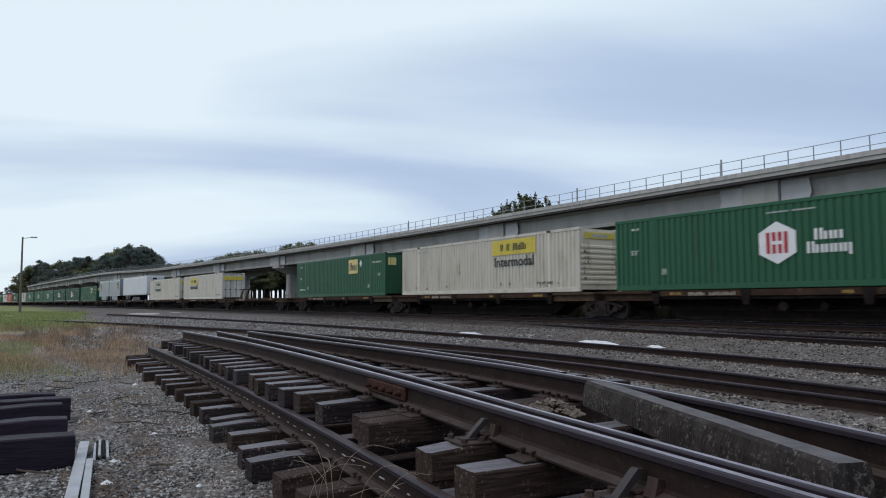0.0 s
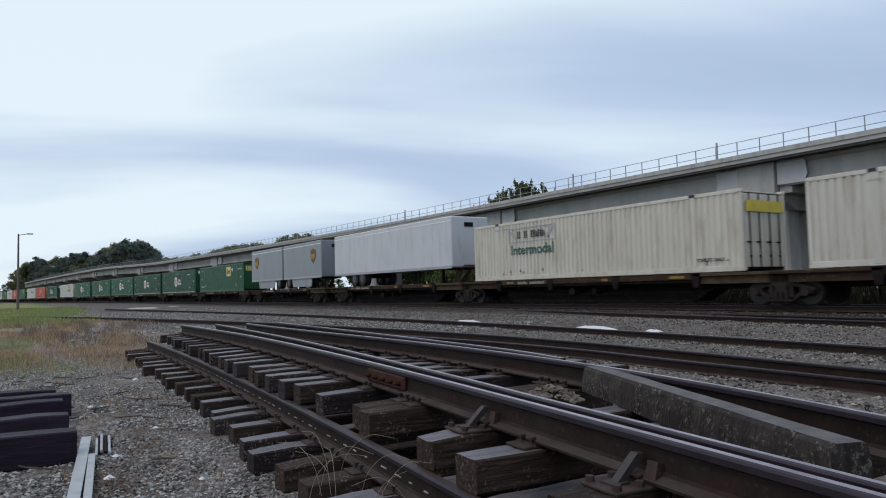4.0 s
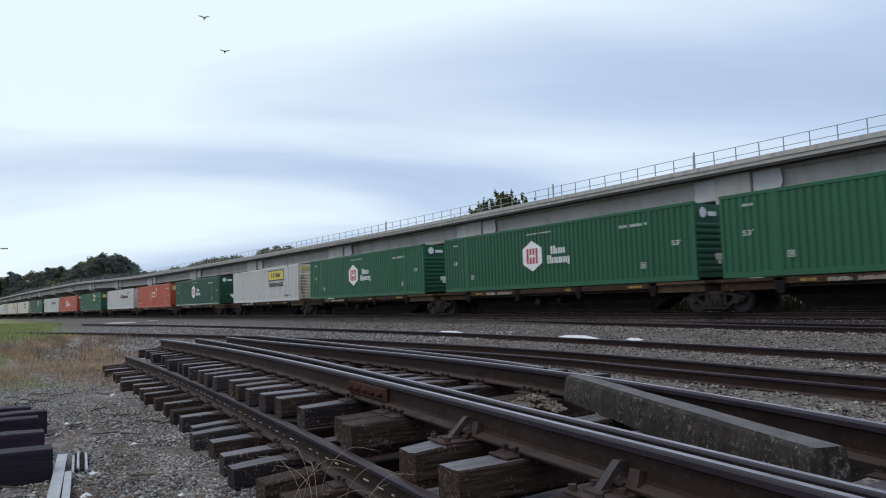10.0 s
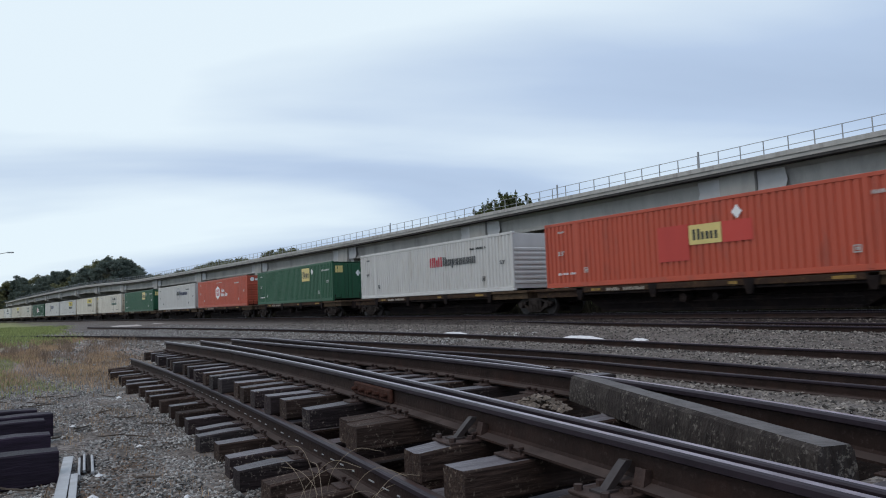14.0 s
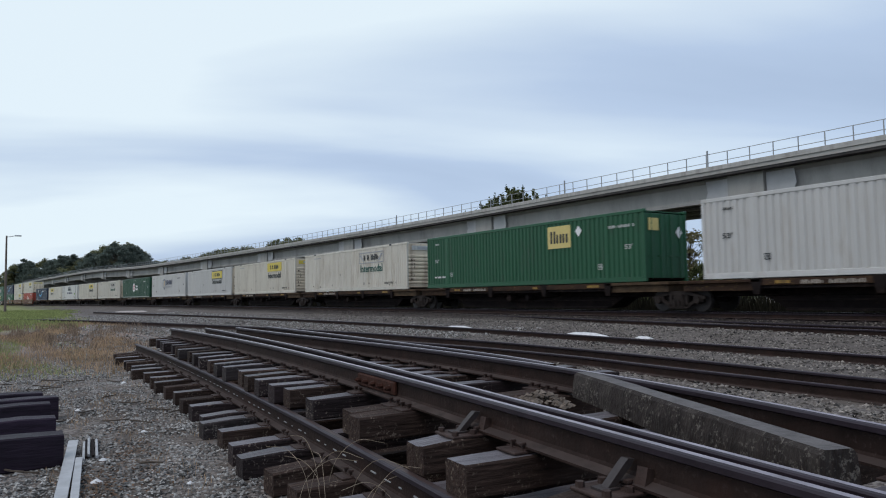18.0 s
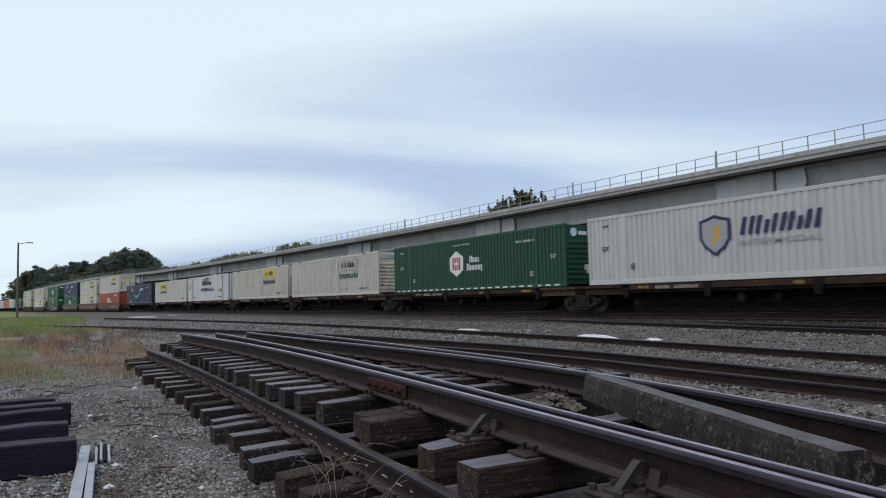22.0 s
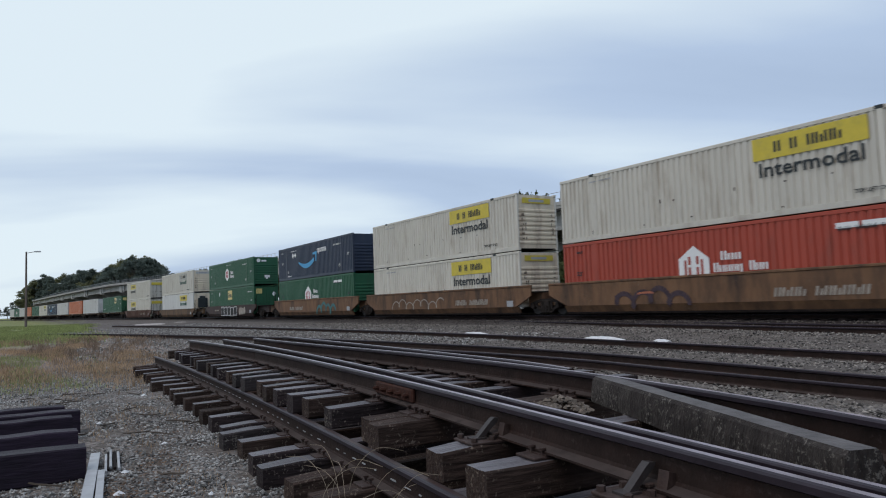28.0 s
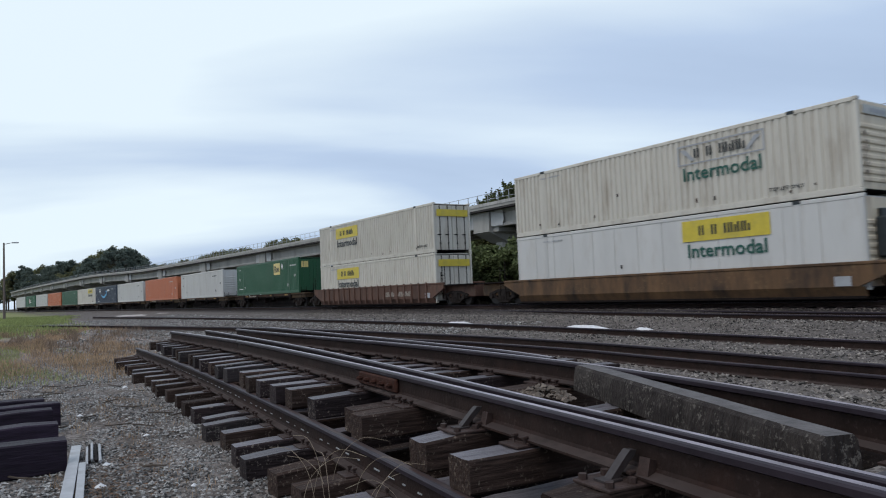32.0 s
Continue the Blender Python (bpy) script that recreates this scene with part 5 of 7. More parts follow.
def trailer(label, skin, length, marked=False, wheels_left=True, name="road_trailer"):
    """A road trailer in the space of its car; its box floor is 0.9 m over the deck."""
    t = thing(name, label, "trailer", "trailers on the train")
    lo, hi = 0.86, 3.78
    part("box_body", Shape().box(0, 0, lo, length, WIDE, hi, bev=0.05), skin, t)
    part("lower_rail", Shape().box(0.02, -0.015, lo - 0.06, length - 0.02, 0.03, lo + 0.1), DECAL_GREY, t)
    s = Shape()
    for i in range(int(length / 0.6)):
        s.box(0.3 + i * 0.6, -0.022, lo - 0.01, 0.38 + i * 0.6, -0.014, lo + 0.02)
    tagged(part("reflector_strip", s, DECAL_RED, t), kind="stuff")
    part("upper_rail", Shape().box(0.02, -0.012, hi - 0.3, length - 0.02, 0.0, hi - 0.24), DECAL_WHITE, t)
    axles = (3.35, 4.6) if length > 12 else (1.2,) if wheels_left else (length - 1.0,)
    for x in axles:
        for y in (0.03, WIDE - 0.55):
            w = part("wheel", Shape().disc((x, 0.52), 0.5, y, y + 0.5, "y", 22), TYRE, t)
            part("rim", Shape().disc((x, 0.52), 0.27, y - 0.012, y + 0.1, "y", 18).disc((x, 0.52), 0.1, y - 0.04, y, "y", 10), RIM, w)
        part("axle_frame", Shape().box(x - 0.5, 0.6, 0.55, x + 0.5, WIDE - 0.6, lo), CAR_STEEL, t)
    if length > 12:
        for y in (0.35, WIDE - 0.45):
            part("landing_leg", Shape().box(length - 4.4, y, 0.05, length - 4.25, y + 0.1, lo), CAR_STEEL, t)
    else:
        part("side_skirt", Shape().prism([(1.95, lo - 0.02), (6.5, lo - 0.02), (6.3, 0.12), (2.2, 0.12)], 0.05, 0.1, "y"), SKIRT_PALE, t, "pale plastic side skirt")
        part("landing_leg", Shape().box(length - 1.9, 0.4, 0.02, length - 1.75, 0.5, lo), CAR_STEEL, t)
    part("king_pin_plate", Shape().box(length - 1.6, 0.7, lo - 0.12, length - 0.4, WIDE - 0.7, lo), CAR_STEEL, t)
    if marked:
        cx = 1.6 if marked == 1 else length - 1.65
        shield(cx, 2.6, 1.12, 1.26, -0.008, DULL_GOLD, t, "shield")
        shield(cx + 0.015, 2.57, 1.03, 1.14, -0.016, DECAL_BROWN, t, "shield_field")
        bars("xgx", cx - 0.38, cx + 0.38, 2.38, 0.5, -0.03, DECAL_GOLD, t)
    part("vent_box", Shape().box(length, 0.9, 3.2, length + 0.05, 1.5, 3.45), CAR_STEEL, t)
    return t


def on_train(ob, s, z=DECK, middle=LENGTH / 2):
    train.append((ob, s, z, middle))
    return ob


made = {}


def load(key, make, label, *args, **kw):
    """A container like key: built once, then copied, with its own label."""
    if key in made:
        return tagged(copy_thing(made[key], Matrix()), label)
    made[key] = make(*args, **kw)
    return made[key]


def build_train():
    hexa = lambda: load("hexa", lambda: hexa_box(HEXA_GREEN, "green ribbed container with a white hexagon emblem"), "green ribbed container with a white hexagon emblem")
    hexad = lambda: load("hexad", lambda: hexa_box(HEXA_DEEP, "green ribbed container with white dashes along its foot", 1), "green ribbed container with white dashes along its foot")
    hexar = lambda: load("hexar", lambda: hexa_box(RED_PAINT, "red ribbed container with a white hexagon emblem", 2), "red ribbed container with a white hexagon emblem")
    square = lambda: load("square", lambda: square_box(SQUARE_GREEN, "green ribbed container with a pale yellow square sign"), "green ribbed container with a pale yellow square sign")
    squarer = lambda: load("squarer", lambda: square_box(RED_PAINT, "red ribbed container with a pale yellow square sign", 7.85, w=1.35, z=1.3, h=0.72), "red ribbed container with a pale yellow square sign")
    slaby = lambda: load("slaby", lambda: slab_box(SLAB_CREAM, "aged cream ribbed container with a yellow sign", lift=0.12), "aged cream ribbed container with a yellow sign")
    slabg = lambda: load("slabg", lambda: slab_box(SLAB_WHITE, "weathered white ribbed container with a faded grey sign", "grey"), "weathered white ribbed container with a faded grey sign")
    slabw = lambda: load("slabw", lambda: slab_box(SLAB_WHITE, "weathered white ribbed container with a yellow sign", x=9.9, w=3.85, lift=0.14), "weathered white ribbed container with a yellow sign")
    slabf = lambda: load("slabf", lambda: slab_box(FRESH_WHITE, "clean white container with a framed yellow sign", "framed", "ribbed"), "clean white container with a framed yellow sign")
    slabd = lambda: load("slabd", lambda: slab_box(SLAB_WHITE, "white ribbed container with dirty rear doors and yellow sign", "yellow", "ribbed", "doors", 2.94), "white ribbed container with dirty rear doors and yellow sign")
    slabc = lambda: load("slabc", lambda: slab_box(SLAB_CREAM, "cream ribbed container with rear doors and grey sign", "grey", "ribbed", "doors", 3.0), "cream ribbed container with rear doors and grey sign")
    slabp = lambda: load("slabp", lambda: slab_box(FRESH_WHITE, "smooth white container with a yellow sign", "yellow", "flat", "ribs", lift=0.1), "smooth white container with a yellow sign")
    white = lambda: load("white", lambda: plain_box(FRESH_WHITE, "plain white ribbed container"), "plain white ribbed container")
    navy = lambda: load("navy", lambda: smile_box("navy container with a light blue curved arrow"), "navy container with a light blue curved arrow")
    orange = lambda: load("orange", lambda: plain_box(ORANGE_PAINT, "plain faded orange ribbed container"), "plain faded orange ribbed container")
    green = lambda: load("green", lambda: plain_box(SQUARE_GREEN, "plain green ribbed container"), "plain green ribbed container")
    spine = [(-21.05, hexa), (-39.38, slaby), (-57.9, square), (-78.0, None), (-96.65, slabd), (-115.1, slabc), (-133.5, "long"), (-153.0, "pups"),
             (-172.4, square), (-190.6, hexad), (-207.9, hexad), (-224.95, hexa), (-242.15, hexa), (-260.5, hexa), (-279.1, slabf), (-299.7, hexad),
             (-318.3, squarer), (-336.8, lambda: load("two_tone", two_tone_box, "clean white container with red and dark bars", "clean white container with red and dark bars")), (-357.5, square), (-376.8, hexar),
             (-394.2, lambda: load("ring", ring_box, "clean white container with a dark ring emblem", "clean white container with a dark ring emblem")), (-413.0, square), (-431.5, slabg), (-449.95, slaby), (-467.2, slabf),
             (-484.5, lambda: load("crest", crest_box, "clean white container with a blue shield emblem", "clean white container with a blue shield emblem")), (-502.1, hexad), (-520.5, slabg), (-537.8, slaby),
             (-555.5, lambda: load("cooled", cooled_box, "smooth white refrigerated container with a dark sign", "smooth white refrigerated container with a dark sign")), (-572.5, slabd), (-590.8, navy)]
    tail = [(-742.8, square), (-763.6, white), (-781.5, orange), (-799.0, white), (-816.0, navy), (-832.0, slabw), (-848.5, green), (-866.0, orange), (-883.0, white), (-900.5, hexa), (-918.0, white)]
    for row in (spine, tail):
        for i, (s, make) in enumerate(row):
            right = (row[i - 1][0] - s) / 2 + LENGTH / 2 if i else LENGTH + 2.0
            left = -((s - row[i + 1][0]) / 2 - LENGTH / 2) if i < len(row) - 1 else -2.0
            flat = make in ("long", "pups", None)
            car = spine_car("grimy dark spine car platform" + (" with rusty deck edges" if flat else " under a container"), left, right,
                            left < -1.55, right - LENGTH > 1.55, ("left" if make is None else "right") if flat else "", flat)
            on_train(car, s)
            if make == "long":
                on_train(trailer("long white road trailer on a spine car", TRAILER_WHITE, 16.15), s)
            elif make == "pups":
                on_train(trailer("short grey road trailer with a brown shield emblem", TRAILER_GREY, 8.55, 2, True), -144.6, DECK, 4.27)
                on_train(trailer("short grey road trailer with a brown shield emblem", TRAILER_GREY, 8.55, 1, False), -153.5, DECK, 4.27)
            elif make:
                on_train(make(), s)
    stacks = [(-612.5, slabw, lambda: load("hexahouse", house_box, "red ribbed container with a white house emblem", "red ribbed container with a white house emblem"), WELL_PAINT),
              (-631.9, slabw, slabw, WELL_PAINT), (-651.4, navy, lambda: load("greenhouse", house_box, "green ribbed container with a white house emblem", "green ribbed container with a white house emblem", HEXA_GREEN), WELL_PAINT),
              (-675.2, hexa, lambda: load("square4", lambda: square_box(SQUARE_GREEN, "green ribbed container in a graffitied well car", 7.45, mark=-3.2), "green ribbed container in a graffitied well car"), WELL_DARK),
              (-698.6, slabg, slabp, WELL_OLIVE), (-722.15, slabd, slabd, WELL_RUST)]
    for i, (s, top, low, paint) in enumerate(stacks):
        right = (stacks[i - 1][0] - s) / 2 + LENGTH / 2 if i else LENGTH + 2.7
        left = -((s - stacks[i + 1][0]) / 2 - LENGTH / 2) if i < 5 else -2.2
        car = well_car("yellow-brown well car with stained sides" if paint is WELL_PAINT else "dirty ochre-brown well car with streaked sides" if paint is WELL_OLIVE else "faded rust-brown ribbed well car" if paint is WELL_RUST else "dark brown well car with stained sides", paint, left, right, left < -2.0, right - LENGTH > 2.0, i == 5, 1.96 if i < 3 else 1.66 if i == 4 else 1.78, 3.1 if i == 2 else 10.4)
        if i == 3:
            graffiti(car)
        elif i == 0:
            scribble(car, PURPLE_SPRAY, 3.1, 6.9, -0.95, -0.1, 3, 0.10)
            scribble(car, ORANGE_PAINT, 4.7, 5.1, -0.42, -0.3, 6, 0.04)
        elif i == 1:
            scribble(car, PALE_SPRAY, 3.0, 9.0, -0.85, -0.1, 5, 0.03)
        elif i == 2:
            scribble(car, TEAL_SPRAY, 9.4, 13.0, -1.0, -0.05, 9, 0.11)
        on_train(car, s)
        on_train(low(), s, 0.88 if i < 5 else 0.70)
        on_train(top(), s, 3.82 if i < 5 else 3.62)


def house_box(label, paint=HOUSE_RED):
    c = plain_box(paint, label)
    part("emblem", Shape().prism([(6.5, 1.12), (6.5, 1.78), (7.2, 2.24), (7.86, 1.74), (7.86, 1.1)], Y - 0.004, Y + 0.004, "y"), DECAL_WHITE, c, "white house-shaped emblem")
    for x0, x1, z0, z1 in ((6.76, 6.86, 1.16, 1.72), (6.94, 7.05, 1.16, 1.44), (6.94, 7.05, 1.54, 1.84), (7.3, 7.41, 1.16, 1.44), (7.3, 7.41, 1.54, 1.84), (7.5, 7.6, 1.16, 1.72)):
        panel(x0, x1, z0, z1, Y - 0.01, DECAL_RED if paint is HEXA_GREEN else HOUSE_RED, c, "emblem_bar")
    bars("Txx", 8.34, 9.2, 1.62, 0.33, Y, DECAL_WHITE, c)
    bars("Txxxg" if paint is HEXA_GREEN else "Txxxg Txx", 8.02, 9.4 if paint is HEXA_GREEN else 10.2, 1.2, 0.34, Y, DECAL_WHITE, c)
    panel(12.55, 13.25, 2.3, 2.48, Y, DECAL_WHITE, c, "number_plate")
    panel(13.35, 14.1, 2.3, 2.48, Y, DECAL_WHITE, c, "number_plate")
    return c


TEAL_SPRAY = material("teal_spray_paint", (0.05, 0.16, 0.16), 0.6, 0, 0.2, 4)
PURPLE_SPRAY = material("faded_purple_spray_paint", (0.055, 0.034, 0.042), 0.7, 0, 0.3, 4)
PALE_SPRAY = material("thin_pale_spray_paint", (0.34, 0.30, 0.25), 0.7, 0, 0.3, 4)
BLACK_SPRAY = material("black_spray_paint", (0.010, 0.009, 0.010), 0.6, 0, 0.2, 4)


def scribble(car, mat, x0, x1, z0, z1, seed, thick):
    """Sprayed loops that run along the side wall; no letters."""
    rnd = random.Random(seed)
    y, n = -0.176, 70
    turns, ph = (x1 - x0) * 1.1, rnd.uniform(0, 6)
    pts = []
    for i in range(n + 1):
        t = i / n
        a = 2 * math.pi * turns * t + ph
        pts.append((x0 + (x1 - x0) * t + 0.22 * math.sin(a), (z0 + z1) / 2 + (z1 - z0) * (0.32 * math.cos(a) + 0.14 * math.sin(a * 0.37 + ph))))
    s = Shape()
    for (a, b), (c, d) in zip(pts[:-1], pts[1:]):
        k = math.hypot(c - a, d - b) or 1.0
        u, w = -(d - b) / k * thick, (c - a) / k * thick
        s.prism([(a - u, b - w), (c - u, d - w), (c + u, d + w), (a + u, b + w)], y - 0.003, y, "y")
    part("graffiti", s, mat, car, "faded spray-paint scribble")


def graffiti(car):
    rnd = random.Random(11)
    y, x = -0.18, 5.3
    for i in range(5):
        w = rnd.uniform(1.08, 1.28)
        lo, hi = -1.1 + rnd.uniform(0, 0.1), -0.02 + rnd.uniform(-0.1, 0.02)
        m = (lo + hi) / 2
        ring = [(x, lo + 0.18), (x + 0.1, lo), (x + 0.34 * w, lo + 0.02), (x + 0.5 * w, lo + 0.08 + 0.08 * (i % 2)), (x + 0.66 * w, lo), (x + w - 0.06, lo + 0.04), (x + w + 0.05, lo + 0.3),
                (x + w - 0.1, m), (x + w + 0.06, hi - 0.25), (x + w - 0.1, hi), (x + 0.62 * w, hi + 0.04), (x + 0.5 * w, hi - 0.05), (x + 0.2, hi + 0.02), (x - 0.03, hi - 0.2), (x + 0.1, m)]
        part("graffiti_outline", Shape().prism(ring, y - 0.004, y, "y"), DECAL_WHITE, car)
        cx, cz = x + w / 2, m
        part("graffiti_fill", Shape().prism([(cx + (a - cx) * 0.87, cz + (b - cz) * 0.88) for a, b in ring], y - 0.01, y - 0.006, "y"), BLACK_SPRAY, car)
        x += w + 0.0
    for i in range(4):
        cx, w = 12.05 + i * 0.5, 0.36
        ring = [(cx + w * rnd.uniform(0.75, 1.15) * math.cos(k * 0.571), -0.56 + 0.06 * (i % 2) + 1.2 * w * rnd.uniform(0.75, 1.1) * math.sin(k * 0.571)) for k in range(11)]
        part("graffiti_blob", Shape().prism(ring, y - 0.003 + 0.001 * (i % 2), y + 0.001 * (i % 2), "y"), PALE_SPRAY, car)


build_train()


# ---- the stacked track panels in the foreground ----
def along(pts, x):
    """The y of a line through given (x, y) at x."""
    q = sorted(pts)
    return float(np.interp(x, [p[0] for p in q], [p[1] for p in q]))


UPPER_ENDS = [(-16.5, 3.23), (-12, 2.86), (-9, 2.64), (-6.5, 2.44), (-4.8, 2.27), (-3.2, 2.06), (-1.0, 1.87), (1.5, 1.65)]
LOWER_ENDS = [(-17.8, 2.6), (-13, 2.31), (-9.2, 2.1), (-6.7, 1.87), (-5, 1.71), (-2, 1.45), (1, 1.2)]
YAW = 4.5  # the panels lie this much askew to the main line


def tie_mesh(long, seed, wide=0.23, high=0.18):
    """A worn tie from its near end: x across, y along, with checks and rounded corners."""
    rnd = random.Random(seed)
    s = Shape()
    n = 9
    ring_n = []
    b = 0.012
    for i in range(n + 1):
        y = long * i / n
        e = b * 2 if i in (0, n) else 0
        dx, dz = rnd.uniform(-0.006, 0.006), rnd.uniform(-0.007, 0.004)
        w = wide / 2 + rnd.uniform(-0.006, 0.006) - e * 0.4
        top = high + dz - e * 0.4
        ring_n.append([(dx - w, y, b), (dx - w, y, top - b), (dx - w + b, y, top), (dx - w * 0.3, y, top - rnd.uniform(0, 0.012)), (dx + w * 0.25, y, top - rnd.uniform(0, 0.01)), (dx + w - b, y, top), (dx + w, y, top - b), (dx + w, y, b), (dx + w - b, y, 0), (dx - w + b, y, 0)])
    v = [p for r in ring_n for p in r]
    k = 10
    f = [(i * k + j, i * k + (j + 1) % k, (i + 1) * k + (j + 1) % k, (i + 1) * k + j) for i in range(n) for j in range(k)]
    f += [tuple(range(k - 1, -1, -1)), tuple(range(n * k, (n + 1) * k))]
    s.add(v, f)
    # top faces take the paler wood that paints in skylight
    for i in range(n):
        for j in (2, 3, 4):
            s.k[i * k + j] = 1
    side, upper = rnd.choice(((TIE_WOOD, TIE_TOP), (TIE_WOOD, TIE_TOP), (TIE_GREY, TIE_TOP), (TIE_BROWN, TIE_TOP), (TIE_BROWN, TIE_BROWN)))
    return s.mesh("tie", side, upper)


PLATE = Shape().box(-0.09, -0.16, 0, 0.09, 0.16, 0.014, bev=0.003).box(-0.09, -0.092, 0.014, 0.09, -0.080, 0.022).box(-0.09, 0.080, 0.014, 0.09, 0.092, 0.022).mesh("tie_plate", PLATE_RUST)
SPIKE = Shape().box(-0.008, -0.008, -0.02, 0.008, 0.008, 0.03).box(-0.014, -0.016, 0.026, 0.014, 0.018, 0.042, bev=0.003).mesh("spike", PLATE_RUST)


def panel_ties(parent, xs, ends, long, z, rails, seed, loose=2.2):
    for i, x in enumerate(xs):
        rnd = random.Random(seed + i)
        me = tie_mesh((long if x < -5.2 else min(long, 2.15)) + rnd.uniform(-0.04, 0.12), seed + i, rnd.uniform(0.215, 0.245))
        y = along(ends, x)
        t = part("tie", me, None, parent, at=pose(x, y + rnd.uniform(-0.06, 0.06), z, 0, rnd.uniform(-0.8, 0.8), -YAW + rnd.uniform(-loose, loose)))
        for r in rails:
            if not r[0][0] - 0.3 > x > r[-1][0] + 0.3 and not r[0][0] + 0.3 < x < r[-1][0] - 0.3:
                continue
            ry = along([(p[0], p[1]) for p in r], x)
            p = part("tie_plate", PLATE, None, parent, at=pose(x + 0.02, ry, z + 0.175, 0, 0, -YAW))
            for dx, dy in ((-0.05, -0.088), (0.06, -0.088), (0.0, 0.088)):
                part("spike", SPIKE, None, p, at=pose(dx + rnd.uniform(-0.01, 0.01), dy, 0.014, rnd.uniform(-6, 6), rnd.uniform(-6, 6), 0 if dy < 0 else 180))


def build_panels():
    low = thing("lower_track_panel", "old track panel of dark ties and rusty rails on gravel", "track panel")
    lower_rail = bezier([(1.2, 1.55, 0.178), (-2.0, 1.914, 0.178), (-4.4, 2.187, 0.178), (-6.3, 2.381, 0.178), (-8.8, 2.607, 0.178), (-11, 2.778, 0.178), (-14, 2.968, 0.178), (-17.8, 3.14, 0.178)])
    low_far = [(p.x, p.y + 1.51, p.z) for p in lower_rail]
    part("rail", rail_mesh(lower_rail, False), None, low)
    part("rail", rail_mesh([Vector(p) for p in low_far], False), None, low)
    xs = [-17.5, -17.0, -16.3, -15.35, -14.9, -14.1, -13.3, -12.6, -11.8, -11.1, -10.42, -9.75, -8.98, -8.35, -7.6, -7.2, -6.63, -5.97, -5.47, -4.91, -4.4, -3.85, -3.3, -2.75, -2.2, -1.65, -1.1, -0.5, 0.1, 0.7]
    rnd = random.Random(91)
    for i in range(46):
        x = -13.5 + i * 0.24 + rnd.uniform(-0.07, 0.07)
        y = along([(p.x, p.y) for p in lower_rail], x) - 0.016
        part("paint_chip", Shape().box(0, 0, 0, rnd.uniform(0.02, 0.09), 0.006, rnd.uniform(0.004, 0.009)), DECAL_GREY, low, at=pose(x, y, 0.25, 0, 0, -YAW - 0.8))
    panel_ties(low, xs, LOWER_ENDS, 2.6, 0.0, [lower_rail], 100, 4.0)

    up = thing("upper_track_panel", "switch panel of worn ties and shiny rails stacked on another", "track panel")
    top = 0.566
    stock = bezier([(x, y, top) for x, y in ((1.3, 1.83), (-0.5, 2.115), (-1.2, 2.229), (-2.4, 2.418), (-4.2, 2.682), (-5.5, 2.857), (-7.0, 3.038), (-9.0, 3.243), (-10.96, 3.397))])
    far_end = bezier([(-11.0, 3.405, top), (-13.5, 3.50, top), (-16.2, 3.571, top)])
    switch = bezier([(x, y, top - 0.004) for x, y in ((1.3, 1.97), (-0.5, 2.255), (-1.2, 2.37), (-2.4, 2.575), (-3.2, 2.70), (-4.2, 2.872), (-5.5, 3.07), (-7.0, 3.285), (-8.5, 3.485), (-10.5, 3.712), (-13.0, 3.959), (-15.8, 4.198))])
    part("rail", rail_mesh(stock), None, up)
    part("rail", rail_mesh(far_end), None, up)
    thin = [(-0.07, 0), (0.04, 0), (0.04, 0.012), (0.009, 0.03), (0.009, 0.135), (0.03, 0.148), (0.032, 0.172), (0.026, 0.179), (0.014, 0.183), (-0.014, 0.183), (-0.026, 0.179), (-0.032, 0.172), (-0.03, 0.148), (-0.009, 0.135), (-0.009, 0.03), (-0.07, 0.012)]
    part("switch_point", rail_mesh(switch, True, thin, "switch_point"), None, up, "tapered switch point rail beside the stock rail")
    second = bezier([(x, y, top) for x, y in ((0.3, 2.74), (-0.8, 3.175), (-1.4, 3.397), (-1.9, 3.56), (-2.5, 3.732), (-3.2, 3.901), (-4.0, 4.059), (-5.0, 4.21), (-6.2, 4.336), (-7.5, 4.422), (-9.0, 4.477), (-11.0, 4.522), (-13.0, 4.59), (-15.3, 4.729))])
    part("rail", rail_mesh(second), None, up)
    third = bezier([(x, y, top) for x, y in ((-4.75, 4.285), (-5.3, 4.42), (-6.0, 4.541), (-7.5, 4.698), (-9.0, 4.846), (-11.0, 5.029), (-13.0, 5.194), (-15.2, 5.357))])
    part("rail", rail_mesh(third), None, up)
    xs = [-16.4, -15.75, -15.1, -14.45, -13.8, -13.15, -12.5, -11.85, -11.2, -10.6, -9.95, -9.4, -8.85, -8.2, -7.7, -7.25, -6.68, -6.3, -5.61, -4.79, -4.55, -3.52, -3.0, -2.16, -1.5, -0.9, -0.3, 0.3]
    panel_ties(up, xs, UPPER_ENDS, 3.3, 0.366, [stock, far_end, [p for p in switch if p.x < -9.0], second], 300)
    # joint bar with bolts
    x = -5.27
    y = along([(p.x, p.y) for p in stock], x)
    slab = part("joint_bar", Shape().box(-0.42, -0.05, 0.03, 0.42, -0.012, 0.14, bev=0.012), JOINT_RUST, up, "rusty joint bar bolted across two rails", at=pose(x, y, top, 0, 0, -7))
    for i in range(5):
        part("bolt", Shape().disc((-0.34 + i * 0.17, 0.085), 0.022, -0.085, -0.05, "y", 6).disc((-0.34 + i * 0.17, 0.085), 0.012, -0.1, -0.085, "y", 6), JOINT_RUST, slab)
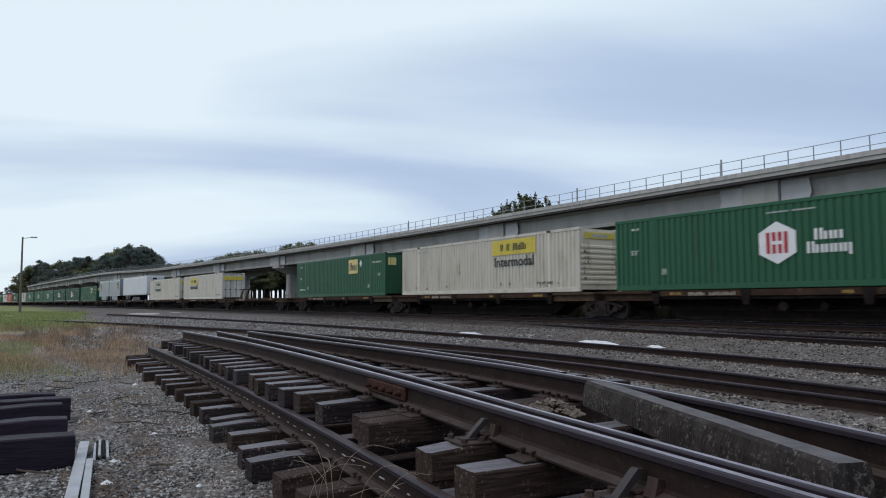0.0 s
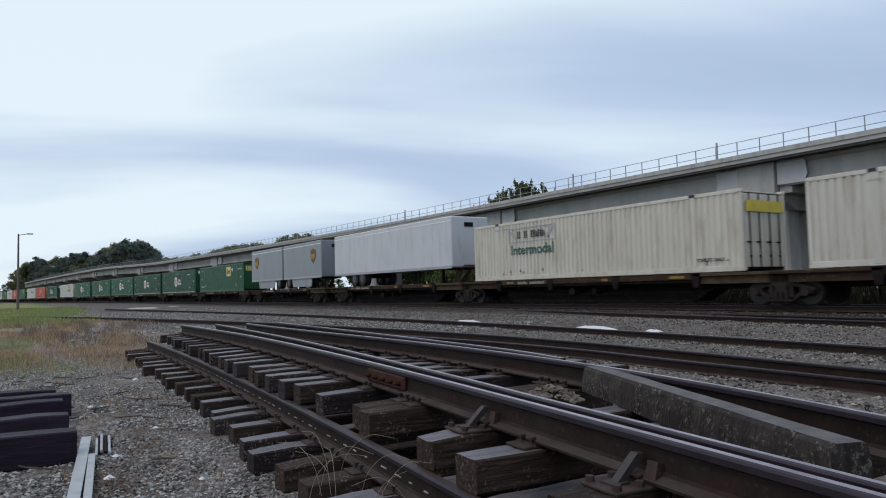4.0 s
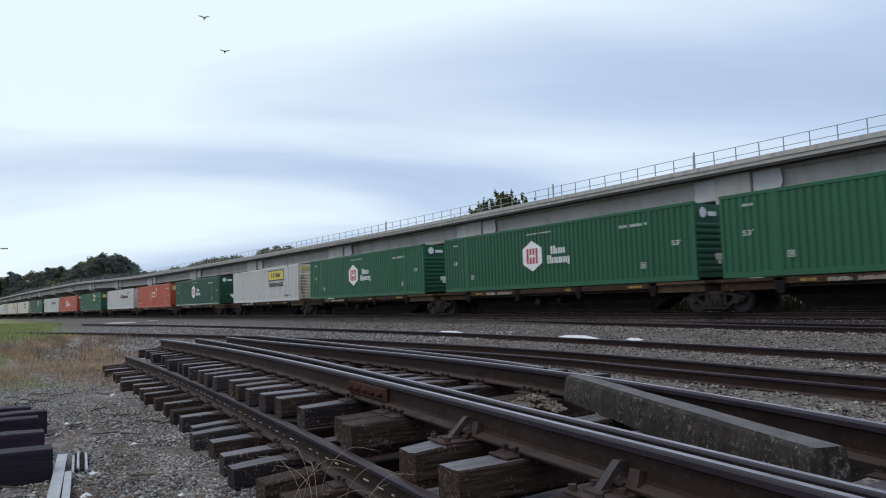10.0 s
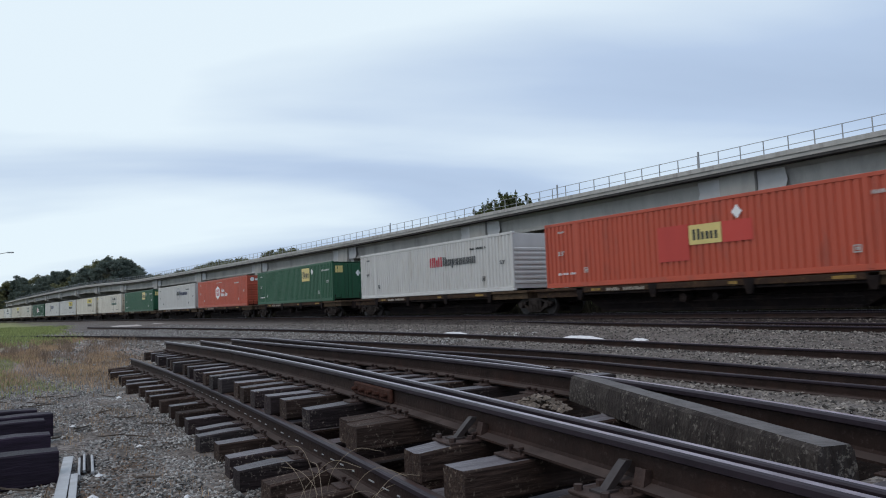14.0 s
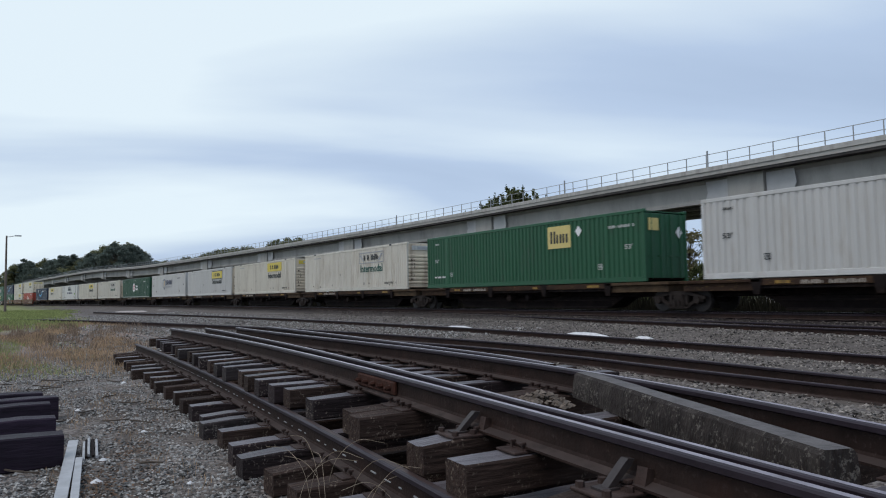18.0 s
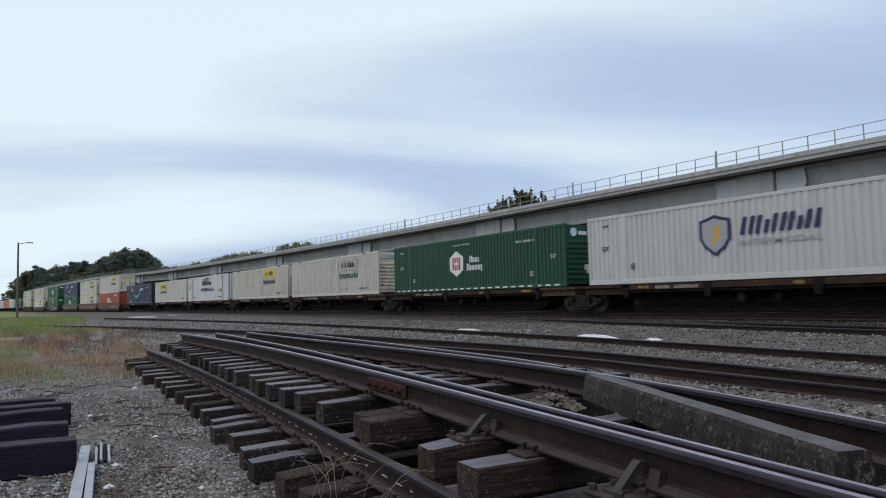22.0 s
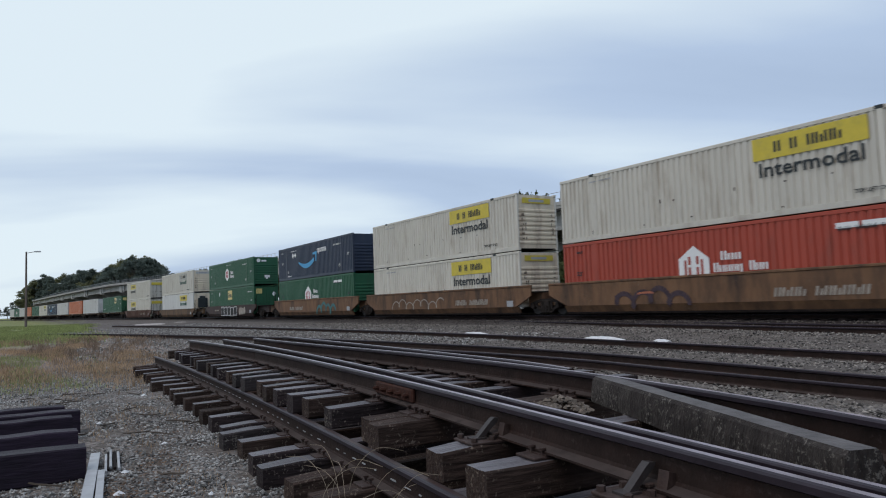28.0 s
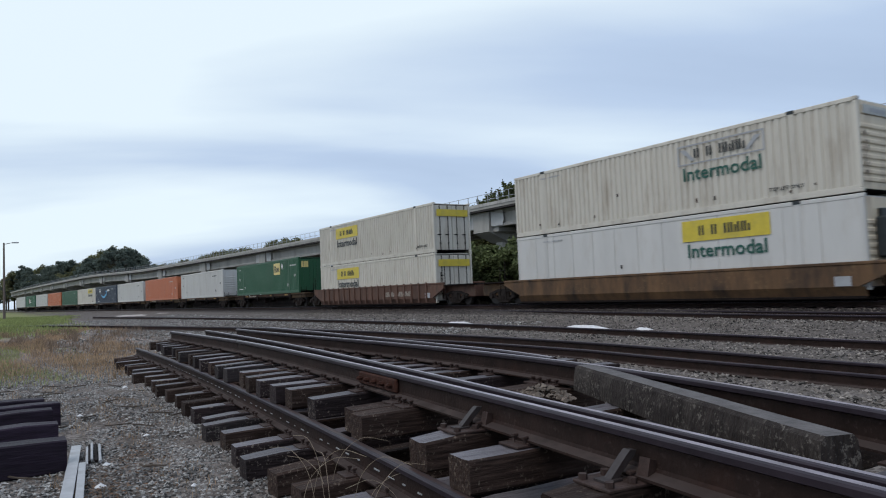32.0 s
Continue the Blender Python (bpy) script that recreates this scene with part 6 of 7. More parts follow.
    # rail braces on wide plates
    for x in (-3.5, -2.12, -0.85):
        y = along([(p.x, p.y) for p in stock], x)
        base = part("brace_plate", Shape().box(-0.12, -0.27, 0.0, 0.12, 0.16, 0.016, bev=0.004), PLATE_RUST, up, at=pose(x, y, top - 0.022, 0, 0, -6))
        part("rail_brace", Shape().prism([(-0.19, 0.016), (-0.15, 0.016), (-0.045, 0.105), (-0.03, 0.128), (-0.065, 0.132), (-0.09, 0.112)], -0.022, 0.022, "x").box(-0.04, -0.22, 0.016, 0.04, -0.13, 0.026), BRACE_STEEL, base, "steel rail brace")
        part("stop_block", Shape().prism([(-0.075, 0.016), (-0.02, 0.016), (-0.015, 0.10), (-0.05, 0.11)], 0.06, 0.12, "x"), PLATE_RUST, base)
        for dx, dy in ((-0.085, -0.24), (0.085, -0.24), (-0.085, -0.12), (0.085, -0.12)):
            part("lag_bolt", Shape().disc((0, 0), 0.02, 0.016, 0.04, "z", 6), PLATE_RUST, base, at=pose(dx, dy, 0))

    # the long concrete beam lying over the panel
    a, b = Vector((-4.10, 4.03, 0)), Vector((-1.54, 2.91, 0))
    long = (b - a).length
    s = Shape()
    rnd = random.Random(4)
    n, rings = 14, []
    for i in range(n + 1):
        q = long * i / n
        h = 0.195
        w = 0.082
        j = [rnd.uniform(-0.004, 0.004) for _ in range(8)]
        rings += [(q, -w - 0.02 + j[0], 0.0), (q, -w - 0.015 + j[1], h * 0.5), (q, -w + j[2], h - 0.02), (q, -w + 0.02, h + j[3] * 0.5), (q, w - 0.02, h + j[4] * 0.5), (q, w + j[5], h - 0.02), (q, w + 0.01, h * 0.5), (q, w + 0.02, 0.0)]
    f = [(i * 8 + j, i * 8 + (j + 1) % 8, (i + 1) * 8 + (j + 1) % 8, (i + 1) * 8 + j) for i in range(n) for j in range(8)]
    f += [tuple(range(7, -1, -1)), tuple(range(n * 8, n * 8 + 8))]
    s.add(rings, f)
    # the top face is painted lighter, as the sky would light it
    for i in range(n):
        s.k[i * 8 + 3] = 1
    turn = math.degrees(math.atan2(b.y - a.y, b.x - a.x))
    solid("concrete_beam", s, (OLD_CONCRETE, LIT_BEAM_TOP), "dark stained weathered concrete beam lying across track panels", "beam", at=pose(a.x, a.y, 0.556, 0, -math.degrees(math.atan2(-0.02, long)), turn))


build_panels()


def build_side_stuff():
    # new black ties, stepped
    for i, (x, y1, z) in enumerate(((-6.78, 0.64, 0.10), (-7.75, 0.66, 0.10), (-8.85, 0.7, 0.10), (-10.0, 0.7, 0.10), (-9.42, 0.82, 0.10))):
        me = tie_mesh(2.6, 700 + i, 0.25, 0.28)
        me.materials.clear()
        for _ in range(2):
            me.materials.append(BLACK_TIE)
        tagged(part("railway_tie", me, None, None, at=pose(x - 0.12, y1, 0.0, 0, 0, 180 + (-2 + i))), "fresh black creosoted railway tie on gravel", "railway tie", "stepped black ties")
    beam = thing("steel_angle", "pale galvanised steel angle lying on gravel", "steel angle")
    for a, b, z in ((Vector((-7.58, 0.79, 0)), Vector((-4.4, 0.35, 0)), 0.06), (Vector((-6.78, 0.75, 0)), Vector((-4.3, 0.43, 0)), 0.05)):
        turn = math.degrees(math.atan2(b.y - a.y, b.x - a.x))
        wide = 0.042 if z > 0.055 else 0.028
        bar = part("flange", Shape().box(0, -wide, 0.0, (b - a).length, wide, 0.012, bev=0.003), STEEL_GREY, beam, at=pose(a.x, a.y, z, 0, 0, turn))
        part("web", Shape().box(0, -wide, -0.05, (b - a).length, -wide + 0.01, 0.0), STEEL_GREY, bar)
    for i, (x, y, mat) in enumerate(((-7.61, 0.885, STEEL_GREY), (-7.7, 0.915, CAR_STEEL), (-7.78, 0.945, STEEL_GREY), (-7.72, 0.972, CAR_STEEL), (-7.67, 0.998, STEEL_GREY))):
        solid("steel_rod", Shape().rod((0, 0, 0.03), (0.82, 0, 0.03), 0.013, 0.013, 8), mat, "short pale steel rod lying on gravel" if mat is STEEL_GREY else "short blackened steel rod lying on gravel", "steel rod", "loose rods", at=pose(x, y, 0, 0, 0, -7))
    # lamp pole
    lamp = thing("street_lamp", "tall thin pole lamp with a short arm", "street lamp", at=pose(-110, 3.2, 0))
    part("pole", Shape().rod((0, 0, -0.3), (0, 0, 10.2), 0.17, 0.10, 10), POLE_WOOD, lamp)
    part("arm", Shape().rod((0, 0, 10.0), (0.3, 1.0, 10.2), 0.04), POLE_WOOD, lamp)
    part("lamp_head", Shape().box(0.15, 0.9, 10.12, 0.5, 1.7, 10.28, bev=0.04), STEEL_GREY, lamp)
    # white lime spilled by the rails
    rnd = random.Random(8)
    for x, y, z, r, k in ((-15.5, 15.3, 0.17, 0.85, 0.3), (-22.7, 15.6, 0.17, 0.72, 0.3), (-12.9, 14.9, 0.21, 0.26, 0.2), (-88, 15.3, 0.12, 4.2, 0.3), (-85, 17.8, 0.22, 1.8, 0.3), (-45, 14.9, 0.1, 0.6, 0.3)):
        s = Shape()
        n = 18
        v = [(0, 0, 0.055 * min(1, r * 1.3))]
        for ring in (0.5, 1.0):
            for i in range(n):
                a = 2 * math.pi * i / n
                q = r * ring * (1 + rnd.uniform(-0.25, 0.25))
                v.append((q * math.cos(a), q * math.sin(a) * 0.45, (0.05 * min(1, r * 1.3) if ring < 1 else -0.03) + rnd.uniform(-0.015, 0.015)))
        f = [(0, 1 + i, 1 + (i + 1) % n) for i in range(n)] + [(1 + i, 1 + n + i, 1 + n + (i + 1) % n, 1 + (i + 1) % n) for i in range(n)]
        solid("lime_patch", s.add(v, f), LIME if x > -60 else PALE_GRAVEL, "low spread of white lime on the ballast" if x > -60 else "low spread of pale pinkish gravel", "lime heap", "white spills", at=pose(x, y, z - 0.06))


build_side_stuff()


def build_rubble():
    """A lump of broken ballast and sod left between the rails."""
    rnd = random.Random(15)
    heap = thing("rubble_heap", "small heap of broken stone and dry sod on ties", "rubble", at=pose(-4.02, 3.52, 0.545))
    for i in range(150):
        r = rnd.uniform(0.012, 0.034)
        a, d = rnd.uniform(0, 6.28), 0.26 * math.sqrt(rnd.random())
        s = Shape()
        n = 7
        v = [(0, 0, r * 0.8)]
        for k in range(n):
            q = r * rnd.uniform(0.7, 1.2)
            v.append((q * math.cos(6.28 * k / n), q * math.sin(6.28 * k / n), rnd.uniform(-0.3, 0.3) * r))
        v.append((0, 0, -r * 0.6))
        f = [(0, 1 + k, 1 + (k + 1) % n) for k in range(n)] + [(n + 1, 1 + (k + 1) % n, 1 + k) for k in range(n)]
        part("lump", s.add(v, f), SOD, heap, at=pose(math.cos(a) * d, math.sin(a) * d * 0.6, 0.015 + rnd.uniform(0.5, 1.0) * max(0, 0.12 - d * 0.45), rnd.uniform(0, 40), 0, 0))


build_rubble()


# ---- trees and weeds ----
def crown_mesh(name, mat, blobs, count, leaf, seed):
    """Leaf clumps scattered in the shells of several lobes, with gaps."""
    rnd = random.Random(seed)
    s = Shape()
    for i in range(count):
        cx, cy, cz, rx, rz = rnd.choice(blobs)
        d = Vector((rnd.gauss(0, 1), rnd.gauss(0, 1), rnd.gauss(0, 1))).normalized()
        k = min(abs(rnd.gauss(0.0, 0.62)) + 0.25, 1.18)
        p = Vector((cx + d.x * rx * k, cy + d.y * rx * k, cz + d.z * rz * k))
        u = Vector((rnd.gauss(0, 1), rnd.gauss(0, 1), rnd.gauss(0, 0.6))).normalized()
        w = u.cross(Vector((rnd.gauss(0, 1), rnd.gauss(0, 1), rnd.gauss(0, 1)))).normalized()
        a, b = leaf * rnd.uniform(0.6, 1.3), leaf * rnd.uniform(0.35, 0.8)
        s.add([tuple(p - u * a), tuple(p + w * b + u * a * 0.2), tuple(p + u * a), tuple(p - w * b + u * a * 0.1)], [(0, 1, 2, 3)])
    me = bpy.data.meshes.new(name)
    me.from_pydata(s.v, [], s.f)
    me.materials.append(mat)
    return me


def tree(name, label, high, wide, mat, seed, count=1600, leaf=0.35, kind="round", group=""):
    rnd = random.Random(seed)
    t = thing(name, label, "tree", group)
    s = Shape()
    stem = high * (0.75 if kind != "bush" else 0.4)
    s.rod((0, 0, -0.3), (0, 0, stem * 0.5), 0.02 * high, 0.014 * high, 8).rod((0, 0, stem * 0.5), (rnd.uniform(-0.3, 0.3), 0, stem), 0.014 * high, 0.005 * high, 7)
    blobs = []
    n = {"pine": 70, "bush": 34, "round": 64, "spire": 46}[kind]
    for i in range(n):
        q = (i + rnd.uniform(0, 0.9)) / n
        a = rnd.uniform(0, 6.28)
        if kind == "pine":
            r = wide * 0.42 * (1.08 - 0.8 * q ** 1.3) * rnd.uniform(0.4, 1.15)
            c = (math.cos(a) * r, math.sin(a) * r, high * (0.30 + 0.66 * q), wide * rnd.uniform(0.05, 0.10), high * rnd.uniform(0.018, 0.035))
        elif kind == "bush":
            r = wide * 0.36 * rnd.uniform(0.2, 1.0)
            c = (math.cos(a) * r, math.sin(a) * r, high * rnd.uniform(0.1, 0.85), wide * rnd.uniform(0.06, 0.13), high * rnd.uniform(0.06, 0.12))
        else:
            r = wide * 0.40 * math.sin(math.pi * (0.18 + 0.74 * q)) * rnd.uniform(0.5, 1.1)
            c = (math.cos(a) * r, math.sin(a) * r, high * (0.34 + 0.58 * q), wide * rnd.uniform(0.05, 0.11), high * rnd.uniform(0.03, 0.06))
        if kind == "spire":
            # upright leafy shoots, tallest in the middle
            k = math.sqrt(rnd.random())
            tip = high * (1.0 - 0.30 * k * k) * rnd.uniform(0.86, 1.0)
            r = wide * 0.42 * k
            for u in (0.0, 0.10, 0.2, 0.32, 0.45):
                blobs.append((math.cos(a) * r, math.sin(a) * r, tip * (0.97 - u), wide * (0.018 + 0.13 * u), high * 0.05))
            c = (math.cos(a) * r, math.sin(a) * r, tip * 0.6, wide * 0.08, high * 0.08)
        blobs.append(c)
        s.rod((0, 0, min(stem, c[2] * 0.75)), (c[0] * 0.8, c[1] * 0.8, c[2]), 0.005 * high, 0.0015 * high, 5)
    part("trunk", s, BARK, t)
    part("crown", crown_mesh("crown", mat, blobs, count, leaf, seed + 1), None, t)
    return t


def build_trees():
    rnd = random.Random(21)
    far = [tree("pine_tree", "tall dark pine in a far wood", 20, 11, LEAF_FAR, 1, 8500, 0.27, "pine", "far wood"),
           tree("far_tree", "broad dark green tree in a far wood", 17, 13, LEAF_FAR, 2, 8500, 0.27, "round", "far wood"),
           tree("far_tree", "olive green tree in a far wood", 15, 12, LEAF_OLIVE, 3, 8000, 0.27, "round", "far wood")]
    places = []
    # heights of the wood's skyline against its bearing from the yard
    bear = [-0.05, 0.012, 0.028, 0.05, 0.067, 0.078, 0.098, 0.124, 0.14, 0.154, 0.171, 0.193, 0.204, 0.23, 0.272, 0.32, 0.345, 0.375, 0.397, 0.43]
    sky_line = [2.5, 4.0, 11.0, 15.7, 13.5, 17.0, 17.7, 20, 22.4, 24.6, 20.5, 17.0, 16.0, 16.8, 20.5, 23.5, 21.0, 27.5, 26.5, 20]
    for i in range(130):
        b = 0.030 + 0.40 * (i - 12 + rnd.uniform(0, 0.9)) / 118 if i > 11 else -0.075 + i * 0.0085
        # behind the viaduct at every bearing
        d = max(300, float(np.interp(b, [-0.01, 0.03, 0.06, 0.09, 0.12, 0.155, 0.19], [900, 640, 460, 375, 320, 280, 250]))) * rnd.uniform(1.0, 1.14)
        h = float(np.interp(b, bear, sky_line)) * rnd.uniform(0.86, 1.04) * d / 300 + 1.4
        places.append((-d, d * b, h, rnd.choice((0, 0, 1, 1, 2)) if b < 0.2 else rnd.choice((1, 2, 2))))
    used = set()
    for x, y, h, k in places:
        src = far[k]
        base = (20, 17, 15)[k]
        m = pose(x, y, -0.3, 0, 0, rnd.uniform(0, 360))
        if k not in used:
            used.add(k)
            ob = src
            ob.matrix_basis = m
        else:
            ob = copy_thing(src, m)
        q = h / base
        ob.scale = (q * 1.15, q * 1.15, q)
    # trees close behind the viaduct
    near = [tree("broadleaf_tree", "green broadleaf tree showing over the viaduct", 12, 9, LEAF_MID, 31, 17000, 0.14, "spire", "trees behind the viaduct"),
            tree("broadleaf_tree", "olive autumn tree with thin gaps in its crown", 9, 9, LEAF_TAN, 33, 3000, 0.17, "round", "trees behind the viaduct"),
            tree("bush", "dense dark green bush under the viaduct", 5, 6, LEAF_BUSH, 35, 4200, 0.15, "bush", "bushes behind the viaduct")]
    rows = [(0, -84.4, 62, 1.22), (0, -81.6, 62.5, 1.27), (0, -79.2, 62, 1.27), (0, -76.6, 62, 1.36), (0, -74.6, 62, 1.40), (0, -72.6, 62.5, 1.28), (0, -88, 60, 0.9), (0, -100, 58, 0.8), (0, -108, 57, 0.75), (0, -94, 57, 0.85), (0, -82, 56, 0.85), (0, -76, 55.5, 0.9), (0, -70, 56, 0.85), (0, -66, 57, 0.9),
            (1, -62, 57, 1.1), (1, -56, 56, 0.98), (1, -52.5, 58, 1.02), (1, -48.5, 57, 1.05), (1, -44.5, 58.5, 0.85), (2, -52, 41, 0.95), (2, -49.5, 42, 1.05), (2, -47, 41.5, 0.85), (2, -44, 42.5, 0.9), (2, -41.5, 43, 0.8), (2, -54, 40.5, 1.05), (2, -38.5, 43.5, 0.7), (2, -33, 66, 1.1), (2, -37, 66, 1.2), (2, -57, 42, 0.9), (2, -61, 42.5, 0.85), (2, -65, 42, 0.75), (0, -57.5, 57, 0.88), (0, -61.5, 58, 0.95), (2, -104, 55, 1.3), (2, -96, 55, 1.2), (2, -90, 54, 1.3), (2, -85, 54, 1.2), (2, -79, 54, 1.2), (2, -73, 54, 1.2), (2, -68, 54, 1.1), (2, -63, 55, 1.0), (2, -58, 62, 1.0),
            (2, -55, 70, 0.95), (2, -52, 71, 1.05), (2, -49, 70, 1.0), (2, -46, 71, 1.1), (2, -60, 68, 1.1), (2, -43, 74, 0.95), (2, -40, 76, 1.0), (2, -36, 77, 0.9), (2, -33, 75, 0.95), (2, -29, 76, 0.9), (2, -24, 78, 1.0), (2, -115, 56, 1.4), (2, -125, 54, 1.3)]
    used = set()
    for k, x, y, q in rows:
        if 55.5 <= y <= 59 and k < 2:
            x, y, q = x * 1.24, y * 1.24, q * 1.22
        m = pose(x, y, -0.2, 0, 0, rnd.uniform(0, 360))
        if k not in used:
            used.add(k)
            ob = near[k]
            ob.matrix_basis = m
        else:
            ob = copy_thing(near[k], m)
        if k == 2 and y < 44:
            q *= 1.3
        ob.scale = (q, q, q)


build_trees()


def build_van():
    v = thing("white_van", "white delivery van parked behind the viaduct", "van", at=pose(-38.0, 74, 0, 0, 0, 4))
    part("van_body", Shape().prism([(0, 0.4), (0, 2.7), (0.2, 2.9), (3.6, 2.9), (4.2, 2.3), (4.5, 1.6), (5.3, 1.4), (5.45, 0.9), (5.45, 0.4)], 0, 2.0, "y"), TRAILER_WHITE, v)
    part("side_window", Shape().prism([(3.5, 1.65), (3.5, 2.45), (4.0, 2.2), (4.25, 1.65)], -0.012, 0.0, "y"), DECAL_DARK, v)
    for x in (1.0, 4.4):
        for y in (-0.02, 1.78):
            part("wheel", Shape().disc((x, 0.34), 0.34, y, y + 0.24, "y", 16), TYRE, v)
    for x, y, h in ((-35.2, 70, 7.6), (-20, 78, 8.5)):
        p = thing("utility_pole", "plain wooden utility pole behind the viaduct", "utility pole", "utility poles", at=pose(x, y, 0))
        part("pole", Shape().rod((0, 0, -0.4), (0, 0, h), 0.14, 0.1, 8), POLE_WOOD, p)
        part("cross_arm", Shape().box(-0.9, -0.05, h - 0.6, 0.9, 0.05, h - 0.48), POLE_WOOD, p)


build_van()


def blades(name, mat, label, category, count, place, high, wide, seed):
    rnd = random.Random(seed)
    s = Shape()
    for i in range(count):
        x, y = place(rnd)
        z = ground_height(x, y)
        h = high * rnd.uniform(0.4, 1.2)
        a = rnd.uniform(0, 6.28)
        w = wide * rnd.uniform(0.6, 1.3)
        dx, dy = math.cos(a) * w, math.sin(a) * w
        lx, ly = rnd.gauss(0, 0.28) * h, rnd.gauss(0, 0.28) * h
        s.add([(x - dx, y - dy, z - 0.02), (x + dx, y + dy, z - 0.02), (x + lx * 0.5 + dx * 0.6, y + ly * 0.5 + dy * 0.6, z + h * 0.6), (x + lx, y + ly, z + h), (x + lx * 0.5 - dx * 0.6, y + ly * 0.5 - dy * 0.6, z + h * 0.6)], [(0, 1, 2, 3, 4)])
    me = bpy.data.meshes.new(name)
    me.from_pydata(s.v, [], s.f)
    me.materials.append(mat)
    return tagged(new(name, me), label, category, kind="stuff")


def build_weeds():
    def patch(r, xs, ys, scale, floor, shift):
        """A place in uneven patches that thin out towards their edges."""
        while True:
            x = r.uniform(*xs)
            rim = ys[1] * -x + ys[2] + 0.03 * -x * noise.noise((x * 0.22, shift, 7)) + 1.1 * noise.noise((x * 0.9, shift, 2))
            y = r.uniform(ys[0], rim + 2.0)
            fade = min(1.0, (xs[1] - x) / (0.22 * (xs[1] - xs[0])), max(0.0, rim - y + 1.2) / 2.0)
            if noise.noise((x * scale * 0.55, y * scale * 3.0, shift)) + r.gauss(0, 0.14) > floor and r.random() < fade:
                return x, y
    blades("grass", GRASS, "yellow-green uncut grass strip", "grass", 42000, lambda r: patch(r, (-125, -38), (-8, 0.09, 0.2), 0.10, -0.30, 1), 0.2, 0.03, 3)
    blades("dry_grass", DRY_WEED, "dry tan weeds and dead grass in patches", "weeds", 36000, lambda r: patch(r, (-50, -13), (-2.5, 0.135, 0.3), 0.22, 0.08, 4), 0.13, 0.007, 4)
    blades("dry_grass", DEAD_STALK, "tall dead brown weed stalks", "weeds", 2600, lambda r: patch(r, (-44, -20), (0.6, 0.150, 0.6), 0.55, 0.22, 9), 0.30, 0.008, 5)
    blades("grass", GRASS, "short green grass among dry weeds", "grass", 7000, lambda r: patch(r, (-30, -14), (-2.5, 0.06, 0.2), 0.3, 0.02, 13), 0.09, 0.006, 8)
    # brush added along the main line's far side, near-black for the shade under cars

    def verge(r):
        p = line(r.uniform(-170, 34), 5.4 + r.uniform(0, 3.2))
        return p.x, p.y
    blades("brush", SHADE_BRUSH, "knee-high brush beyond the main line, darkened as under-train shade", "brush", 26000, verge, 1.25, 0.035, 6)
    blades("dry_grass", DRY_WEED, "sparse dry grass in the gravel", "weeds", 1600, lambda r: patch(r, (-14, -5), (0.3, 0.16, 0.3), 1.1, 0.22, 21), 0.05, 0.003, 9)
    # a tuft of long dry stems by the near rail
    tuft = thing("dry_weed_tuft", "tuft of long thin dry grass stems by a rail", "weeds")
    rnd = random.Random(77)
    for i in range(11):
        x, y = -3.9 + rnd.uniform(-0.5, 0.7), 1.75 + rnd.uniform(-0.12, 0.2)
        a, h = rnd.uniform(0, 6.28), rnd.uniform(0.15, 0.4)
        p = [Vector((x, y, 0.1)), Vector((x + math.cos(a) * 0.08, y + math.sin(a) * 0.06, 0.1 + h * 0.6)), Vector((x + math.cos(a) * 0.25, y + math.sin(a) * 0.2, 0.1 + h * 0.95)), Vector((x + math.cos(a) * 0.5, y + math.sin(a) * 0.35, 0.1 + h * 0.9))]
        q = bezier(p, 4)
        s = Shape()
        for u, w in zip(q[:-1], q[1:]):
            s.rod(u, w, 0.0016, 0.0012, 4)
        part("stem", s, DRY_STEM, tuft)
    # twigs and bits of bark on the gravel
    for i in range(26):
        x, y = -rnd.uniform(6, 15), rnd.uniform(0.4, 2.0)
        s = Shape()
        u = Vector((0, 0, 0.02))
        for k in range(3):
            w = u + Vector((rnd.uniform(0.05, 0.16), rnd.uniform(-0.05, 0.05), rnd.uniform(-0.005, 0.012)))
            s.rod(u, w, 0.010, 0.007, 5)
            u = w
        solid("twig", s, BARK, "dark broken twig lying on gravel", "twig", "twigs on the gravel", at=pose(x, y, 0.01, 0, 0, rnd.uniform(0, 360)))


build_weeds()


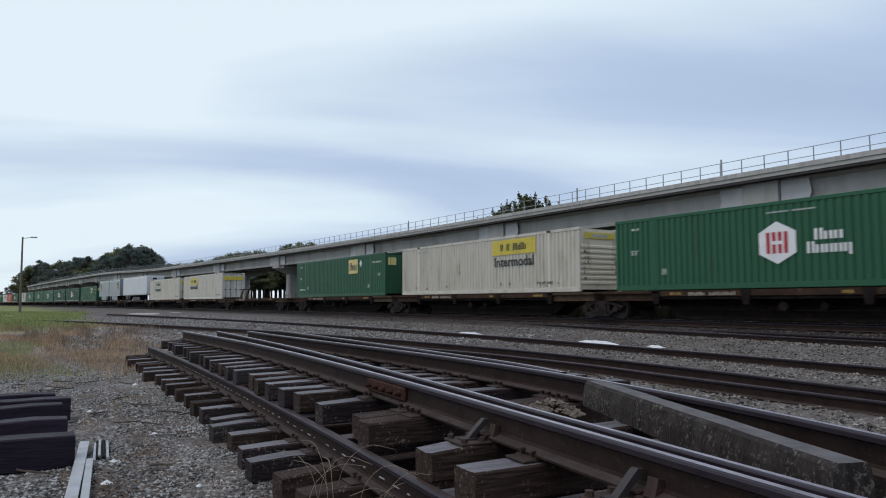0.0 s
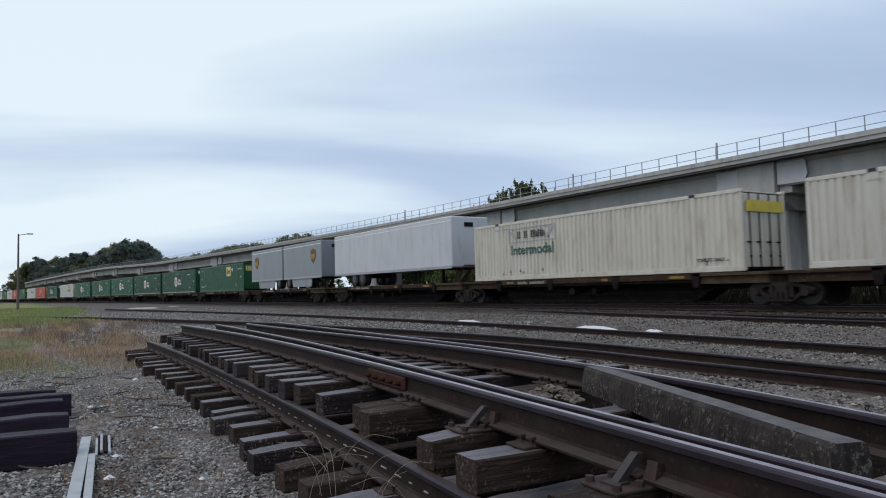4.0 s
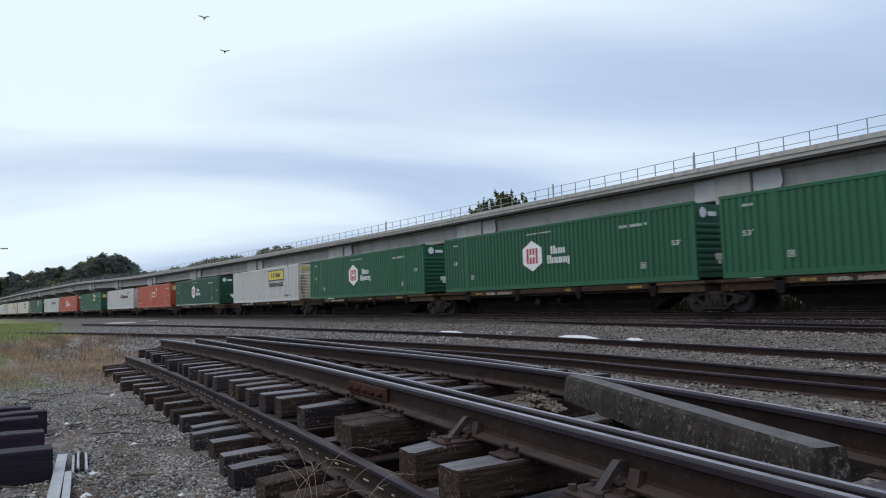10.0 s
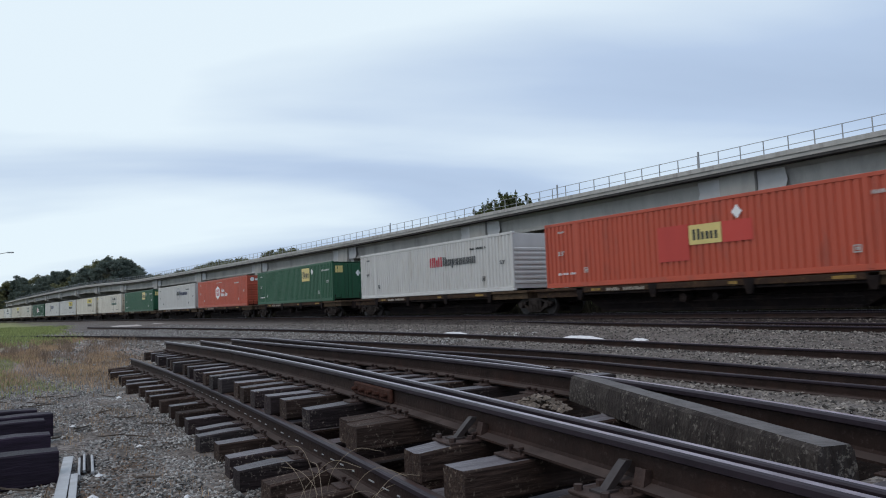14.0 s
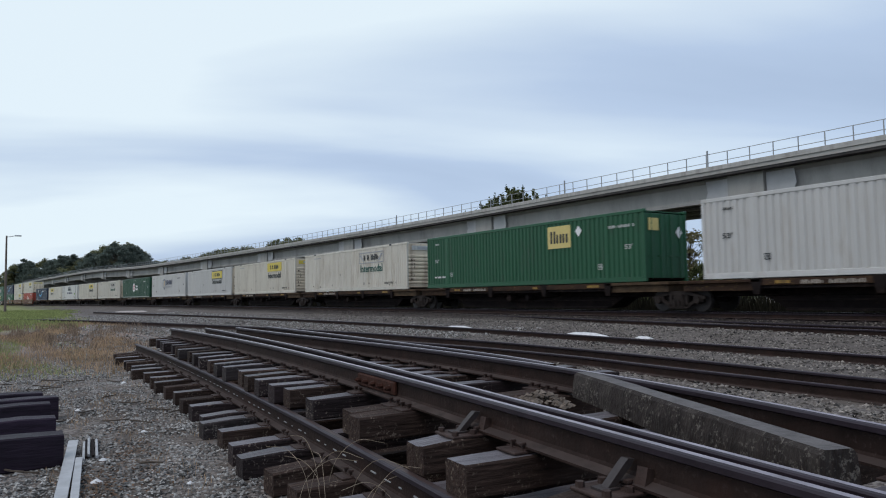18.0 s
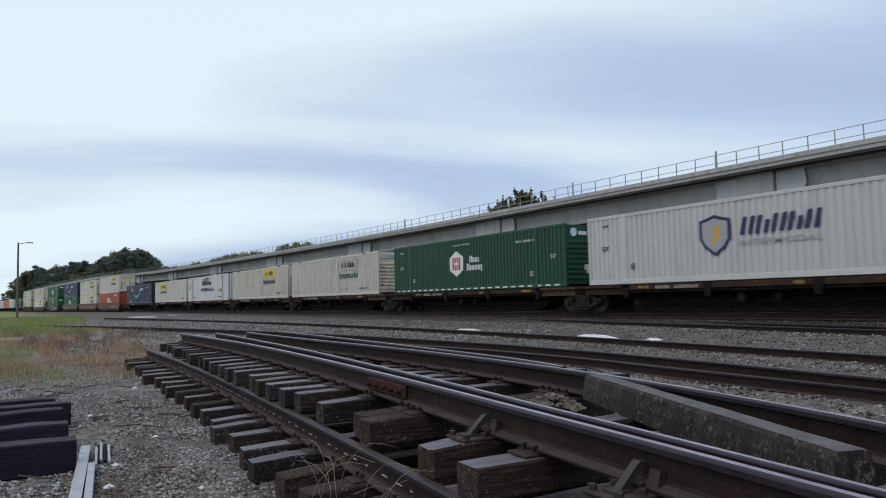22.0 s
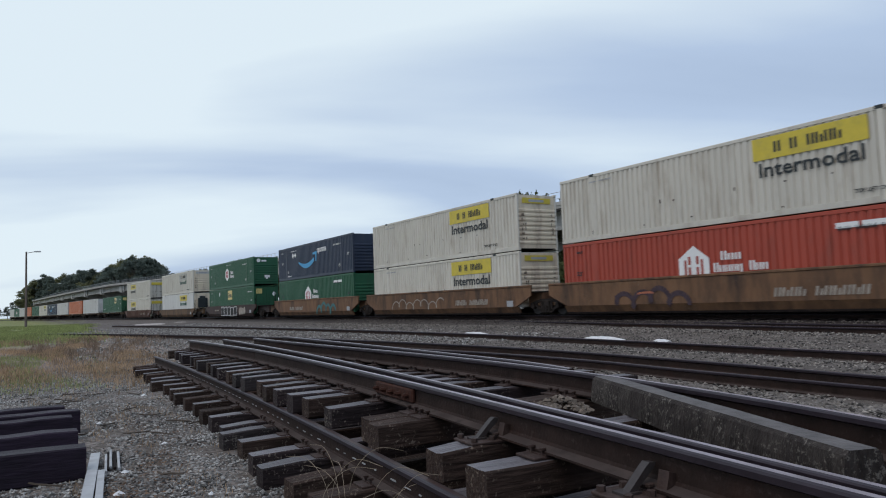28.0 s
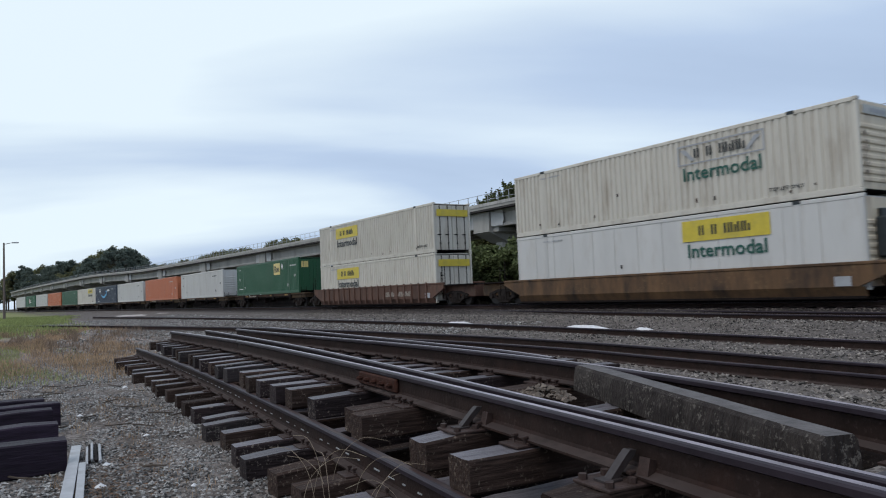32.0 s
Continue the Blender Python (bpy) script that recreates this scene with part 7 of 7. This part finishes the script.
# ---- loose stones ----
def build_stones():
    """Crushed stone over the yard and the ballast, each piece a rough eight-faced lump."""
    rng = np.random.default_rng(6)
    rise = np.vectorize(ground_height)

    def scatter(label, count, xs, ys, r0, r1, mat, skew=1.0):
        x = xs[0] + (xs[1] - xs[0]) * rng.random(count) ** skew
        y = rng.uniform(ys[0], ys[1], count)
        r = rng.uniform(r0, r1, count)
        z = rise(x, y) + r * 0.25 + 0.012 * np.sin(x * 5) * np.sin(y * 6)
        base = np.array([(1, 0, 0), (-1, 0, 0), (0, 1, 0), (0, -1, 0), (0, 0, 1), (0, 0, -1)], float)
        v = base[None] * rng.uniform(0.55, 1.25, (count, 6, 1)) + rng.normal(0, 0.16, (count, 6, 3))
        a = rng.uniform(0, 6.28, count)
        c, s = np.cos(a)[:, None], np.sin(a)[:, None]
        v = np.stack([v[..., 0] * c - v[..., 1] * s, v[..., 0] * s + v[..., 1] * c, v[..., 2] * 0.75], -1) * r[:, None, None]
        v += np.stack([x, y, z], -1)[:, None]
        tri = np.array([(0, 2, 4), (2, 1, 4), (1, 3, 4), (3, 0, 4), (2, 0, 5), (1, 2, 5), (3, 1, 5), (0, 3, 5)])
        f = (tri[None] + 6 * np.arange(count)[:, None, None]).reshape(-1, 3)
        me = bpy.data.meshes.new("gravel")
        me.from_pydata(v.reshape(-1, 3).tolist(), [], f.tolist())
        me.materials.append(mat)
        tagged(new("gravel", me), label, "gravel", kind="stuff")
    scatter("loose grey crushed stone on the yard", 62000, (-3.0, -20.0), (-1.2, 3.2), 0.006, 0.021, STONE, 1.4)
    scatter("grey ballast stones between the tracks", 60000, (-1.0, -42.0), (5.6, 17.5), 0.016, 0.038, BALLAST, 1.6)
    scatter("grey stones spread over the far yard", 16000, (-19.0, -75.0), (2.0, 17.0), 0.028, 0.055, STONE, 1.2)
    scatter("dark ballast stones beside the main line", 7000, (0.0, -50.0), (17.5, 19.6), 0.025, 0.045, BALLAST, 1.4)
    scatter("oily brown stones by the main line", 6000, (0.0, -50.0), (19.6, 21.8), 0.025, 0.045, OILY_STONE, 1.4)


def build_litter():
    """Brown leaf bits gathered in patches, and a few pale stones among the gravel."""
    rnd = random.Random(52)
    s = Shape()
    for i in range(1600):
        cx, cy, r = rnd.choice(((-7.2, 1.25, 0.5), (-6.3, 1.1, 0.45), (-8.3, 1.5, 0.6), (-5.6, 0.75, 0.4), (-10.5, 1.6, 0.8), (-13, 1.2, 1.2), (-16, 2.2, 1.5), (-6.0, 0.8, 0.3)))
        x, y = cx + rnd.gauss(0, r), cy + rnd.gauss(0, r * 0.28)
        a, k, z = rnd.uniform(0, 6.28), rnd.uniform(0.008, 0.02), ground_height(x, y) + 0.022
        u, w = Vector((math.cos(a), math.sin(a), rnd.uniform(-0.4, 0.4))) * k, Vector((-math.sin(a), math.cos(a), rnd.uniform(-0.4, 0.4))) * k * 0.6
        p = Vector((x, y, z + rnd.uniform(0, 0.012)))
        s.add([tuple(p - u), tuple(p + w), tuple(p + u), tuple(p - w)], [(0, 1, 2, 3)])
    me = bpy.data.meshes.new("leaf_litter")
    me.from_pydata(s.v, [], s.f)
    me.materials.append(LITTER)
    tagged(new("leaf_litter", me), "fallen brown leaf bits in patches on gravel", "leaf litter", kind="stuff")
    for x, y, r in ((-6.75, 0.93, 0.035), (-5.95, 0.78, 0.05), (-7.9, 1.47, 0.035), (-9.95, 1.08, 0.04), (-12.7, 2.05, 0.05), (-6.2, 1.9, 0.03), (-5.5, 1.35, 0.03)):
        v = [(0, 0, r * 0.7)] + [(r * rnd.uniform(0.8, 1.3) * math.cos(k * 0.785), r * rnd.uniform(0.6, 1.0) * math.sin(k * 0.785), rnd.uniform(-0.1, 0.25) * r) for k in range(8)] + [(0, 0, -r * 0.6)]
        f = [(0, 1 + k, 1 + (k + 1) % 8) for k in range(8)] + [(9, 1 + (k + 1) % 8, 1 + k) for k in range(8)]
        solid("pale_stone", Shape().add(v, f), LIME, "single pale stone lying in the gravel", "stone", "pale stones", at=pose(x, y, 0.015, 0, 0, rnd.uniform(0, 360)))


build_stones()
build_litter()


# ---- birds ----
flock = []


def build_birds():
    for path in (((0, -330, 30, 45), (4, -190, 16, 28), (7.2, -93.4, 4.3, 18.18), (8, -71.5, 12.8, 15.78), (9, -46.3, 13.5, 14.38), (10, -24.1, 6.8, 11.38), (10.8, -7, 1, 10.5), (14, 70, -30, 18), (32, 400, -190, 40)),
                 ((0, -335, 36, 45), (4, -195, 20, 28), (7.2, -96.2, 6.6, 18.88), (8, -74.2, 14.3, 16.28), (9, -49.2, 14.8, 14.58), (10, -27.0, 8.4, 11.38), (10.8, -9, 3, 10.0), (14, 68, -26, 18), (32, 405, -180, 40))):
        b = thing("bird", "small dark bird flying with spread wings", "bird", "birds overhead")
        body = Shape()
        for x0, x1, r0, r1 in ((-0.10, -0.03, 0.006, 0.026), (-0.03, 0.05, 0.026, 0.024), (0.05, 0.09, 0.024, 0.016), (0.09, 0.115, 0.016, 0.002)):
            body.rod((x0, 0, 0), (x1, 0, 0), r0, r1, 8)
        part("body", body, DECAL_DARK, b)
        part("tail", Shape().prism([(-0.09, -0.008), (-0.09, 0.008), (-0.17, 0.035), (-0.155, 0.0), (-0.17, -0.035)], -0.003, 0.003, "z"), DECAL_DARK, b)
        wings = []
        for side in (1, -1):
            w = Shape().prism([(0.06, 0.0), (0.075, 0.07 * side), (0.02, 0.17 * side), (-0.03, 0.19 * side), (-0.02, 0.10 * side), (-0.045, 0.0)], -0.003, 0.003, "z")
            wings.append((part("wing", w, DECAL_DARK, b, at=pose(0, 0.018 * side, 0.01)), side))
        flock.append((b, path, wings))


build_birds()


# ---- movement ----
def motions():
    for b, path, wings in flock:
        rows = []
        for i, (t, x, y, z) in enumerate(path):
            p, q = path[max(i - 1, 0)], path[min(i + 1, len(path) - 1)]
            turn = math.degrees(math.atan2(q[2] - p[2], q[1] - p[1]))
            rows.append((t, pose(x, y, z, 0, 0, turn)))
        walk(b, rows)
        for w, side in wings:
            beat = [0.0] + [6.8 + 0.1 * i for i in range(40)] + [32.0]
            walk(w, [(t, pose(0, 0.018 * side, 0.01, side * (8 + 24 * math.sin(t * 21)), 0, 0)) for t in beat])
    for ob, s, z, middle in train:
        rows = []
        for i in range(33):
            t = 1.0 * i
            q = s + middle + SPEED * t
            m = Matrix.Translation(line(q, 0, z)) @ pose(0, 0, 0, 0, 0, heading(q)) @ pose(-middle, -WIDE / 2, 0)
            rows.append((t, m))
        walk(ob, rows)


motions()
